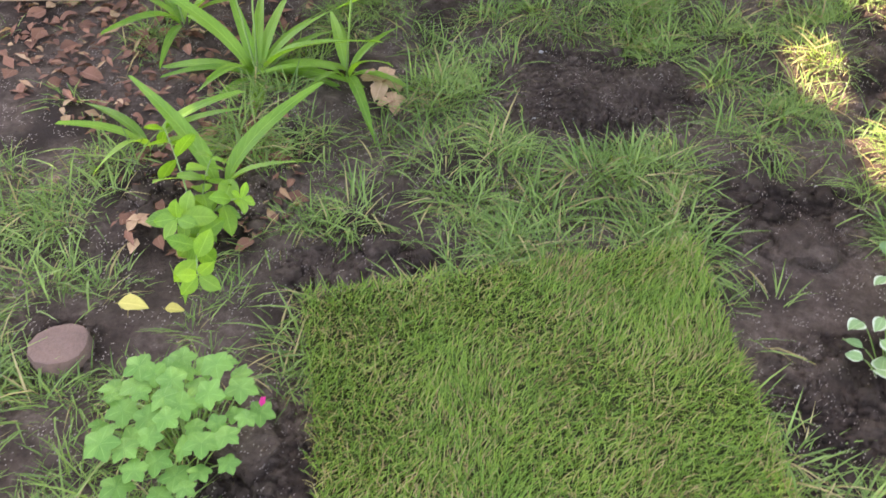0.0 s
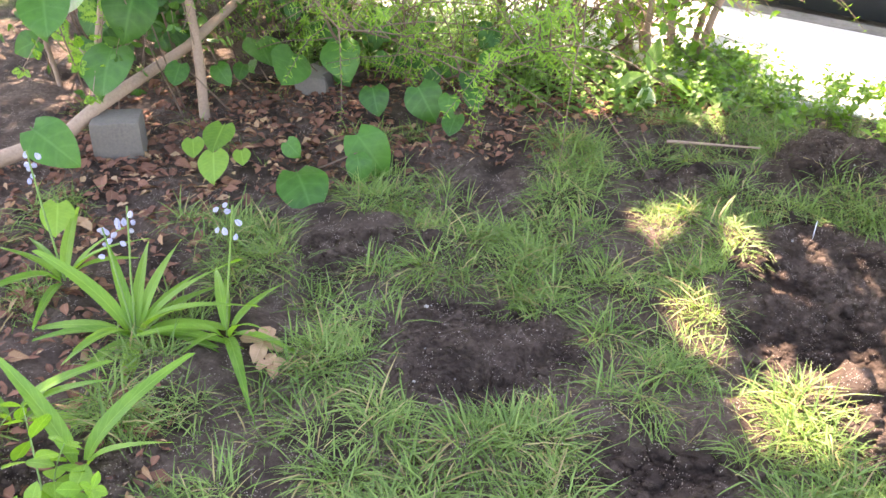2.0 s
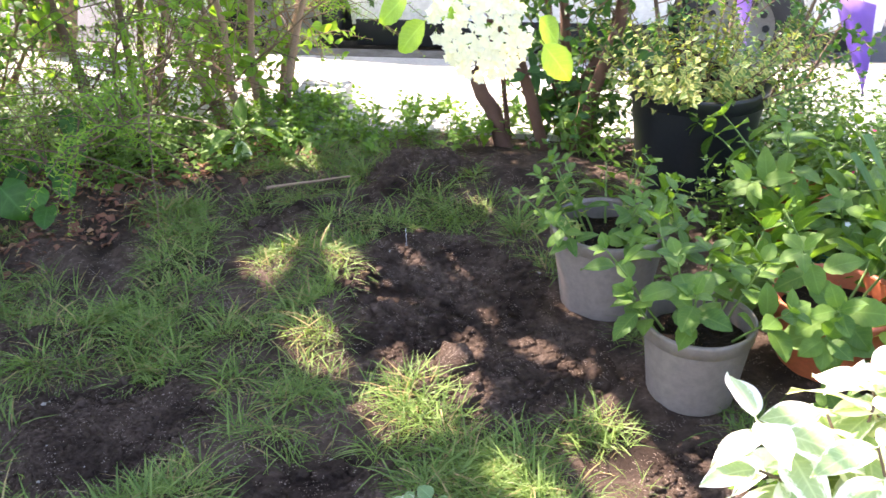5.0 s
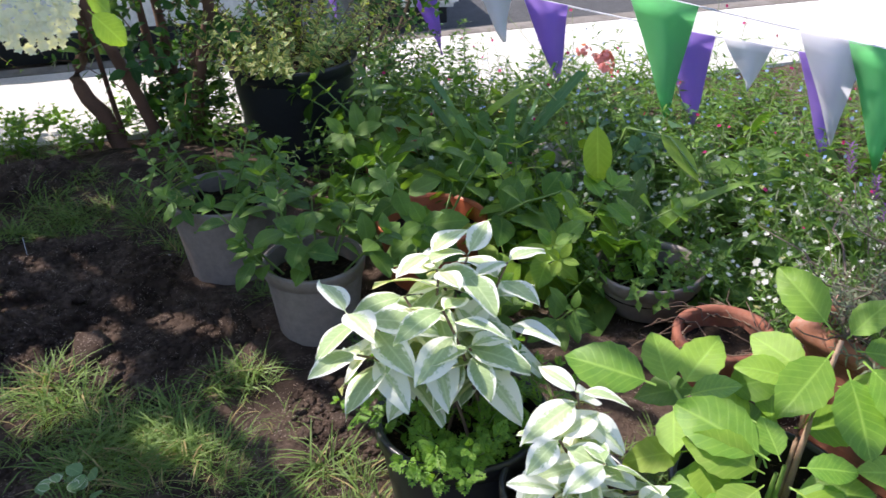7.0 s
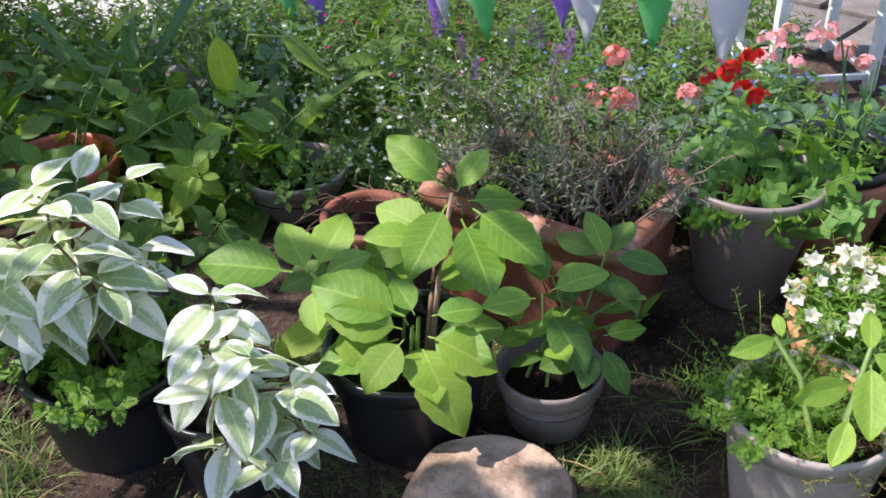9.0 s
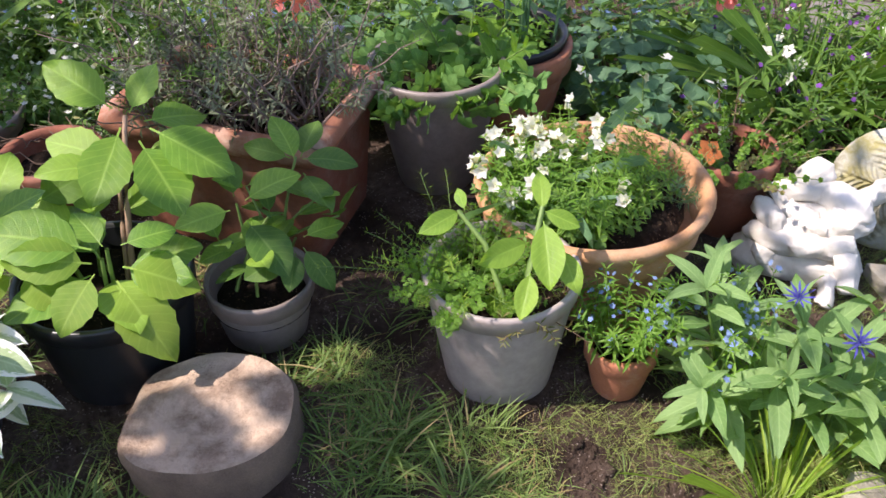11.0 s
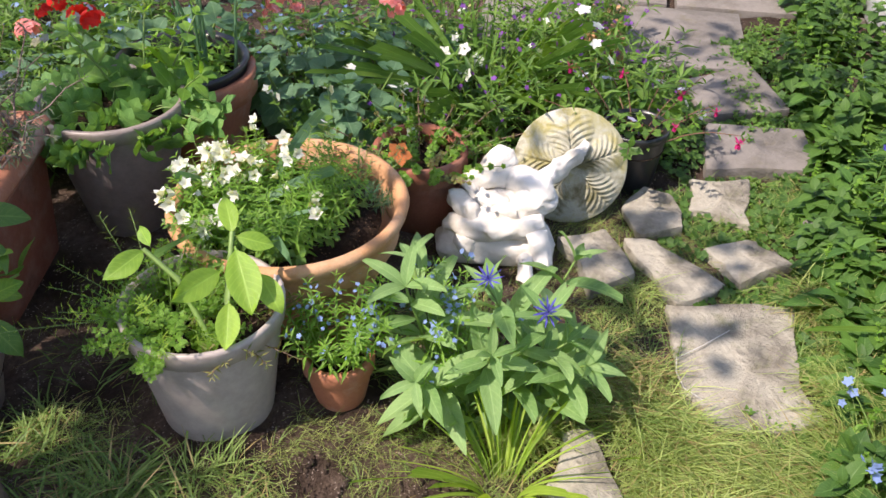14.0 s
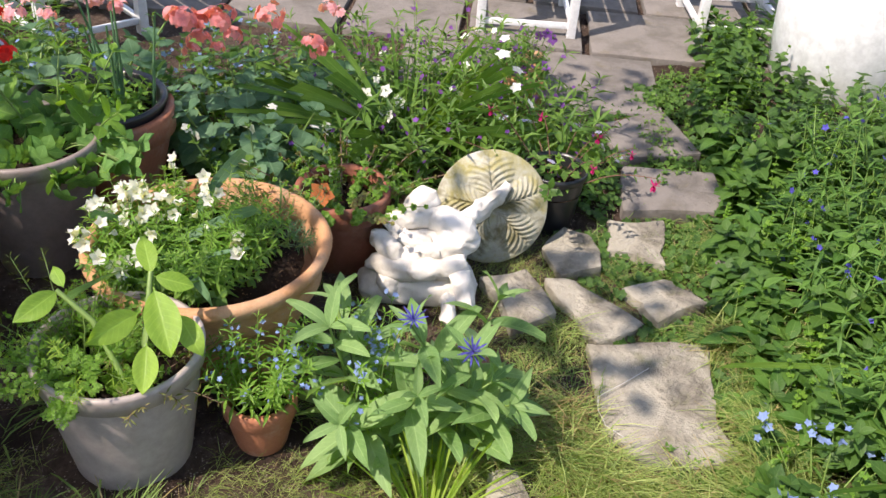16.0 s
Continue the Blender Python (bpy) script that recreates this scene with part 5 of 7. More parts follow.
# ---- fallen bird bath ----
def bird_bath():
    """One mesh: a broken pedestal of rounded figures with its shell-ribbed bowl leaning on it."""
    bm = bmesh.new()
    # rough base, then a reclining rounded form: head, shoulders, trunk, a limb that reaches over the bowl, a knee
    for a, b_, r0, r1 in (
            ((0.0, 0.09, 0.03), (-0.04, -0.06, 0.03), 0.05, 0.05), ((-0.002, 0.105, 0.083), (-0.052, 0.029, 0.088), 0.020, 0.026), ((-0.052, 0.029, 0.088), (-0.056, -0.061, 0.092), 0.026, 0.024), ((-0.02, 0.05, 0.07), (-0.03, -0.05, 0.07), 0.03, 0.03),
            ((0.079, -0.017, 0.172), (0.072, -0.005, 0.160), 0.036, 0.030), ((0.058, 0.052, 0.150), (0.050, -0.037, 0.152), 0.020, 0.024), ((0.056, 0.058, 0.148), (0.026, 0.052, 0.118), 0.016, 0.015),
            ((0.030, -0.055, 0.146), (-0.005, -0.082, 0.140), 0.036, 0.036), ((-0.022, -0.055, 0.126), (-0.012, -0.10, 0.120), 0.034, 0.024), ((0.013, -0.101, 0.162), (0.085, -0.195, 0.165), 0.025, 0.015), ((0.085, -0.195, 0.165), (0.10, -0.218, 0.185), 0.014, 0.010),
            ((0.021, 0.034, 0.120), (0.010, 0.000, 0.112), 0.026, 0.026), ((0.032, 0.087, 0.122), (-0.005, 0.069, 0.112), 0.021, 0.024), ((-0.035, -0.02, 0.115), (-0.03, 0.012, 0.108), 0.018, 0.014),
            ((0.0, 0.03, 0.075), (0.0, -0.05, 0.085), 0.045, 0.045), ((0.035, 0.02, 0.095), (0.03, -0.04, 0.11), 0.034, 0.034), ((0.02, 0.07, 0.06), (-0.02, 0.08, 0.05), 0.035, 0.035),
            ((-0.085, -0.06, 0.075), (-0.118, -0.066, 0.040), 0.024, 0.018), ((-0.11, -0.03, 0.045), (-0.14, -0.017, 0.020), 0.018, 0.014)):
        a, b_ = Vector(a), Vector(b_)
        d = b_ - a
        m = Matrix.Translation((a + b_) / 2) @ d.to_track_quat("Z", "Y").to_matrix().to_4x4()
        for v in bmesh.ops.create_icosphere(bm, subdivisions=4, radius=1.0)["verts"]:
            r = r0 + (r1 - r0) * (0.5 + 0.5 * v.co.z)
            v.co = m @ Vector((v.co.x * r, v.co.y * r, v.co.z * r + math.copysign(min(1.0, 2.2 * abs(v.co.z)), v.co.z) * d.length / 2))
    for v in bm.verts:
        v.co += Vector((noise.noise(v.co * 38), noise.noise(v.co * 38 + Vector((7, 0, 0))), noise.noise(v.co * 38 + Vector((0, 7, 0))))) * 0.009
        v.co += Vector((noise.noise(v.co * 110), noise.noise(v.co * 110 + Vector((7, 0, 0))), noise.noise(v.co * 110 + Vector((0, 7, 0))))) * 0.003
    n_body = len(bm.faces)
    # the bowl, seen from its ribbed underside: x, y across, z out of its face
    face = look((0, 0, 0), (1.55, -0.30, -0.75)).to_3x3().to_4x4()
    m = Matrix.Translation((0.105, -0.19, 0.125)) @ face
    rings, seg, R = 44, 216, 0.130
    grid = []
    for i in range(rings + 1):
        q = i / rings
        row = []
        for j in range(seg):
            a = 2 * math.pi * j / seg
            k = ((a + 0.25 + 0.10 * math.sin(2 * a)) * 5 / (2 * math.pi)) % 1.0 - 0.5            # five acanthus leaves
            spread = abs(k) * 2
            ribs = abs(math.cos(26 * (q - 0.38 * spread ** 0.8)))
            lobe = max(0.0, 1 - (spread / (0.35 + 0.55 * math.sin(math.pi * min(q * 0.98, 1)) + 0.10 * ribs)) ** 3)
            env = math.sin(math.pi * min(max((q - 0.10) / 0.86, 0), 1)) ** 0.6 * lobe
            rise = 0.012 * env * (0.35 + 0.65 * ribs) - 0.007 * math.exp(-(spread / 0.05) ** 2) * env
            edge = 1 + 0.006 * noise.noise((3 * math.cos(a), 3 * math.sin(a), 1.0))
            z = 0.022 * (1 - q ** 2.2) + rise if i < rings else 0.0
            row.append(bm.verts.new(m @ Vector((R * q * edge * math.cos(a), R * q * edge * math.sin(a), z))))
        grid.append(row)
    back = [bm.verts.new(m @ Vector((R * 0.98 * math.cos(2 * math.pi * j / seg), R * 0.98 * math.sin(2 * math.pi * j / seg), -0.018))) for j in range(seg)]
    grid.append(back)
    for i in range(len(grid) - 1):
        for j in range(seg):
            bm.faces.new((grid[i][j], grid[i][(j + 1) % seg], grid[i + 1][(j + 1) % seg], grid[i + 1][j]))
    bm.faces.new(back[::-1])
    for k, q in enumerate(bm.faces):
        q.smooth, q.material_index = True, int(k >= n_body)
    me = bpy.data.meshes.new("bird_bath_statue")
    bm.to_mesh(me), bm.free()
    me.materials.append(STATUE), me.materials.append(LICHEN)
    ob = new("bird_bath_statue", me)
    ob.matrix_basis = pose(2.035, -1.10, 0.0)
    tagged(ob, "broken white stone bird bath with lichen-covered ribbed bowl", "statue")


bird_bath()


# ---- stepping stones, path and paving ----
STONES = []


def on_stone(x, y):
    """Whether a point lies on one of the path's stones."""
    for pts in STONES:
        inside = False
        for i, (ax, ay) in enumerate(pts):
            bx, by = pts[i - 1]
            if (ay > y) != (by > y) and x < (bx - ax) * (y - ay) / (by - ay) + ax:
                inside = not inside
        if inside:
            return True
    return False


def stone(pts, z, material, label, seed, name="stepping_stone", thick=0.05, jag=0.02):
    STONES.append(pts)
    cx, cy = sum(p[0] for p in pts) / len(pts), sum(p[1] for p in pts) / len(pts)
    bm = block([(x - cx, y - cy) for x, y in pts], -thick, 0.0, 0.007, jag, seed, 6)
    ob = part(name, bm, material, None)
    ob.location = (cx, cy, z)
    return tagged(ob, label, "stone", "stones of the path")


stone([(1.770, -1.374), (1.614, -1.335), (1.537, -1.314), (1.442, -1.339), (1.413, -1.430), (1.423, -1.525), (1.512, -1.538), (1.593, -1.576), (1.710, -1.636)], 0.016, STONE, "large cracked sandstone slab sunk in the grass", 1)
stone([(2.01, -1.235), (2.01, -1.34), (1.95, -1.35), (1.86, -1.355), (1.83, -1.23), (1.93, -1.25)], 0.035, STONE, "rough pale stone block beside the bird bath", 2)
stone([(2.0, -1.37), (1.97, -1.43), (1.785, -1.525), (1.755, -1.40), (1.87, -1.385)], 0.024, STONE, "long narrow pale stone with a dark hollow", 3)
stone([(1.925, -1.53), (1.935, -1.655), (1.82, -1.70), (1.79, -1.55)], 0.022, STONE, "pale flat stone in the path", 4)
stone([(2.18, -1.50), (2.13, -1.545), (1.99, -1.515), (1.99, -1.42), (2.08, -1.41)], 0.03, STONE, "weathered sandstone piece in the path", 5)
stone([(2.175, -1.62), (2.15, -1.76), (1.98, -1.68), (2.05, -1.555)], 0.026, STONE, "square pale stone in the path", 6)
stone([(2.42, -1.77), (2.34, -2.01), (2.15, -1.945), (2.21, -1.67)], 0.03, SLATE, "split dark grey flagstone with mossy seams", 7, jag=0.008)
stone([(2.66, -1.80), (2.71, -2.05), (2.44, -2.03), (2.45, -1.79)], 0.03, SLATE, "grey flagstone in the path", 8, jag=0.008)
stone([(1.365, -0.99), (1.47, -1.06), (1.46, -1.125), (1.31, -1.11), (1.30, -1.02)], 0.03, STONE, "pale worn stone sunk at the grass edge", 9)
stone([(1.97, -1.79), (2.02, -1.90), (1.90, -1.93), (1.86, -1.83)], 0.025, SLATE, "small dark stone under the green leaves", 10)
stone([(1.86, -1.73), (1.88, -1.83), (1.79, -1.84), (1.77, -1.74)], 0.025, STONE, "small pale stone among the ground cover", 11)


def paving():
    t = thing("paved_terrace", 0, 0, 0, "grey flagstone terrace with grassy joints", "paving", kind="structure")
    e1, e2, o = Vector((0.93, -0.37)), Vector((-0.37, -0.93)), Vector((2.90, -1.45))
    meshes = {}
    for i in range(7):
        for j in range(-5, 6):
            w, d = 0.42, 0.40
            c = o + e1 * (0.225 + i * 0.45) + e2 * (j * 0.43 + (0.2 if i % 2 else 0))
            if (i < 1 and j < 0) or c.x * 0.527 + c.y * 0.85 > 3.2 or c.x < 2.9 or (c.y > -1.5 and c.x < 3.25):
                continue
            k = (i * 7 + j) % 5
            if k not in meshes:
                meshes[k] = block([(-w / 2, -d / 2), (w / 2, -d / 2), (w / 2, d / 2), (-w / 2, d / 2)], -0.05, 0.0, 0.006, 0.006, k * 3.1, 2)
                me = bpy.data.meshes.new("flagstone")
                meshes[k].to_mesh(me), meshes[k].free()
                me.materials.append(SLATE)
                meshes[k] = me
            ob = new("flagstone", meshes[k])
            ob.parent = t
            ob.matrix_basis = pose(c.x, c.y, 0.026 + rng.uniform(-0.004, 0.004), rng.normal(0, 0.5), rng.normal(0, 0.5), math.degrees(math.atan2(e1.y, e1.x)))


paving()


# ---- white garden furniture and barrel on the terrace ----
def garden_chair(x, y, turn):
    t = thing("garden_chair", x, y, 0.02, "white painted metal garden chair on the terrace", "chair", "garden chairs", turn)
    for sx in (-0.17, 0.17):
        for sy in (-0.16, 0.16):
            part("leg", block([(sx - 0.019, sy - 0.015), (sx + 0.019, sy - 0.015), (sx + 0.019, sy + 0.015), (sx - 0.019, sy + 0.015)], 0, 0.44, 0.003), WHITE_PAINT, t)
    for sy in (-0.16, 0.16):
        part("stretcher", block([(-0.154, sy - 0.008), (0.154, sy - 0.008), (0.154, sy + 0.008), (-0.154, sy + 0.008)], 0.035, 0.055, 0.003), WHITE_PAINT, t)
    for sx in (-0.17, 0.17):
        part("stretcher", block([(sx - 0.008, -0.148), (sx + 0.008, -0.148), (sx + 0.008, 0.148), (sx - 0.008, 0.148)], 0.035, 0.055, 0.003), WHITE_PAINT, t)
    for k in range(6):
        q = -0.17 + k * 0.068
        part("seat_slat", block([(-0.19, q - 0.027), (0.19, q - 0.027), (0.19, q + 0.027), (-0.19, q + 0.027)], 0.442, 0.458, 0.004), WHITE_PAINT, t)
    for sx in (-0.17, 0.17):
        part("back_post", block([(sx - 0.011, 0.16), (sx + 0.011, 0.16), (sx + 0.011, 0.182), (sx - 0.011, 0.182)], 0.46, 0.86, 0.003), WHITE_PAINT, t)
    for k in range(3):
        part("back_rail", block([(-0.158, 0.163), (0.158, 0.163), (0.158, 0.179), (-0.158, 0.179)], 0.6 + 0.1 * k, 0.65 + 0.1 * k, 0.004), WHITE_PAINT, t)


garden_chair(3.52, -1.90, -18)
garden_chair(3.36, -2.68, -18)
garden_chair(3.62, -0.35, 25)


def barrel():
    t = thing("water_barrel", 2.86, -2.82, 0.0, "pale white plastic rain barrel beside the path", "barrel")
    part("body", lathe([(0.002, 0.0), (0.235, 0.0), (0.26, 0.03), (0.28, 0.3), (0.285, 0.5), (0.278, 0.8), (0.265, 0.86), (0.25, 0.86), (0.24, 0.8), (0.23, 0.1), (0.002, 0.1)], 64), WHITE_PAINT, t)
    part("lid", lathe([(0.268, 0.862), (0.278, 0.868), (0.273, 0.89), (0.18, 0.905), (0.002, 0.91)], 64), WHITE_PAINT, t)


barrel()


# ---- ground cover beside the path ----
def bank_edge(x):
    """The near edge of the ground cover."""
    return -1.53 - 0.50 * (x - 1.36) - 0.03 * math.sin(x * 9)


def bank(name, n, height, template, size, material, label, x0, x1, depth, nodes=7, flowers=None, per=1, fs=0.008, setback=0.0):
    t = thing(name, 0, 0, 0, label, "plants", kind="stuff")
    st = []
    for _ in range(n):
        x = rng.uniform(x0, x1)
        y = bank_edge(x) - setback - depth * rng.random() ** 1.3
        if (x - 2.86) ** 2 + (y + 2.82) ** 2 < 0.30 ** 2:
            continue
        k = max(0.2, 0.25 + 0.75 * min(1.0, (bank_edge(x) - y) / 0.4)) if x < 2.3 else 0.5
        st.append(bent((x, y, ground_z(x, y)), dirs(rng.uniform(0, 6.28), rng.uniform(60, 90)), height * k * rng.uniform(0.7, 1.2), 0.08))
    bushy(t, st[::2], template, size, material, nodes, 0.15, 0.002, STEM, 6)
    bushy(t, st[1::2], template, size * 1.2, material, nodes - 1, 0.2, 0.002, STEM, 28, droop=0.25)
    if flowers:
        speckle(t, FLOWER5LOW, flowers, [sample(s, rng.uniform(0.8, 1))[0] + rng.normal(0, 0.02, 3) for s in st[::3] for _ in range(per)], fs)


ALKANET = leaf_mat("alkanet_leaf", (0.042, 0.125, 0.025), (0.135, 0.275, 0.05), rough=0.5)
bank("nettle_bank", 430, 0.30, leaf(0.66, 3, 0.3, 0.12, 0.2, stalk=0.05, heart=0.3), 0.062, NETTLE, "dense dead-nettles with heart-shaped leaves along the path", 0.9, 3.3, 1.0, 7)
bank("alkanet_leaves", 60, 0.24, leaf(0.5, 5, 0.4, 0.2, 0.35, wave=0.02, stalk=0.1), 0.105, ALKANET, "broad rough alkanet leaves leaning over the path", 1.3, 2.5, 0.8, 4, setback=-0.02)
bank("alkanet_bank", 260, 0.40, LANCES, 0.06, ALKANET, "tall green alkanet with tiny blue flowers", 1.3, 2.35, 0.9, 9, DEEPBLUE_P, 2, 0.008, 0.15)
bank("fresh_weeds", 200, 0.32, LOBED, 0.024, FRESH, "yellow-green leafy weeds standing among the nettles", 1.2, 3.2, 0.8, 7)
bank("clover_edge", 900, 0.06, OVALS, 0.026, GREEN, "low bright ground cover creeping over the path edge", 1.1, 3.0, 0.3, 3, setback=-0.2)
clump("bluebell_leaves", 1.20, -1.92, 40, 0.26, variants("leaf", GREEN, 3, width=0.03, n=8, widest=0.3, curl=0.7, fold=0.35, stalk=0.0), "arching dark green strap leaves at the path side", (30, 75))
clump("bluebell_leaves", 1.45, -2.0, 30, 0.26, variants("leaf", GREEN, 3, width=0.03, n=8, widest=0.3, curl=0.7, fold=0.35, stalk=0.0), "arching dark green strap leaves at the path side", (30, 75))
f = thing("forget_me_nots", 1.28, -1.60, 0.0, "pale blue forget-me-nots at the grass edge", "flower")
st = shoots(7, 0.04, 0.16, 30, 0.1)
bushy(f, st, LANCES, 0.04, GREEN, 5, 0.1)
speckle(f, FLOWER5LOW, BLUE_P, [s[-1] + rng.normal(0, 0.012, 3) for s in st for _ in range(7)], 0.009)


# ---- bunting ----
def bunting(name, label, ends, sag, flags, x_off=0.0):
    t = thing(name, 0, 0, 0, label, "bunting")
    a, b_ = Vector(ends[0]), Vector(ends[1])

    def at(u):
        p = a.lerp(b_, u)
        p.z -= sag * 4 * u * (1 - u)
        return p
    b = Batch()
    b.tube([at(i / 24) for i in range(25)], 0.003, 0.003, 6)
    part("string", b, CLOTH["white"], t, "thin cord")
    d = (b_ - a).normalized()
    for u, colour, drop, wide in flags:
        o, lift = at(u), rng.uniform(0.2, 0.42)
        v, f, n = [], [], 6
        for i in range(n + 1):
            w = wide / 2 * (1 - i / n) + 0.001
            for s in (-1, 0, 1):
                q = o + d * (s * w) - Vector((0, 0, drop * i / n))
                q += Vector((-1, 0, 0)) * (0.012 * math.sin(i * 0.9 + u * 40 + s) * (i / n) + 0.004)
                q += Vector((lift * i / n * drop, 0, 0))
                v.append(tuple(q))
        f = [(i * 3 + j, i * 3 + j + 1, i * 3 + j + 4, i * 3 + j + 3) for i in range(n) for j in range(2)]
        me = quads("flag", np.array(v), np.array(f))
        me.materials.append(CLOTH[colour])
        ob = new("flag", me)
        ob.parent = t
        so = ob.modifiers.new("cloth", "SOLIDIFY")
        so.thickness = 0.0015


L = 4.2


def on(y):
    return (3.2 - y) / L


bunting("bunting", "purple and white triangular flags on a purple cord", ((3.12, 3.2, 0.62), (3.12, -1.0, 0.62)), 0.11,
        [(on(y), c, h, w) for y, c, h, w in ((3.10, "purple", 0.40, 0.2), (2.47, "purple", 0.39, 0.2), (2.06, "white", 0.22, 0.19), (1.81, "purple", 0.36, 0.2), (1.23, "purple", 0.37, 0.2), (1.02, "white", 0.17, 0.16), (0.76, "purple", 0.34, 0.19), (0.35, "purple", 0.27, 0.2))])
bunting("bunting", "green and white triangular flags on a green cord", ((2.98, 3.0, 0.80), (2.98, -1.2, 0.58)), 0.07,
        [((3.0 - y) / L, c, h, w) for y, c, h, w in ((1.25, "green", 0.42, 0.25), (0.71, "white", 0.36, 0.19), (0.56, "green", 0.38, 0.21), (0.24, "white", 0.34, 0.2), (0.05, "green", 0.34, 0.21), (-0.15, "white", 0.37, 0.19))])


# ---- parked car beyond the pavement ----
def car():
    base = OUT * 5.36 + ALONG * -1.27
    t = thing("parked_car", base.x, base.y, -0.31, "white parked car with black sill and dark wheels", "car", turn=math.degrees(math.atan2(ALONG.y, ALONG.x)))
    # local x along the car, y away from the pavement; the near flank lies at y = 0
    def arch(cx, r):
        return [(cx + r * math.cos(radians(a)), 0.31 + r * math.sin(radians(a))) for a in range(180, -1, -15)]
    side = [(-0.75, 0.28)] + arch(0.0, 0.37) + [(0.37, 0.26), (2.13, 0.26)] + arch(2.5, 0.37)[1:] + [(3.25, 0.28), (3.3, 0.7), (3.1, 0.86), (2.3, 0.98), (1.7, 1.42), (0.2, 1.46), (-0.5, 1.2), (-0.8, 0.9)]
    bm = bmesh.new()
    f0 = bm.faces.new([bm.verts.new((x, 0.0, z)) for x, z in side])
    r = bmesh.ops.extrude_face_region(bm, geom=[f0])
    for g in r["geom"]:
        if isinstance(g, bmesh.types.BMVert):
            g.co.y = 1.68
    bmesh.ops.recalc_face_normals(bm, faces=bm.faces)
    bmesh.ops.bevel(bm, geom=[e for e in bm.edges if len(e.link_faces) == 2 and e.calc_face_angle() > 1.2], offset=0.03, segments=2, affect="EDGES")
    part("body", bm, WHITE_PAINT, t, "white painted body")
    part("sill", block([(0.40, -0.012), (2.10, -0.012), (2.10, 0.05), (0.40, 0.05)], 0.18, 0.33, 0.008), RUBBER, t, "black plastic sill")
    part("underside", block([(-0.7, 0.1), (3.2, 0.1), (3.2, 1.6), (-0.7, 1.6)], 0.17, 0.30, 0.01), RUBBER, t)
    for cx in (0.0, 2.5):
        tyre = lathe([(0.20, -0.09), (0.29, -0.095), (0.312, -0.075), (0.315, 0.0), (0.312, 0.075), (0.29, 0.095), (0.20, 0.09)], 56)
        w = part("wheel", tyre, RUBBER, t, "black tyre")
        w.matrix_basis = pose(cx, 0.09, 0.315, 90, 0, 0)
        rim = lathe([(0.002, 0.055), (0.05, 0.062), (0.07, 0.045), (0.15, 0.06), (0.185, 0.075), (0.205, 0.085), (0.21, 0.06), (0.2, -0.05), (0.002, -0.05)], 48)
        part("rim", sharpen(rim), RIM, w, "dark grey wheel cover")
        for k in range(12):
            a = 2 * math.pi * k / 12
            hole = block([(0.155 + 0.02 * math.cos(q), 0.02 * math.sin(q)) for q in np.linspace(0, 2 * math.pi, 10, endpoint=False)], 0.066, 0.079, 0.002)
            o = part("vent", hole, RUBBER, w)
            o.matrix_basis = pose(0, 0, 0, 0, 0, math.degrees(a))


car()


# ---- shady corner: turf, bulbs, ivy, branches ----
TURF_CORNERS = [Vector((-0.20, 1.15)), Vector((0.515, 1.325)), Vector((0.64, 0.42)), Vector((-0.02, 0.32))]


def in_turf(x, y, grow=0.0):
    for i in range(4):
        a, b_ = TURF_CORNERS[i], TURF_CORNERS[(i + 1) % 4]
        e = b_ - a
        if (e.x * (y - a.y) - e.y * (x - a.x)) / e.length > grow + 0.01 * noise.noise((x * 20, y * 20, 2.0)):
            return False
    return True


def turf():
    t = thing("turf_piece", 0, 0, 0.0, "freshly laid piece of short dense turf", "turf")
    part("sod", block([tuple(c) for c in TURF_CORNERS], -0.02, 0.028, 0.008, 0.02, 4.0, 12), TURF_MAT, t, "brown earth layer of the sod")
    b, c = Batch(), Batch()
    n = 72000
    p = rng.uniform((-0.25, 0.3), (0.68, 1.36), (n, 2))
    ok = np.array([in_turf(x, y, 0.005) for x, y in p])
    p = p[ok]
    z = np.full((len(p), 1), 0.026)
    a = rng.uniform(0, 6.28, len(p))
    swirl = np.array([3.0 * noise.noise((x * 5, y * 5, 4.0)) for x, y in p])
    comb = np.stack([np.cos(swirl), np.sin(swirl), 0 * swirl], 1)
    m = frames(np.hstack([p, z]), dirs(a, rng.uniform(45, 88, len(p))) + comb * rng.uniform(0, 0.6, (len(p), 1)), UP, rng.uniform(0.014, 0.034, len(p)))
    dry = rng.random(len(p)) < 0.2 + 0.25 * np.array([noise.noise((x * 9, y * 9, 1.0)) for x, y in p])
    b.add(TURFBLADE, m[~dry]), c.add(TURFBLADE, m[dry])
    part("grass", b, TURF, t, kind="stuff")
    part("dry_grass", c, STRAW, t, kind="stuff")


turf()

BARE = ((0.36, 1.86, 0.25, 0.22), (1.32, 1.95, 0.31, 0.52), (1.56, 2.82, 0.20, 0.15), (0.72, 1.45, 0.2, 0.12), (0.10, 2.25, 0.2, 0.09), (1.05, 2.75, 0.16, 0.1), (1.35, -0.80, 0.11, 0.08), (1.47, -0.64, 0.07, 0.05), (-0.12, 1.25, 0.16, 0.08), (0.75, 1.0, 0.16, 0.14), (-0.20, 0.8, 0.12, 0.12), (1.5, 1.05, 0.16, 0.2), (-0.45, 1.42, 0.16, 0.14), (-0.6, 1.02, 0.07, 0.07), (1.85, -1.12, 0.2, 0.1), (1.5, 0.45, 0.1, 0.3))


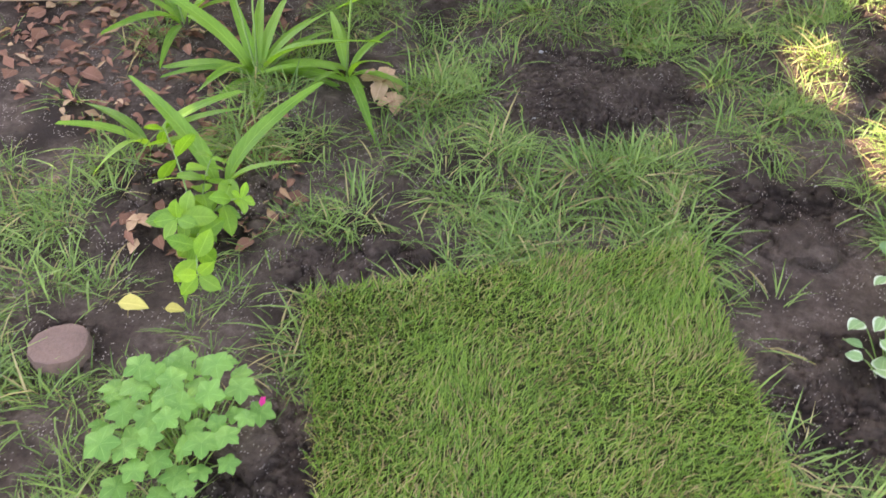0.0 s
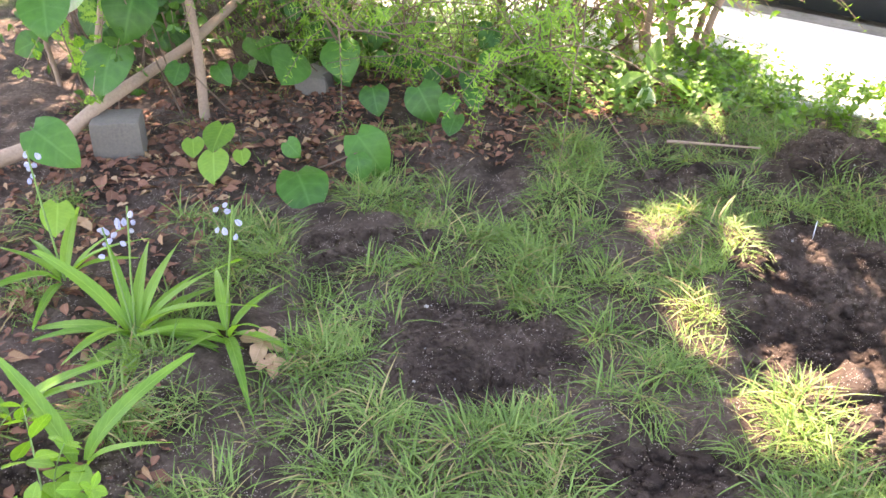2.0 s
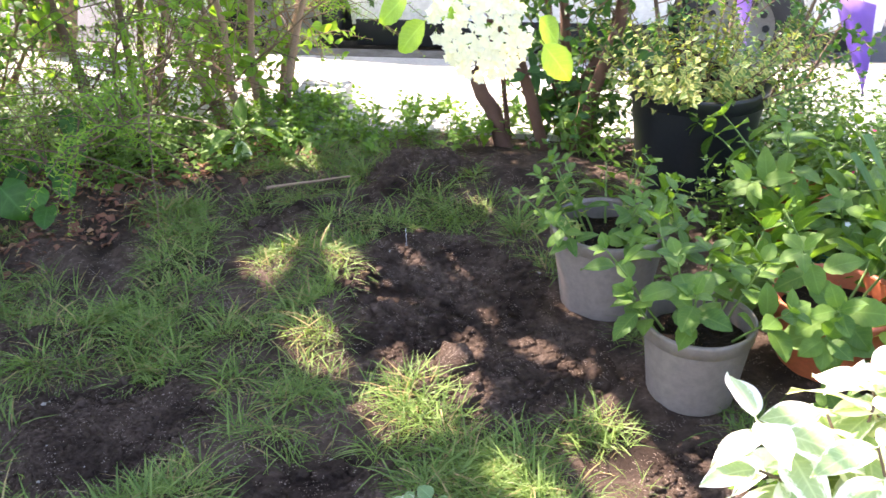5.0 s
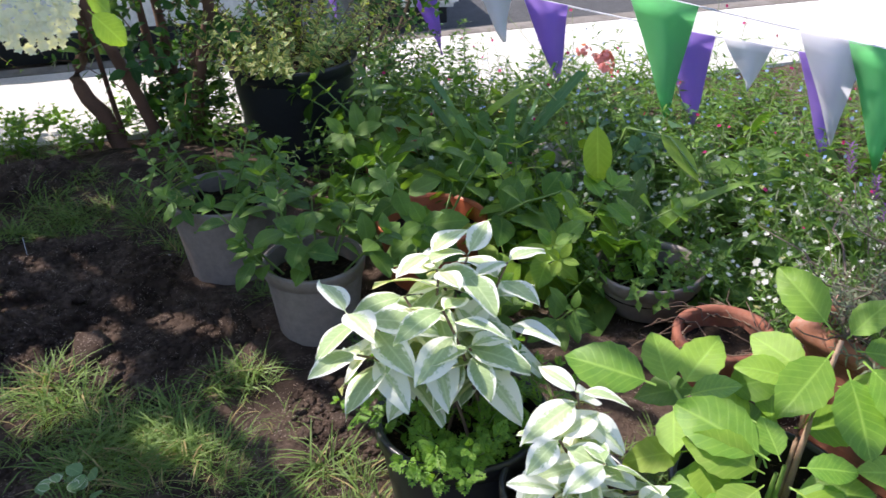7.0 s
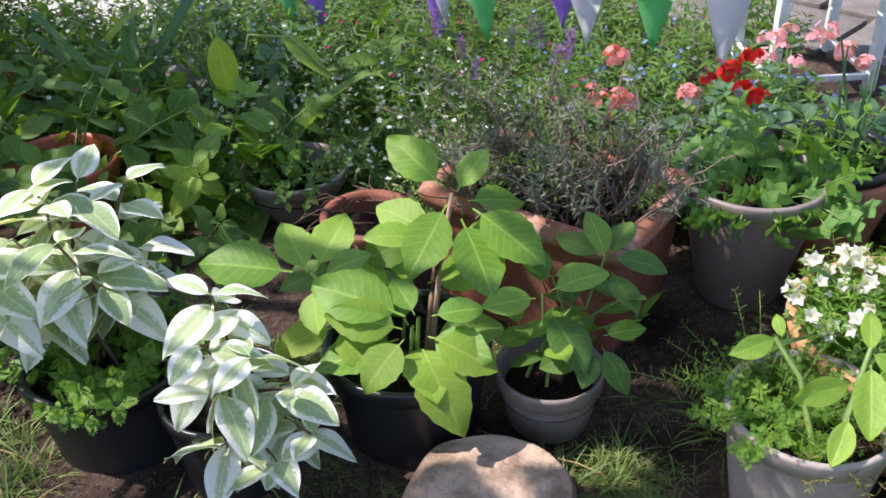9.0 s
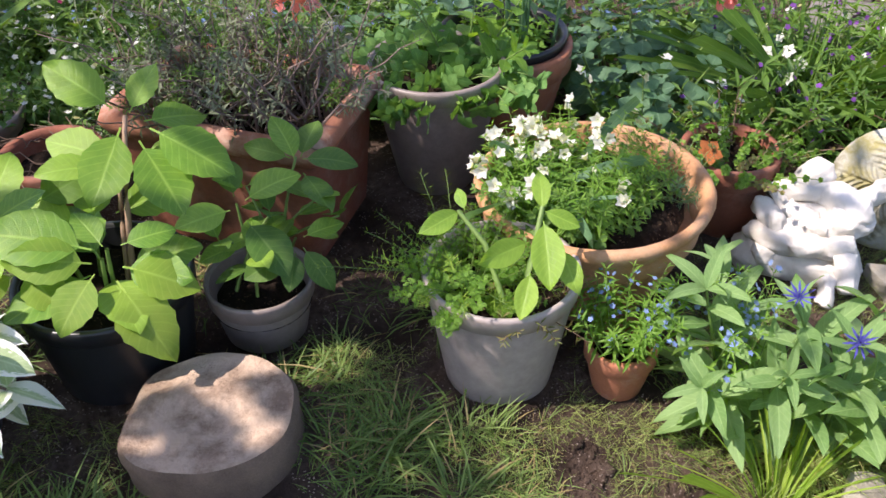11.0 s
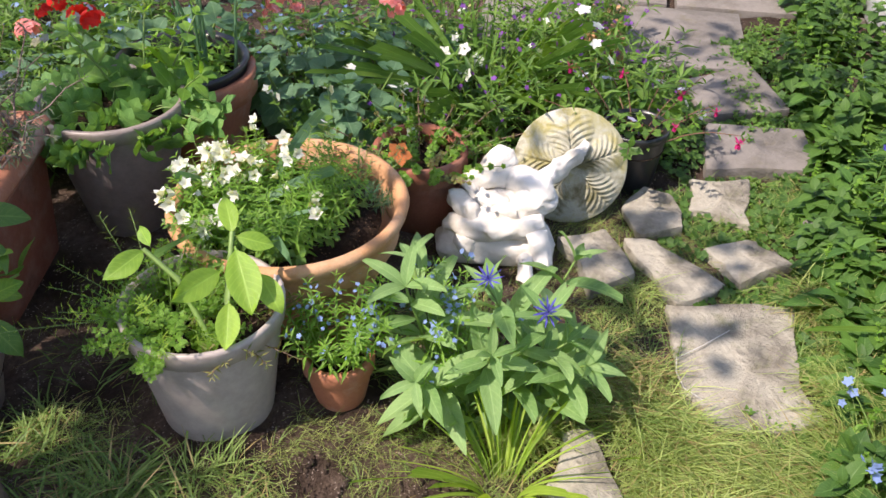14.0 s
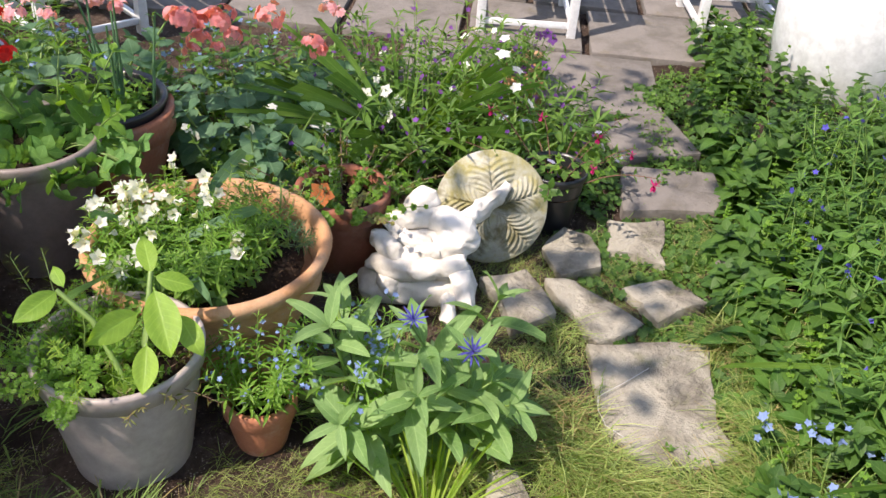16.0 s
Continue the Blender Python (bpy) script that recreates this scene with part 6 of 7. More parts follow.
def grass_here(x, y):
    """How thickly grass grows: 0 to 1."""
    if in_turf(x, y, -0.01) or not clear_of_pots(x, y) or on_stone(x, y):
        return 0.0
    d = 0.20 + 10.0 * hummock(x, y) + 1.0 * noise.noise((x * 3.1, y * 3.1, 7.0)) + 1.1 * noise.noise((x * 9, y * 9, 9.0))
    for a, b_, rx, ry in BARE:
        q = ((x - a) / rx) ** 2 + ((y - b_) / ry) ** 2
        if q < 1.3:
            d -= 1.4 * (1.3 - q)
    if x > 1.95 and y > -1.1 or x > 1.75 and y > 0.5:
        d -= 1.0
    if y > 2.6 and x < 0.6 or y > 3.2 or x < -0.45 and y > 1.55:
        d -= 0.75
    if y < 0.9:
        d -= 0.05
    if y > 0.7:
        d += 0.05
    return max(0.0, min(1.0, d))


def lawn():
    t = thing("lawn_grass", 0, 0, 0, "patchy tufted lawn grass growing through the soil", "grass", kind="stuff")
    tufts, green, dry = [], Batch(), Batch()
    while len(tufts) < 6400:
        x, y = rng.uniform(-1.15, 2.2), rng.uniform(-1.95, 3.5)
        if rng.random() < grass_here(x, y) and not (x < 0.95 and y < 0.55):
            tufts.append((x, y))
    for x, y in tufts:
        sunny = y < -0.5
        n = int(rng.integers(6, 24))
        lean, tall = rng.uniform(0, 6.28), (0.6 if sunny else rng.choice((0.45, 0.6, 0.7, 0.8, 1.1)))
        out = rng.normal(0, 1, (n, 2))
        p = np.array((x, y)) + out * 0.021
        z = np.array([ground_z(*q) for q in p[::6]]).repeat(6)[:n, None] - 0.005
        a = np.arctan2(out[:, 1], out[:, 0]) + rng.normal(0, 0.5, n)
        way = dirs(a + rng.normal(0, 0.6, n), np.clip(78 - 26 * np.hypot(out[:, 0], out[:, 1]) + rng.normal(0, 18, n), 8, 88)) + 0.45 * dirs(lean, 10)
        m = frames(np.hstack([p, z]), way, UP, rng.uniform(0.035, 0.092, n) * tall)
        k = rng.random(n) < (0.16 if sunny else 0.10)
        green.add(BLADE, m[~k][::2]), green.add(BLADE2, m[~k][1::2]), dry.add(BLADE2, m[k])
    part("grass_blades", green, GRASS, t, kind="stuff")
    part("dry_blades", dry, STRAW, t, "straw-coloured dead blades", "stuff")


lawn()


def sunny_lawn():
    t = thing("short_grass", 0, 0, 0, "fine short grass between the stones, coloured pale for full sun", "grass", kind="stuff")
    n = 75000
    p = rng.uniform((1.05, -1.95), (2.15, 0.35), (n, 2))
    ok = np.array([clear_of_pots(x, y) and not on_stone(x, y) and y > bank_edge(x) + 0.03 and not any(((x - a) / rx) ** 2 + ((y - b_) / ry) ** 2 < 1 for a, b_, rx, ry in BARE[6:8])
                   and noise.noise((x * 4.5, y * 4.5, 5.0)) + (0.55 if y < -0.55 else 0.05) + (-0.5 if x > 1.72 and y > -1.1 else 0) > 0.12 * rng.random() for x, y in p])
    p = p[ok]
    z = np.array([ground_z(*q) for q in p])[:, None] - 0.003
    sweep = np.array([2.5 * noise.noise((x * 3, y * 3, 8.0)) for x, y in p]) + rng.normal(0, 1.4, len(p))
    m = frames(np.hstack([p, z]), dirs(sweep + 3.6, rng.uniform(40, 88, len(p))), UP, rng.uniform(0.014, 0.040, len(p)))
    b, c = Batch(), Batch()
    k = rng.random(len(p)) < 0.13
    b.add(FINE, m[~k]), c.add(FINE, m[k])
    part("grass_blades", b, SUNLIT_GRASS, t, kind="stuff")
    part("dry_blades", c, STRAW, t, kind="stuff")


sunny_lawn()


def creeping_cover():
    t = thing("creeping_cover", 0, 0, 0, "tiny-leaved creeping plants between the path stones", "plants", kind="stuff")
    spots = []
    while len(spots) < 1700:
        x, y = rng.uniform(1.55, 2.9), rng.uniform(-2.15, -1.3)
        if not on_stone(x, y) and y < -1.36 - 0.2 * (x - 1.6) and y > bank_edge(x) - 0.1 and noise.noise((x * 7, y * 7, 2.0)) > -0.25:
            spots.append((x, y, ground_z(x, y) + rng.uniform(0.006, 0.022)))
    speckle(t, FLOWER5LOW, NETTLE, spots, 0.0115, "leaf_rosettes", 0.35)


creeping_cover()


def swept_grass():
    t = thing("swept_grass", 0, 0, 0, "long soft grass lying over in sweeps round the slab", "grass", kind="stuff")
    b, c, count = Batch(), Batch(), 0
    while count < 260:
        x, y = rng.uniform(1.12, 1.9), rng.uniform(-1.85, -0.98)
        if any(on_stone(x + dx, y + dy) for dx in (-0.035, 0, 0.035) for dy in (-0.035, 0, 0.035)) or not clear_of_pots(x, y) or y < bank_edge(x) - 0.1 or (x > 1.62 and y > -1.32):
            continue
        count += 1
        n = int(rng.integers(60, 120))
        lean = 2.6 + 3.0 * noise.noise((x * 2.2, y * 2.2, 3.0)) + rng.normal(0, 0.25)
        p = np.array((x, y)) + rng.normal(0, 0.018, (n, 2))
        m = frames(np.hstack([p, np.full((n, 1), ground_z(x, y) - 0.003)]), dirs(lean + rng.normal(0, 1.0, n), rng.uniform(35, 88, n)), UP, rng.uniform(0.025, 0.095, n))
        dry = rng.random(n) < 0.10 + 0.5 * max(0.0, noise.noise((x * 4, y * 4, 6.0)))
        b.add(FINE, m[~dry]), c.add(FINE, m[dry])
    part("grass_blades", b, SUNLIT_GRASS, t, kind="stuff")
    part("dry_blades", c, STRAW, t, "straw-coloured blades", "stuff")


swept_grass()


def crumbs(name, n, places, size, material, label, flat=0.7):
    """Loose lumps scattered over patches of ground."""
    t = thing(name, 0, 0, 0, label, name.replace("_", " "), kind="stuff")
    bm = bmesh.new()
    bmesh.ops.create_cube(bm, size=1)
    bmesh.ops.subdivide_edges(bm, edges=bm.edges[:], cuts=1 if n > 2500 else 2, use_grid_fill=True)
    for v in bm.verts:
        v.co = v.co.normalized() * (0.5 + 0.34 * noise.noise(v.co * 3.4 + Vector((size * 900, 0, 0))))
    tv = np.array([v.co for v in bm.verts])
    tf = np.array([[v.index for v in q.verts] for q in bm.faces])
    bm.free()
    b = Batch()
    w = np.array([rx * ry for _, _, rx, ry in places])
    for i in rng.choice(len(places), n, p=w / w.sum()):
        a, b_, rx, ry = places[i]
        q, r = rng.uniform(0, 6.28), math.sqrt(rng.random())
        x, y = a + rx * r * math.cos(q), b_ + ry * r * math.sin(q)
        if in_turf(x, y) or not clear_of_pots(x, y):
            continue
        s = size * rng.lognormal(0, 0.5)
        m = frames((x, y, ground_z(x, y) + s * 0.12), (rng.normal(), rng.normal(), 0.2 * rng.normal()), UP, s)
        m[:, :3, 2] *= flat
        b.add((tv, tf, np.full((len(tv), 2), 0.5)), m)
    part("lumps", b, material, t, kind="stuff")


def mulch(name, n, places, size, label):
    """Dead leaves, chips and short sticks lying on the ground."""
    t = thing(name, 0, 0, 0, label, "leaf litter", kind="stuff")
    b, c = Batch(), Batch()
    w = np.array([rx * ry for _, _, rx, ry in places])
    shapes = (OVALS, LANCES, leaf(0.7, 4, 0.5, 0.25, 0.4, wave=0.08, stalk=0.0), leaf(0.3, 2, 0.5, 0.3, 0.1, stalk=0.0))
    for i in rng.choice(len(places), n, p=w / w.sum()):
        x0, y0, rx, ry = places[i]
        q, r = rng.uniform(0, 6.28), math.sqrt(rng.random())
        x, y = x0 + rx * r * math.cos(q), y0 + ry * r * math.sin(q)
        m = frames((x, y, ground_z(x, y) + 0.008), (rng.normal(), rng.normal(), 0.15 * rng.normal()), UP + rng.normal(0, 0.3, 3), size * rng.lognormal(0, 0.35))
        (b if rng.random() < 0.85 else c).add(shapes[int(rng.integers(4))], m)
    part("bark_chips", b, leaf_mat("bark_chip", (0.10, 0.042, 0.025), (0.26, 0.115, 0.07), rough=0.9, glow=0.1), t, kind="stuff")
    part("dead_leaves", c, BROWN_LEAF, t, kind="stuff")


PEBBLE = plain("pale_pebble", (0.36, 0.31, 0.27), 0.85, vary=0.35, bump=0.3)
crumbs("soil_clods", 15000, BARE, 0.0085, SOIL, "crumbled clods of dark earth")
crumbs("soil_clods", 2300, BARE[1:3], 0.017, SOIL, "larger clods of dug earth in the bare bed")
crumbs("soil_clods", 600, BARE[3:6] + BARE[8:13], 0.02, SOIL, "rounded lumps of brown earth in the lawn", 0.6)
crumbs("pebbles", 330, BARE[:4], 0.004, PEBBLE, "small pale pebbles and grit on the soil")
mulch("bark_mulch", 4200, ((-0.75, 2.35, 0.4, 0.7), (-0.45, 3.0, 0.6, 0.5), (0.2, 3.15, 0.6, 0.35), (-0.45, 1.5, 0.2, 0.25), (0.95, 3.3, 0.4, 0.2)), 0.028, "reddish-brown bark chips and dead leaves under the shrubs")


def bluebell(x, y, n, stalks, size, label):
    t = thing("bluebell_plant", x, y, ground_z(x, y), label, "flower", "bluebells")
    a = np.arange(n) * 2.4 + rng.normal(0, 0.3, n)
    leaf_objects(t, STRAPS, [frames((0.012 * math.cos(q), 0.012 * math.sin(q), 0), dirs(q, rng.uniform(28, 72)), UP, size * rng.uniform(0.75, 1.15))[0] for q in a])
    for lx, ly, ln in stalks:
        s = bent((0, 0, 0), (lx, ly, 1), ln, 0.03)
        b = Batch()
        b.tube(s, 0.003, 0.002, 6)
        part("stalk", b, STEM, t)
        blooms(t, BELL, LILAC_P, [sample(s, u)[0] + rng.normal(0, 0.012, 3) for u in np.linspace(0.78, 1, 7)], 0.016, "bell", (0, -0.2, -1), 0.5)


bluebell(-0.44, 1.90, 20, ((0.05, 0.15, 0.34), (-0.15, 0.1, 0.30)), 0.23, "pale blue bluebells with glossy strap leaves in soil")
bluebell(-0.22, 1.885, 8, ((0.12, 0.02, 0.36),), 0.17, "single bluebell stalk with a few strap leaves")
bluebell(-0.66, 2.08, 8, ((-0.1, 0.1, 0.36),), 0.2, "pale bluebell among bark mulch")
bluebell(-0.62, 1.62, 6, (), 0.2, "strap leaves of a flowerless bluebell")
bluebell(-0.42, 1.45, 4, (), 0.2, "spreading bluebell leaves at the grass edge")


def rose_seedling():
    t = thing("rose_seedling", -0.44, 1.34, ground_z(-0.44, 1.34), "young rose shoot with bright light-green leaflets", "plant")
    ros = variants("leaf", FRESH, 3, width=0.58, n=7, widest=0.5, curl=0.12, stalk=0.06)
    for way, ln in (((0.25, -0.85, 0.75), 0.27), ((0.5, -0.15, 0.9), 0.22), ((-0.45, 0.85, 0.8), 0.30), ((0.15, 0.25, 1.0), 0.22), ((0.0, -0.4, 0.8), 0.2)):
        s = bent((0, 0, 0), way, ln, 0.35)
        b = Batch()
        b.tube(s, 0.0025, 0.0012, 5)
        part("stem", b, STEM, t)
        leaf_objects(t, ros, leaf_pairs(s, 4, 0.4, 0.062, 5, droop=0.05, grow=0.05))


rose_seedling()


def cranesbill():
    t = thing("wild_cranesbill", -0.33, 0.82, 0.0, "wild cranesbill clump with soft round lobed leaves", "plant")
    me = one_mesh("leaf", LOBED, leaf_mat("soft_cranesbill_leaf", (0.09, 0.235, 0.04), (0.17, 0.35, 0.07), rough=0.6, glow=0.35))
    for i in range(46):
        a, r = i * 2.4, 0.128 * math.sqrt((i + 0.5) / 46)
        p = np.array((r * math.cos(a), r * math.sin(a), 0.10 + 0.05 * rng.random() - 1.6 * r * r))
        b = Batch()
        b.tube([(p[0] * 0.3, p[1] * 0.3, 0), p * np.array((0.7, 0.7, 0.6)), p], 0.0015, 0.001, 4)
        part("stalk", b, STEM, t)
        leaf_objects(t, [me], [frames(p, dirs(rng.uniform(0, 6.28), 5), UP + rng.normal(0, 0.25, 3), 0.042 * rng.uniform(0.7, 1.25))[0]])
    blooms(t, FLOWER5, MAGENTA_P, [(0.13, 0.02, 0.13)], 0.009)


cranesbill()


def pale_weed(x, y, n, r):
    t = thing("pale_weed", x, y, ground_z(x, y), "low weed with pale white-edged leaves in the soil", "plant", "pale weeds")
    mesh = variants("leaf", PALE_LEAF, 3, width=0.7, n=5, widest=0.45, curl=0.2, stalk=0.15)
    for i in range(n):
        a, q = i * 2.4, r * math.sqrt((i + 0.5) / n)
        p = np.array((q * math.cos(a), q * math.sin(a), 0.03 + 0.05 * rng.random()))
        b = Batch()
        b.tube([(p[0] * 0.5, p[1] * 0.5, -0.01), p * np.array((0.8, 0.8, 0.6)), p], 0.0014, 0.001, 4)
        part("stalk", b, STEM, t)
        leaf_objects(t, mesh, [frames(p, dirs(rng.uniform(0, 6.28), rng.uniform(0, 25)), UP + rng.normal(0, 0.25, 3), 0.036 * rng.uniform(0.7, 1.3))[0]])


pale_weed(0.84, 1.05, 26, 0.10)
pale_weed(0.90, 1.27, 16, 0.06)


def ivy():
    t = thing("ivy", 0, 0, 0, "glossy large-leaved ivy creeping under the shrubs", "ivy")
    spots = ((0.06, 2.73, 0.10, 0.155), (0.035, 2.66, 0.07, 0.09), (-0.12, 2.55, 0.06, 0.15), (-0.18, 2.75, 0.08, 0.07), (0.056, 3.05, 0.12, 0.095), (0.224, 3.05, 0.12, 0.13), (0.305, 3.03, 0.10, 0.07), (0.317, 2.92, 0.08, 0.08),
             (0.376, 3.19, 0.12, 0.07), (0.394, 3.07, 0.10, 0.08), (0.455, 3.38, 0.12, 0.1), (0.18, 3.42, 0.12, 0.115), (-0.083, 3.34, 0.14, 0.14), (-0.248, 3.23, 0.14, 0.15), (-0.35, 3.32, 0.16, 0.14), (-0.484, 3.2, 0.14, 0.08),
             (-0.567, 2.96, 0.2, 0.08), (-0.747, 2.84, 0.30, 0.165), (-0.66, 2.87, 0.45, 0.155), (-0.756, 2.76, 0.55, 0.20), (-0.607, 3.0, 0.5, 0.13), (-0.812, 2.49, 0.2, 0.15), (-0.83, 2.68, 0.5, 0.15))
    high = tuple((rng.uniform(-1.25, -0.55), rng.uniform(2.95, 3.6), rng.uniform(0.15, 0.75), rng.uniform(0.08, 0.14)) for _ in range(26))
    low = tuple((rng.uniform(-0.5, 0.5), rng.uniform(3.3, 3.7), rng.uniform(0.06, 0.2), rng.uniform(0.06, 0.10)) for _ in range(16))
    vine = Batch()
    for x, y, h, s in spots + high + low:
        way = np.array((rng.normal(0.05, 0.45), -0.75, rng.normal(-0.45, 0.2)))
        way /= np.linalg.norm(way)
        p = np.array((x, y, h + ground_z(x, y))) - way * s * 0.5
        leaf_objects(t, IVYLEAF, [frames(p, way, (0.35 * rng.normal(), -0.7, 0.8), s)[0]])
        foot = np.array((x + rng.normal(0, 0.06), p[1] + 0.05 + 0.4 * h, ground_z(x, y)))
        vine.tube(bent(foot, p - foot, float(np.linalg.norm(p - foot)), 0.0), 0.003, 0.002, 5)
    leaf_objects(t, IVYLIGHT, [frames((x, y + 0.05, z), (0.2 * rng.normal(), -1, -0.4), (0.2 * rng.normal(), -0.5, 1), s)[0] for x, y, z, s in ((-0.404, 2.80, 0.10, 0.115), (-0.40, 2.61, 0.10, 0.11), (-0.48, 2.69, 0.10, 0.075), (-0.734, 2.25, 0.12, 0.10), (-0.33, 2.66, 0.08, 0.06))])
    part("vine_cluster", vine, TWIG, t, kind="stuff")


ivy()


def branches():
    t = thing("fallen_branch", 0, 0, 0, "smooth grey-pink branch lying over a stone block", "branch")
    b = Batch()
    b.tube([(-1.35, 2.45, 0.05), (-1.08, 2.62, 0.05), (-0.876, 2.74, 0.09), (-0.80, 2.83, 0.145), (-0.71, 3.02, 0.17), (-0.60, 3.25, 0.20), (-0.48, 3.68, 0.25), (-0.4, 4.0, 0.32)], 0.028, 0.014, 10)
    part("limb", b, PINKTWIG, t)
    blk = thing("stone_block", -0.73, 2.81, 0.0, "grey concrete block half buried in leaf litter", "stone", turn=8)
    part("block", block([(-0.075, -0.05), (0.075, -0.05), (0.075, 0.06), (-0.075, 0.06)], -0.03, 0.13, 0.008, 0.006, 2.0, 3), BLOCKGREY, blk)
    pl = thing("wooden_plank", -1.02, 2.22, 0.0, "weathered wooden board end in the mulch", "plank", turn=4)
    part("board", block([(-0.2, -0.02), (0.12, -0.02), (0.12, 0.02), (-0.2, 0.02)], 0.0, 0.11, 0.005, 0.004, 1.0, 3), PLANK, pl)
    st = thing("rock", -0.19, 3.36, 0.0, "rounded brown rock at the lawn edge", "stone")
    part("rock", block([(-0.07, -0.05), (0.06, -0.06), (0.08, 0.04), (-0.03, 0.07)], -0.03, 0.08, 0.02, 0.02, 6.0, 3), BLOCKGREY, st)
    cl = thing("earth_clod", -0.595, 1.008, ground_z(-0.595, 1.008) + 0.012, "round flattened lump of reddish-brown earth", "clod")
    part("clod", block([(0.05 * math.cos(i * 0.524), 0.05 * math.sin(i * 0.524)) for i in range(12)], -0.03, 0.022, 0.012, 0.01, 2.0, 2), CLOD, cl)
    bo = thing("rock", 2.78, 1.45, 0.0, "rounded pale boulder among the bed plants", "stone")
    part("rock", block([(-0.12, -0.09), (0.1, -0.1), (0.13, 0.06), (-0.05, 0.11)], -0.03, 0.15, 0.04, 0.03, 9.0, 3), STONE, bo)
    ks = thing("kerb_stone", 1.53, 3.86, -0.10, "loose square stone block at the pavement edge", "stone", turn=-31)
    part("block", block([(-0.11, -0.09), (0.11, -0.09), (0.11, 0.09), (-0.11, 0.09)], 0.0, 0.15, 0.008, 0.004, 3.0, 3), CONCRETE, ks)
    for x, y, s in ((-0.13, 1.85, 0.09), (-0.10, 1.78, 0.06), (-0.55, 1.32, 0.05), (-0.72, 2.36, 0.08)):
        ob = new("fallen_leaf", one_mesh("fallen_leaf", merged((leaf(0.75, 5, 0.55, 0.25, 0.35, wave=0.08, stalk=0.0, point=0.6), around(4, 10, 0.6, 0.4))), BROWN_LEAF))
        ob.matrix_basis = Matrix(frames((x, y, ground_z(x, y) + 0.025), (rng.normal(), rng.normal(), 0.1), (0.2, -0.2, 1), s)[0].tolist())
        tagged(ob, "crumpled pinkish-brown dead leaf on the grass", "leaf", "fallen leaves")
    for x, y, s in ((-0.528, 1.106, 0.055), (-0.443, 1.103, 0.035)):
        ob = new("fallen_leaf", one_mesh("fallen_leaf", leaf(0.6, 5, 0.5, 0.2, 0.3, wave=0.05), YELLOWED))
        ob.matrix_basis = Matrix(frames((x, y, ground_z(x, y) + 0.03), (1, 0.2 * rng.normal(), 0.1), (0.1, -0.2, 1), s)[0].tolist())
        tagged(ob, "yellowed dead leaf lying on the grass", "leaf", "fallen leaves")
    tg = thing("plant_tag", 1.31, 2.34, 0.03, "small white plastic plant tag stuck in soil", "plant tag", turn=70)
    part("tag", block([(-0.006, -0.0006), (0.006, -0.0006), (0.006, 0.0006), (-0.006, 0.0006)], -0.03, 0.06, 0.0003), WHITE_PAINT, tg)
    tw = thing("twig", 0, 0, 0, "thin pale stalk lying across the sandstone slab", "twig")
    b = Batch()
    b.tube([(1.662, -1.466, 0.022), (1.633, -1.396, 0.022), (1.610, -1.332, 0.022), (1.577, -1.317, 0.022), (1.535, -1.314, 0.022), (1.500, -1.335, 0.022)], 0.0011, 0.0008, 5)
    part("stick", b, CONCRETE, tw)
    tw = thing("twig", 1.15, 2.92, 0.0, "pale dry twig lying on the soil", "twig")
    b = Batch()
    b.tube(bent((-0.12, 0.02, 0.035), (1, -0.15, 0.05), 0.3, 0.02), 0.006, 0.003, 6)
    part("stick", b, PINKTWIG, tw)


branches()


# ---- shrubs towards the street, and unseen trees added for shade ----
# spots to be sunlit: leaves in line with the sun are left out
SUN_FLECKS = ((1.01, 1.60, 0.06), (0.96, 1.64, 0.03), (0.90, 1.975, 0.05), (1.135, 2.18, 0.045), (1.11, 2.26, 0.03), (1.405, 2.20, 0.04), (0.90, 2.425, 0.05), (1.14, 1.63, 0.045), (1.22, 1.80, 0.035),
              (1.075, 1.80, 0.03), (1.29, 1.87, 0.03), (1.10, 1.89, 0.03), (1.44, 1.71, 0.045), (1.525, 1.60, 0.04), (1.52, 1.90, 0.03), (1.42, 1.27, 0.05), (1.48, 1.23, 0.05), (1.61, 2.51, 0.03))
SUN_FLECKS = tuple((x, y, r + 0.012) for x, y, r in SUN_FLECKS)
SUN_FLECKS += tuple((rng.uniform(0.95, 1.7), rng.uniform(1.3, 2.6), rng.uniform(0.008, 0.020)) for _ in range(16))
SUN_FLECKS += tuple((rng.uniform(1.12, 1.62), rng.uniform(0.62, 1.4), rng.uniform(0.015, 0.04)) for _ in range(16))
SUN_FLECKS += ((1.46, 0.21, 0.10), (1.73, -0.03, 0.17), (1.50, 0.50, 0.17), (1.60, 0.42, 0.12)) + tuple((rng.uniform(1.38, 1.62), rng.uniform(-0.24, 0.06), rng.uniform(0.006, 0.02)) for _ in range(8))
SUN_FLECKS += tuple((rng.uniform(0.8, 1.6), rng.uniform(3.1, 3.7), rng.uniform(0.03, 0.10)) for _ in range(14))


def open_to_sun(p):
    """Which of the points p stand clear of the gaps by which the sun reaches the lawn."""
    s = np.array(SUN)
    ok = np.ones(len(p), bool)
    for x, y, r in SUN_FLECKS:
        d = p - np.array((x, y, 0.03))
        off = d - (d @ s)[:, None] * s
        ok &= np.linalg.norm(off, axis=1) > r + 0.036
    return ok


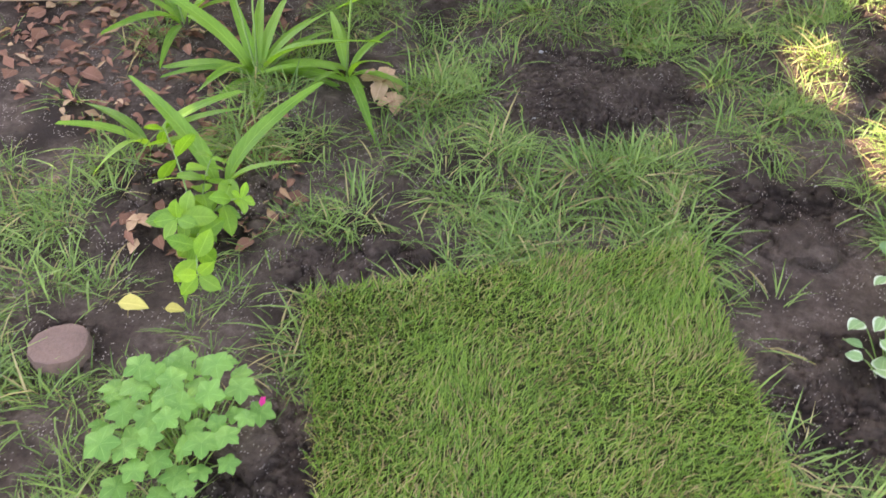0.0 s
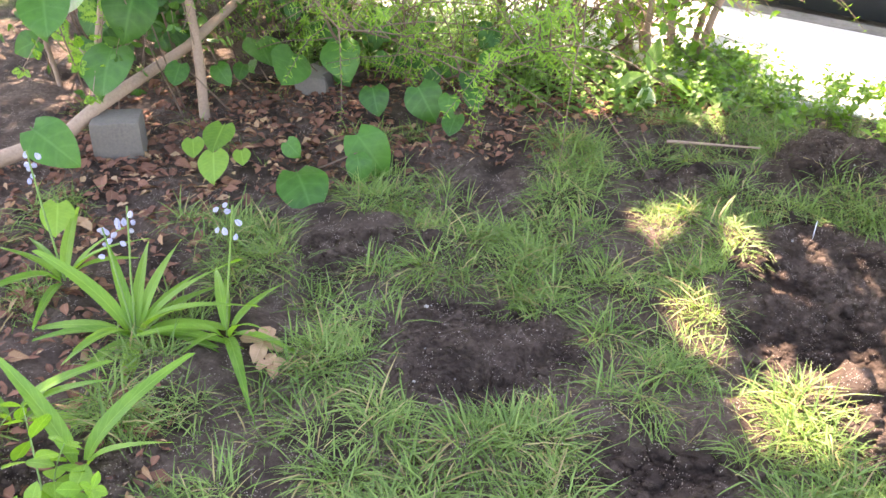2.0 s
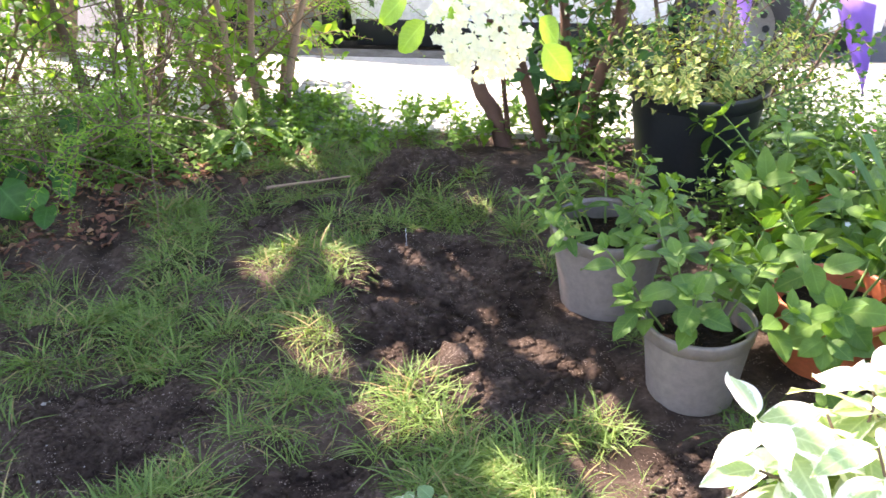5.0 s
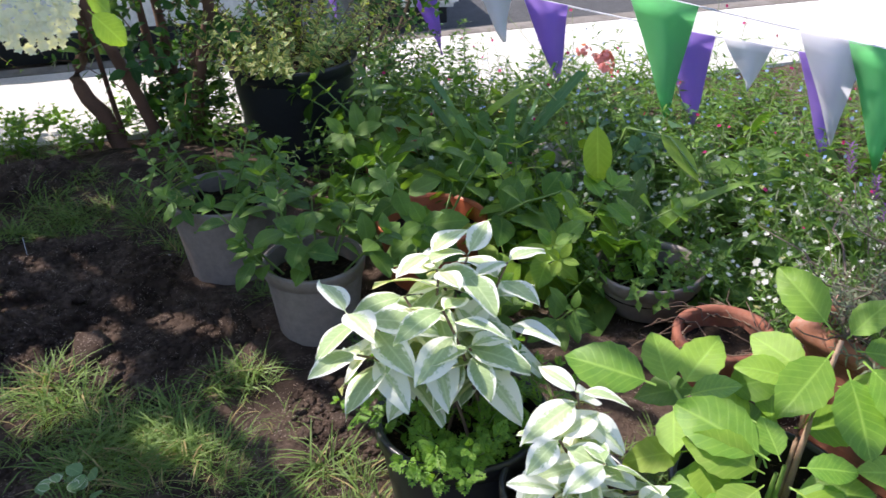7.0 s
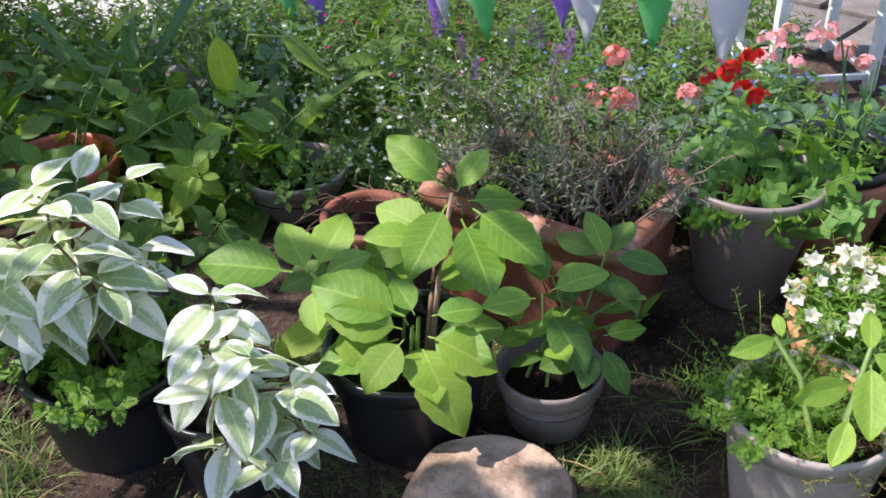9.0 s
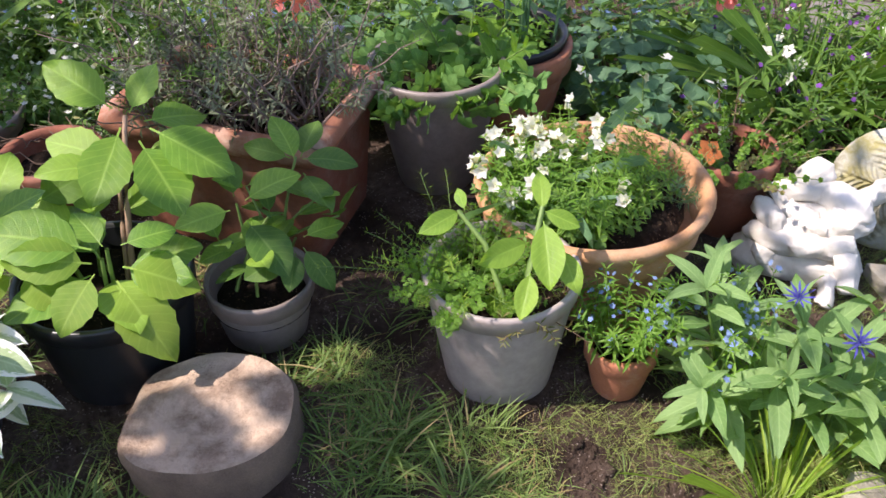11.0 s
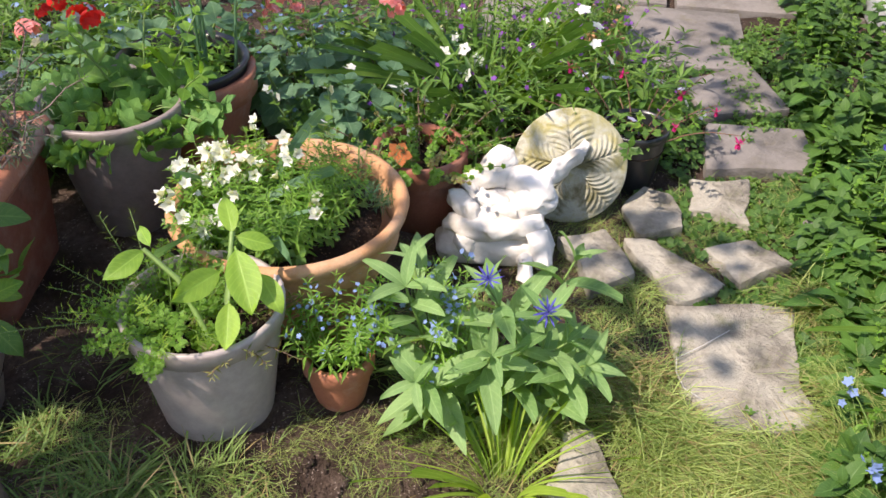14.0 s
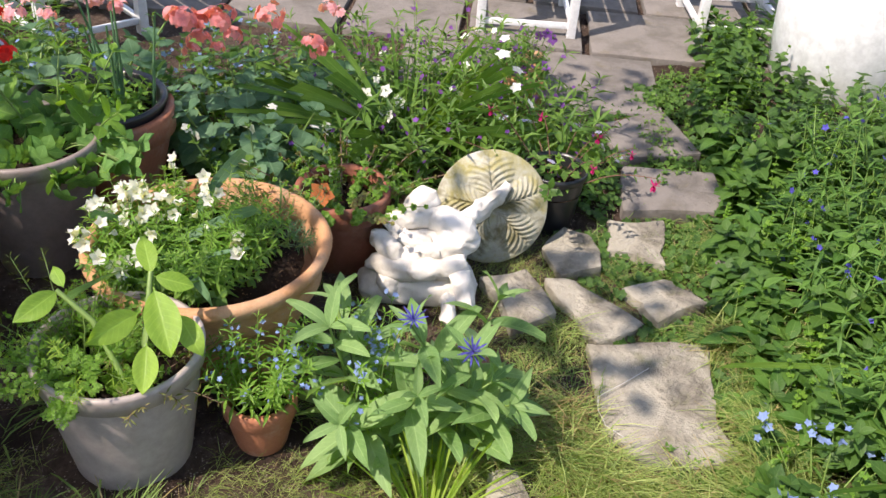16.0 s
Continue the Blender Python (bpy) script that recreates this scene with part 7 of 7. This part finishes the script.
def shrub(name, x, y, stems, height, lean, label, leaf_mesh, size, material, bark=TWIG, r=0.012, twigs=5, nodes=7, spread=0.08, twig_len=0.4, low=0.25, lines=()):
    """Several woody stems with leafy side twigs."""
    foot = np.array((x, y, ground_z(x, y)))
    t = thing(name, x, y, ground_z(x, y) + street_fall(x, y), label, "shrub")
    wood, leaves, fine = Batch(), Batch(), Batch()
    for i in range(stems):
        a = i * 2.4
        s = bent((spread * math.cos(a), spread * math.sin(a), -0.02), dirs(a, 90 - lean * rng.uniform(0.5, 1.3)), height * rng.uniform(0.8, 1.1), 0.05, 9, 0.08)
        if i < len(lines):
            k = np.array(lines[i], float)
            s = np.stack([np.interp(np.linspace(0, len(k) - 1, 22), np.arange(len(k)), k[:, c]) for c in range(3)], 1)
        wood.tube(s, r * (rng.uniform(0.7, 1.2) if i >= len(lines) else 1), r * 0.35, 8)
        for k in range(twigs):
            p, d = sample(s, rng.uniform(low, 1.0))
            w = bent(p, d * 0.5 + rng.normal(0, 0.7, 3) + UP * 0.2, twig_len * rng.uniform(0.5, 1.2), 0.25, 6, 0.1)
            fine.tube(w, 0.0028, 0.001, 4)
            m = leaf_pairs(w, nodes, 0.15, size, 20, droop=0.15)
            leaves.add(leaf_mesh, m[open_to_sun(m[:, :3, 3] + 0.5 * m[:, :3, 1] + foot)])
    part("trunk", wood, bark, t)
    part("twig_cluster", fine, bark, t, kind="stuff")
    part("crown", leaves, material, t, kind="stuff")
    return t


street = shrub("street_shrub", 1.22, 3.93, 9, 2.3, 14, "many-stemmed shrub with bright sunlit leaves by the street", OVAL, 0.085, FRESH, PINKTWIG, 0.016, 22, 6, 0.14, 0.45, 0.05)
leaf_objects(street, VAR[:1], [frames((-0.19, -0.60, 0.17), (0.02, -0.35, -1.0), (-0.2, -1.0, 0.2), 0.14)[0]])
leaf_objects(street, DOCK, [frames((-0.18, -0.58, 0.18), dirs(a, e), UP, 0.17)[0] for a, e in ((3.3, 5), (3.9, 30), (0.1, 12), (5.6, 20), (1.2, 50))])
b = Batch()
b.tube([(-0.17, -0.56, -0.01), (-0.18, -0.57, 0.1), (-0.185, -0.59, 0.18)], 0.005, 0.003, 6)
part("low_shoot", b, STEM, street)
shrub("street_shrub", 0.72, 4.25, 5, 2.4, 14, "leafy shrub with thin stems against the bright pavement", OVAL, 0.08, FRESH, TWIG, 0.016, 22, 6, 0.16, 0.45, 0.08)
shrub("viburnum", 2.02, 3.06, 1, 2.2, 8, "gnarled reddish trunk of a shrub beside the pavement", OVAL, 0.09, GREEN, REDBARK, 0.036, 10, 6, 0.02, 0.5, 0.45,
      lines=(((0, 0, -0.02), (-0.016, 0.06, 0.126), (-0.05, 0.10, 0.19), (-0.065, 0.14, 0.27), (0.0, 0.14, 0.38), (0.03, 0.15, 0.6), (0.0, 0.2, 1.2), (-0.05, 0.2, 2.0)),))
shrub("viburnum", 2.235, 2.94, 5, 2.2, 18, "shrub with several twisted reddish stems and dark leaves", OVAL, 0.075, DARK, REDBARK, 0.026, 30, 7, 0.10, 0.42, 0.06,
      lines=(((0, 0, -0.02), (0.02, 0.05, 0.15), (-0.01, 0.13, 0.31), (0.0, 0.18, 0.5), (-0.05, 0.2, 1.0), (-0.1, 0.2, 1.8)), ((0.02, 0, -0.02), (0.03, 0.04, 0.15), (0.10, 0.05, 0.27), (0.2, 0.04, 0.44), (0.24, 0.05, 0.55), (0.3, 0.05, 1.0), (0.35, 0.1, 1.8))))
shrub("dark_shrub", 2.85, 2.75, 6, 1.4, 20, "dense dark evergreen shrub behind the tubs", OVALS, 0.05, DARK, TWIG, 0.012, 22, 8, 0.14, 0.35, 0.05)
shrub("thin_shrub", -0.53, 3.10, 1, 2.2, 8, "slender pale stems with fresh leaves above the ivy", OVAL, 0.09, FRESH, PINKTWIG, 0.019, 16, 5, 0.01, 0.45, 0.3,
      lines=(((0, 0, -0.02), (-0.02, 0.089, 0.222), (-0.049, 0.144, 0.402), (-0.073, 0.178, 0.544), (-0.12, 0.2, 0.8), (-0.2, 0.25, 1.4), (-0.25, 0.25, 2.1)),))
shrub("thin_shrub", -1.05, 3.3, 2, 2.0, 14, "thin-stemmed shrub with small pinnate leaves", FERNY, 0.09, FRESH, PINKTWIG, 0.012, 16, 6, 0.08, 0.45, 0.1)
shrub("conifer_hedge", 0.12, 3.85, 11, 1.3, 48, "feathery loose hedge with thin drooping twigs", LANCES, 0.032, FRESH, TWIG, 0.006, 34, 20, 0.34, 0.5, 0.02)
shrub("conifer_hedge", 0.58, 4.1, 11, 1.3, 48, "feathery loose hedge with thin drooping twigs", LANCES, 0.032, FRESH, TWIG, 0.006, 34, 20, 0.34, 0.5, 0.02)
shrub("conifer_hedge", -0.45, 4.3, 7, 1.7, 30, "feathery loose hedge with thin drooping twigs", NEEDLE, 0.04, GREEN, TWIG, 0.010, 28, 18, 0.30, 0.55, 0.02)
shrub("evergreen_hedge", -0.75, 4.0, 9, 1.3, 30, "dense dark hedge closing the garden corner", OVAL, 0.08, DARK, TWIG, 0.012, 26, 7, 0.3, 0.45, 0.03)
shrub("evergreen_hedge", -0.1, 4.7, 9, 1.5, 28, "dense dark hedge closing the garden corner", OVAL, 0.07, DARK, TWIG, 0.012, 26, 7, 0.3, 0.45, 0.03)
shrub("evergreen_hedge", -1.5, 4.6, 8, 2.0, 25, "dense dark hedge closing the garden corner", OVAL, 0.08, DARK, TWIG, 0.012, 20, 7, 0.3, 0.5, 0.05)

bed("street_ivy", 1.2, 2.4, 3.05, 3.9, 260, 0.10, OVALS, 0.055, FRESH, "low ivy and weeds at the pavement edge", 4, keep=lambda x, y: 3.45 < 0.527 * x + 0.85 * y + 0.4 * 0 < 3.98)
bed("shrub_weeds", 0.5, 1.6, 3.2, 3.75, 200, 0.13, OVALS, 0.05, GREEN, "weeds and ivy at the foot of the shrubs", 4)
bed("corner_growth", -0.3, 0.9, 3.5, 4.2, 260, 0.22, OVALS, 0.045, GREEN, "tangled fresh growth at the hedge foot", 6)

flw = thing("flowering_branch", 2.04, 3.06, 0.0, "leaning branch with a flat head of creamy white flowers", "shrub")
b = Batch()
b.tube([(0, 0, 0.0), (-0.12, -0.10, 0.6), (-0.35, -0.6, 1.15), (-0.68, -1.25, 1.24), (-0.94, -1.66, 1.06)], 0.012, 0.004, 7)
part("branch", b, REDBARK, flw)
ob = part("flower_head", one_mesh("flower_head", CORYMB, CREAM_P), None, flw, "creamy white flower head")
ob.matrix_basis = Matrix(frames((-0.985, -1.745, 0.985), (1, 0.2, 0.1), (-0.45, -0.75, 0.35), 0.090)[0].tolist())
leaf_objects(flw, HYD, [frames((-0.95 + dx, -1.70 + dy, 0.98 + dz), (dx * 6, dy * 6, -0.6), (-0.4, -0.6, 0.7), 0.085)[0] for dx, dy, dz in ((0.07, -0.05, -0.03), (-0.08, 0.06, 0.0), (0.05, 0.08, 0.03), (0.09, 0.0, 0.0), (-0.10, 0.08, 0.04), (-0.03, 0.04, 0.05))])


def shade_tree(x, y, h, crowns, label):
    """An unseen tree, added so that its crown shades the lawn and beds."""
    t = thing("unseen_shade_tree", x, y, -0.05, label, "tree")
    wood, leaves = Batch(), Batch()
    trunk = bent((0, 0, 0), (0.03, -0.05, 1), h, 0.0, 9, 0.06)
    wood.tube(trunk, 0.10, 0.05, 10)
    for cx, cy, cz, r, n in crowns:
        c = np.array((cx - x, cy - y, cz))
        p, _ = sample(trunk, 0.75)
        wood.tube([p, (p + c) / 2 + rng.normal(0, 0.1, 3), c], 0.035, 0.012, 6)
        d = rng.normal(0, 1, (n, 3))
        d = d / np.linalg.norm(d, axis=1)[:, None] * rng.random((n, 1)) ** 0.45
        d[:, 2] *= 0.6
        m = frames(c + d * r, rng.normal(0, 1, (n, 3)), rng.normal(0, 0.6, (n, 3)) + UP, rng.uniform(0.07, 0.115, n))
        leaves.add(OVALS, m[open_to_sun(m[:, :3, 3] + 0.5 * m[:, :3, 1] + np.array((x, y, -0.05)))])
    part("trunk", wood, BARK, t)
    part("crown", leaves, GREEN, t, kind="stuff")


shade_tree(-0.9, 5.0, 3.6, [(-2.2, 4.6, 3.4, 1.0, 2560), (-1.2, 4.2, 3.3, 1.0, 3040), (-0.4, 4.0, 3.2, 0.8, 2720), (-1.4, 5.4, 3.8, 1.0, 2560), (-0.4, 5.2, 3.7, 0.9, 2880), (-2.3, 3.7, 3.2, 0.8, 1920), (-0.9, 3.4, 3.1, 0.8, 2240), (-0.3, 3.0, 3.0, 0.7, 1920), (-1.15, 2.7, 3.0, 0.75, 1984), (-0.45, 2.3, 2.9, 0.6, 1440), (0.1, 3.2, 3.2, 0.42, 832)], "unseen tree added to shade the lawn")
shade_tree(0.5, 5.4, 3.8, [(0.35, 4.6, 3.4, 0.6, 1344), (0.6, 5.4, 3.8, 0.65, 1344), (0.1, 5.6, 3.9, 0.7, 1920), (0.9, 4.5, 3.3, 0.55, 1664), (0.35, 3.8, 3.1, 0.5, 1664), (0.75, 3.7, 3.2, 0.45, 1216), (1.6, 3.5, 3.4, 0.65, 700), (2.0, 4.2, 3.6, 0.6, 260), (1.95, 2.9, 3.4, 0.55, 160), (0.66, 2.22, 3.3, 0.28, 560), (0.60, 2.10, 3.3, 0.36, 700), (1.0, 1.97, 3.35, 0.28, 340), (0.38, 2.45, 3.2, 0.4, 420), (1.5, 2.3, 3.4, 0.5, 128), (1.15, 1.0, 3.4, 0.45, 96), (1.9, 1.5, 3.5, 0.5, 128), (1.7, 0.4, 3.6, 0.5, 112)], "unseen open-crowned tree added to dapple the beds")
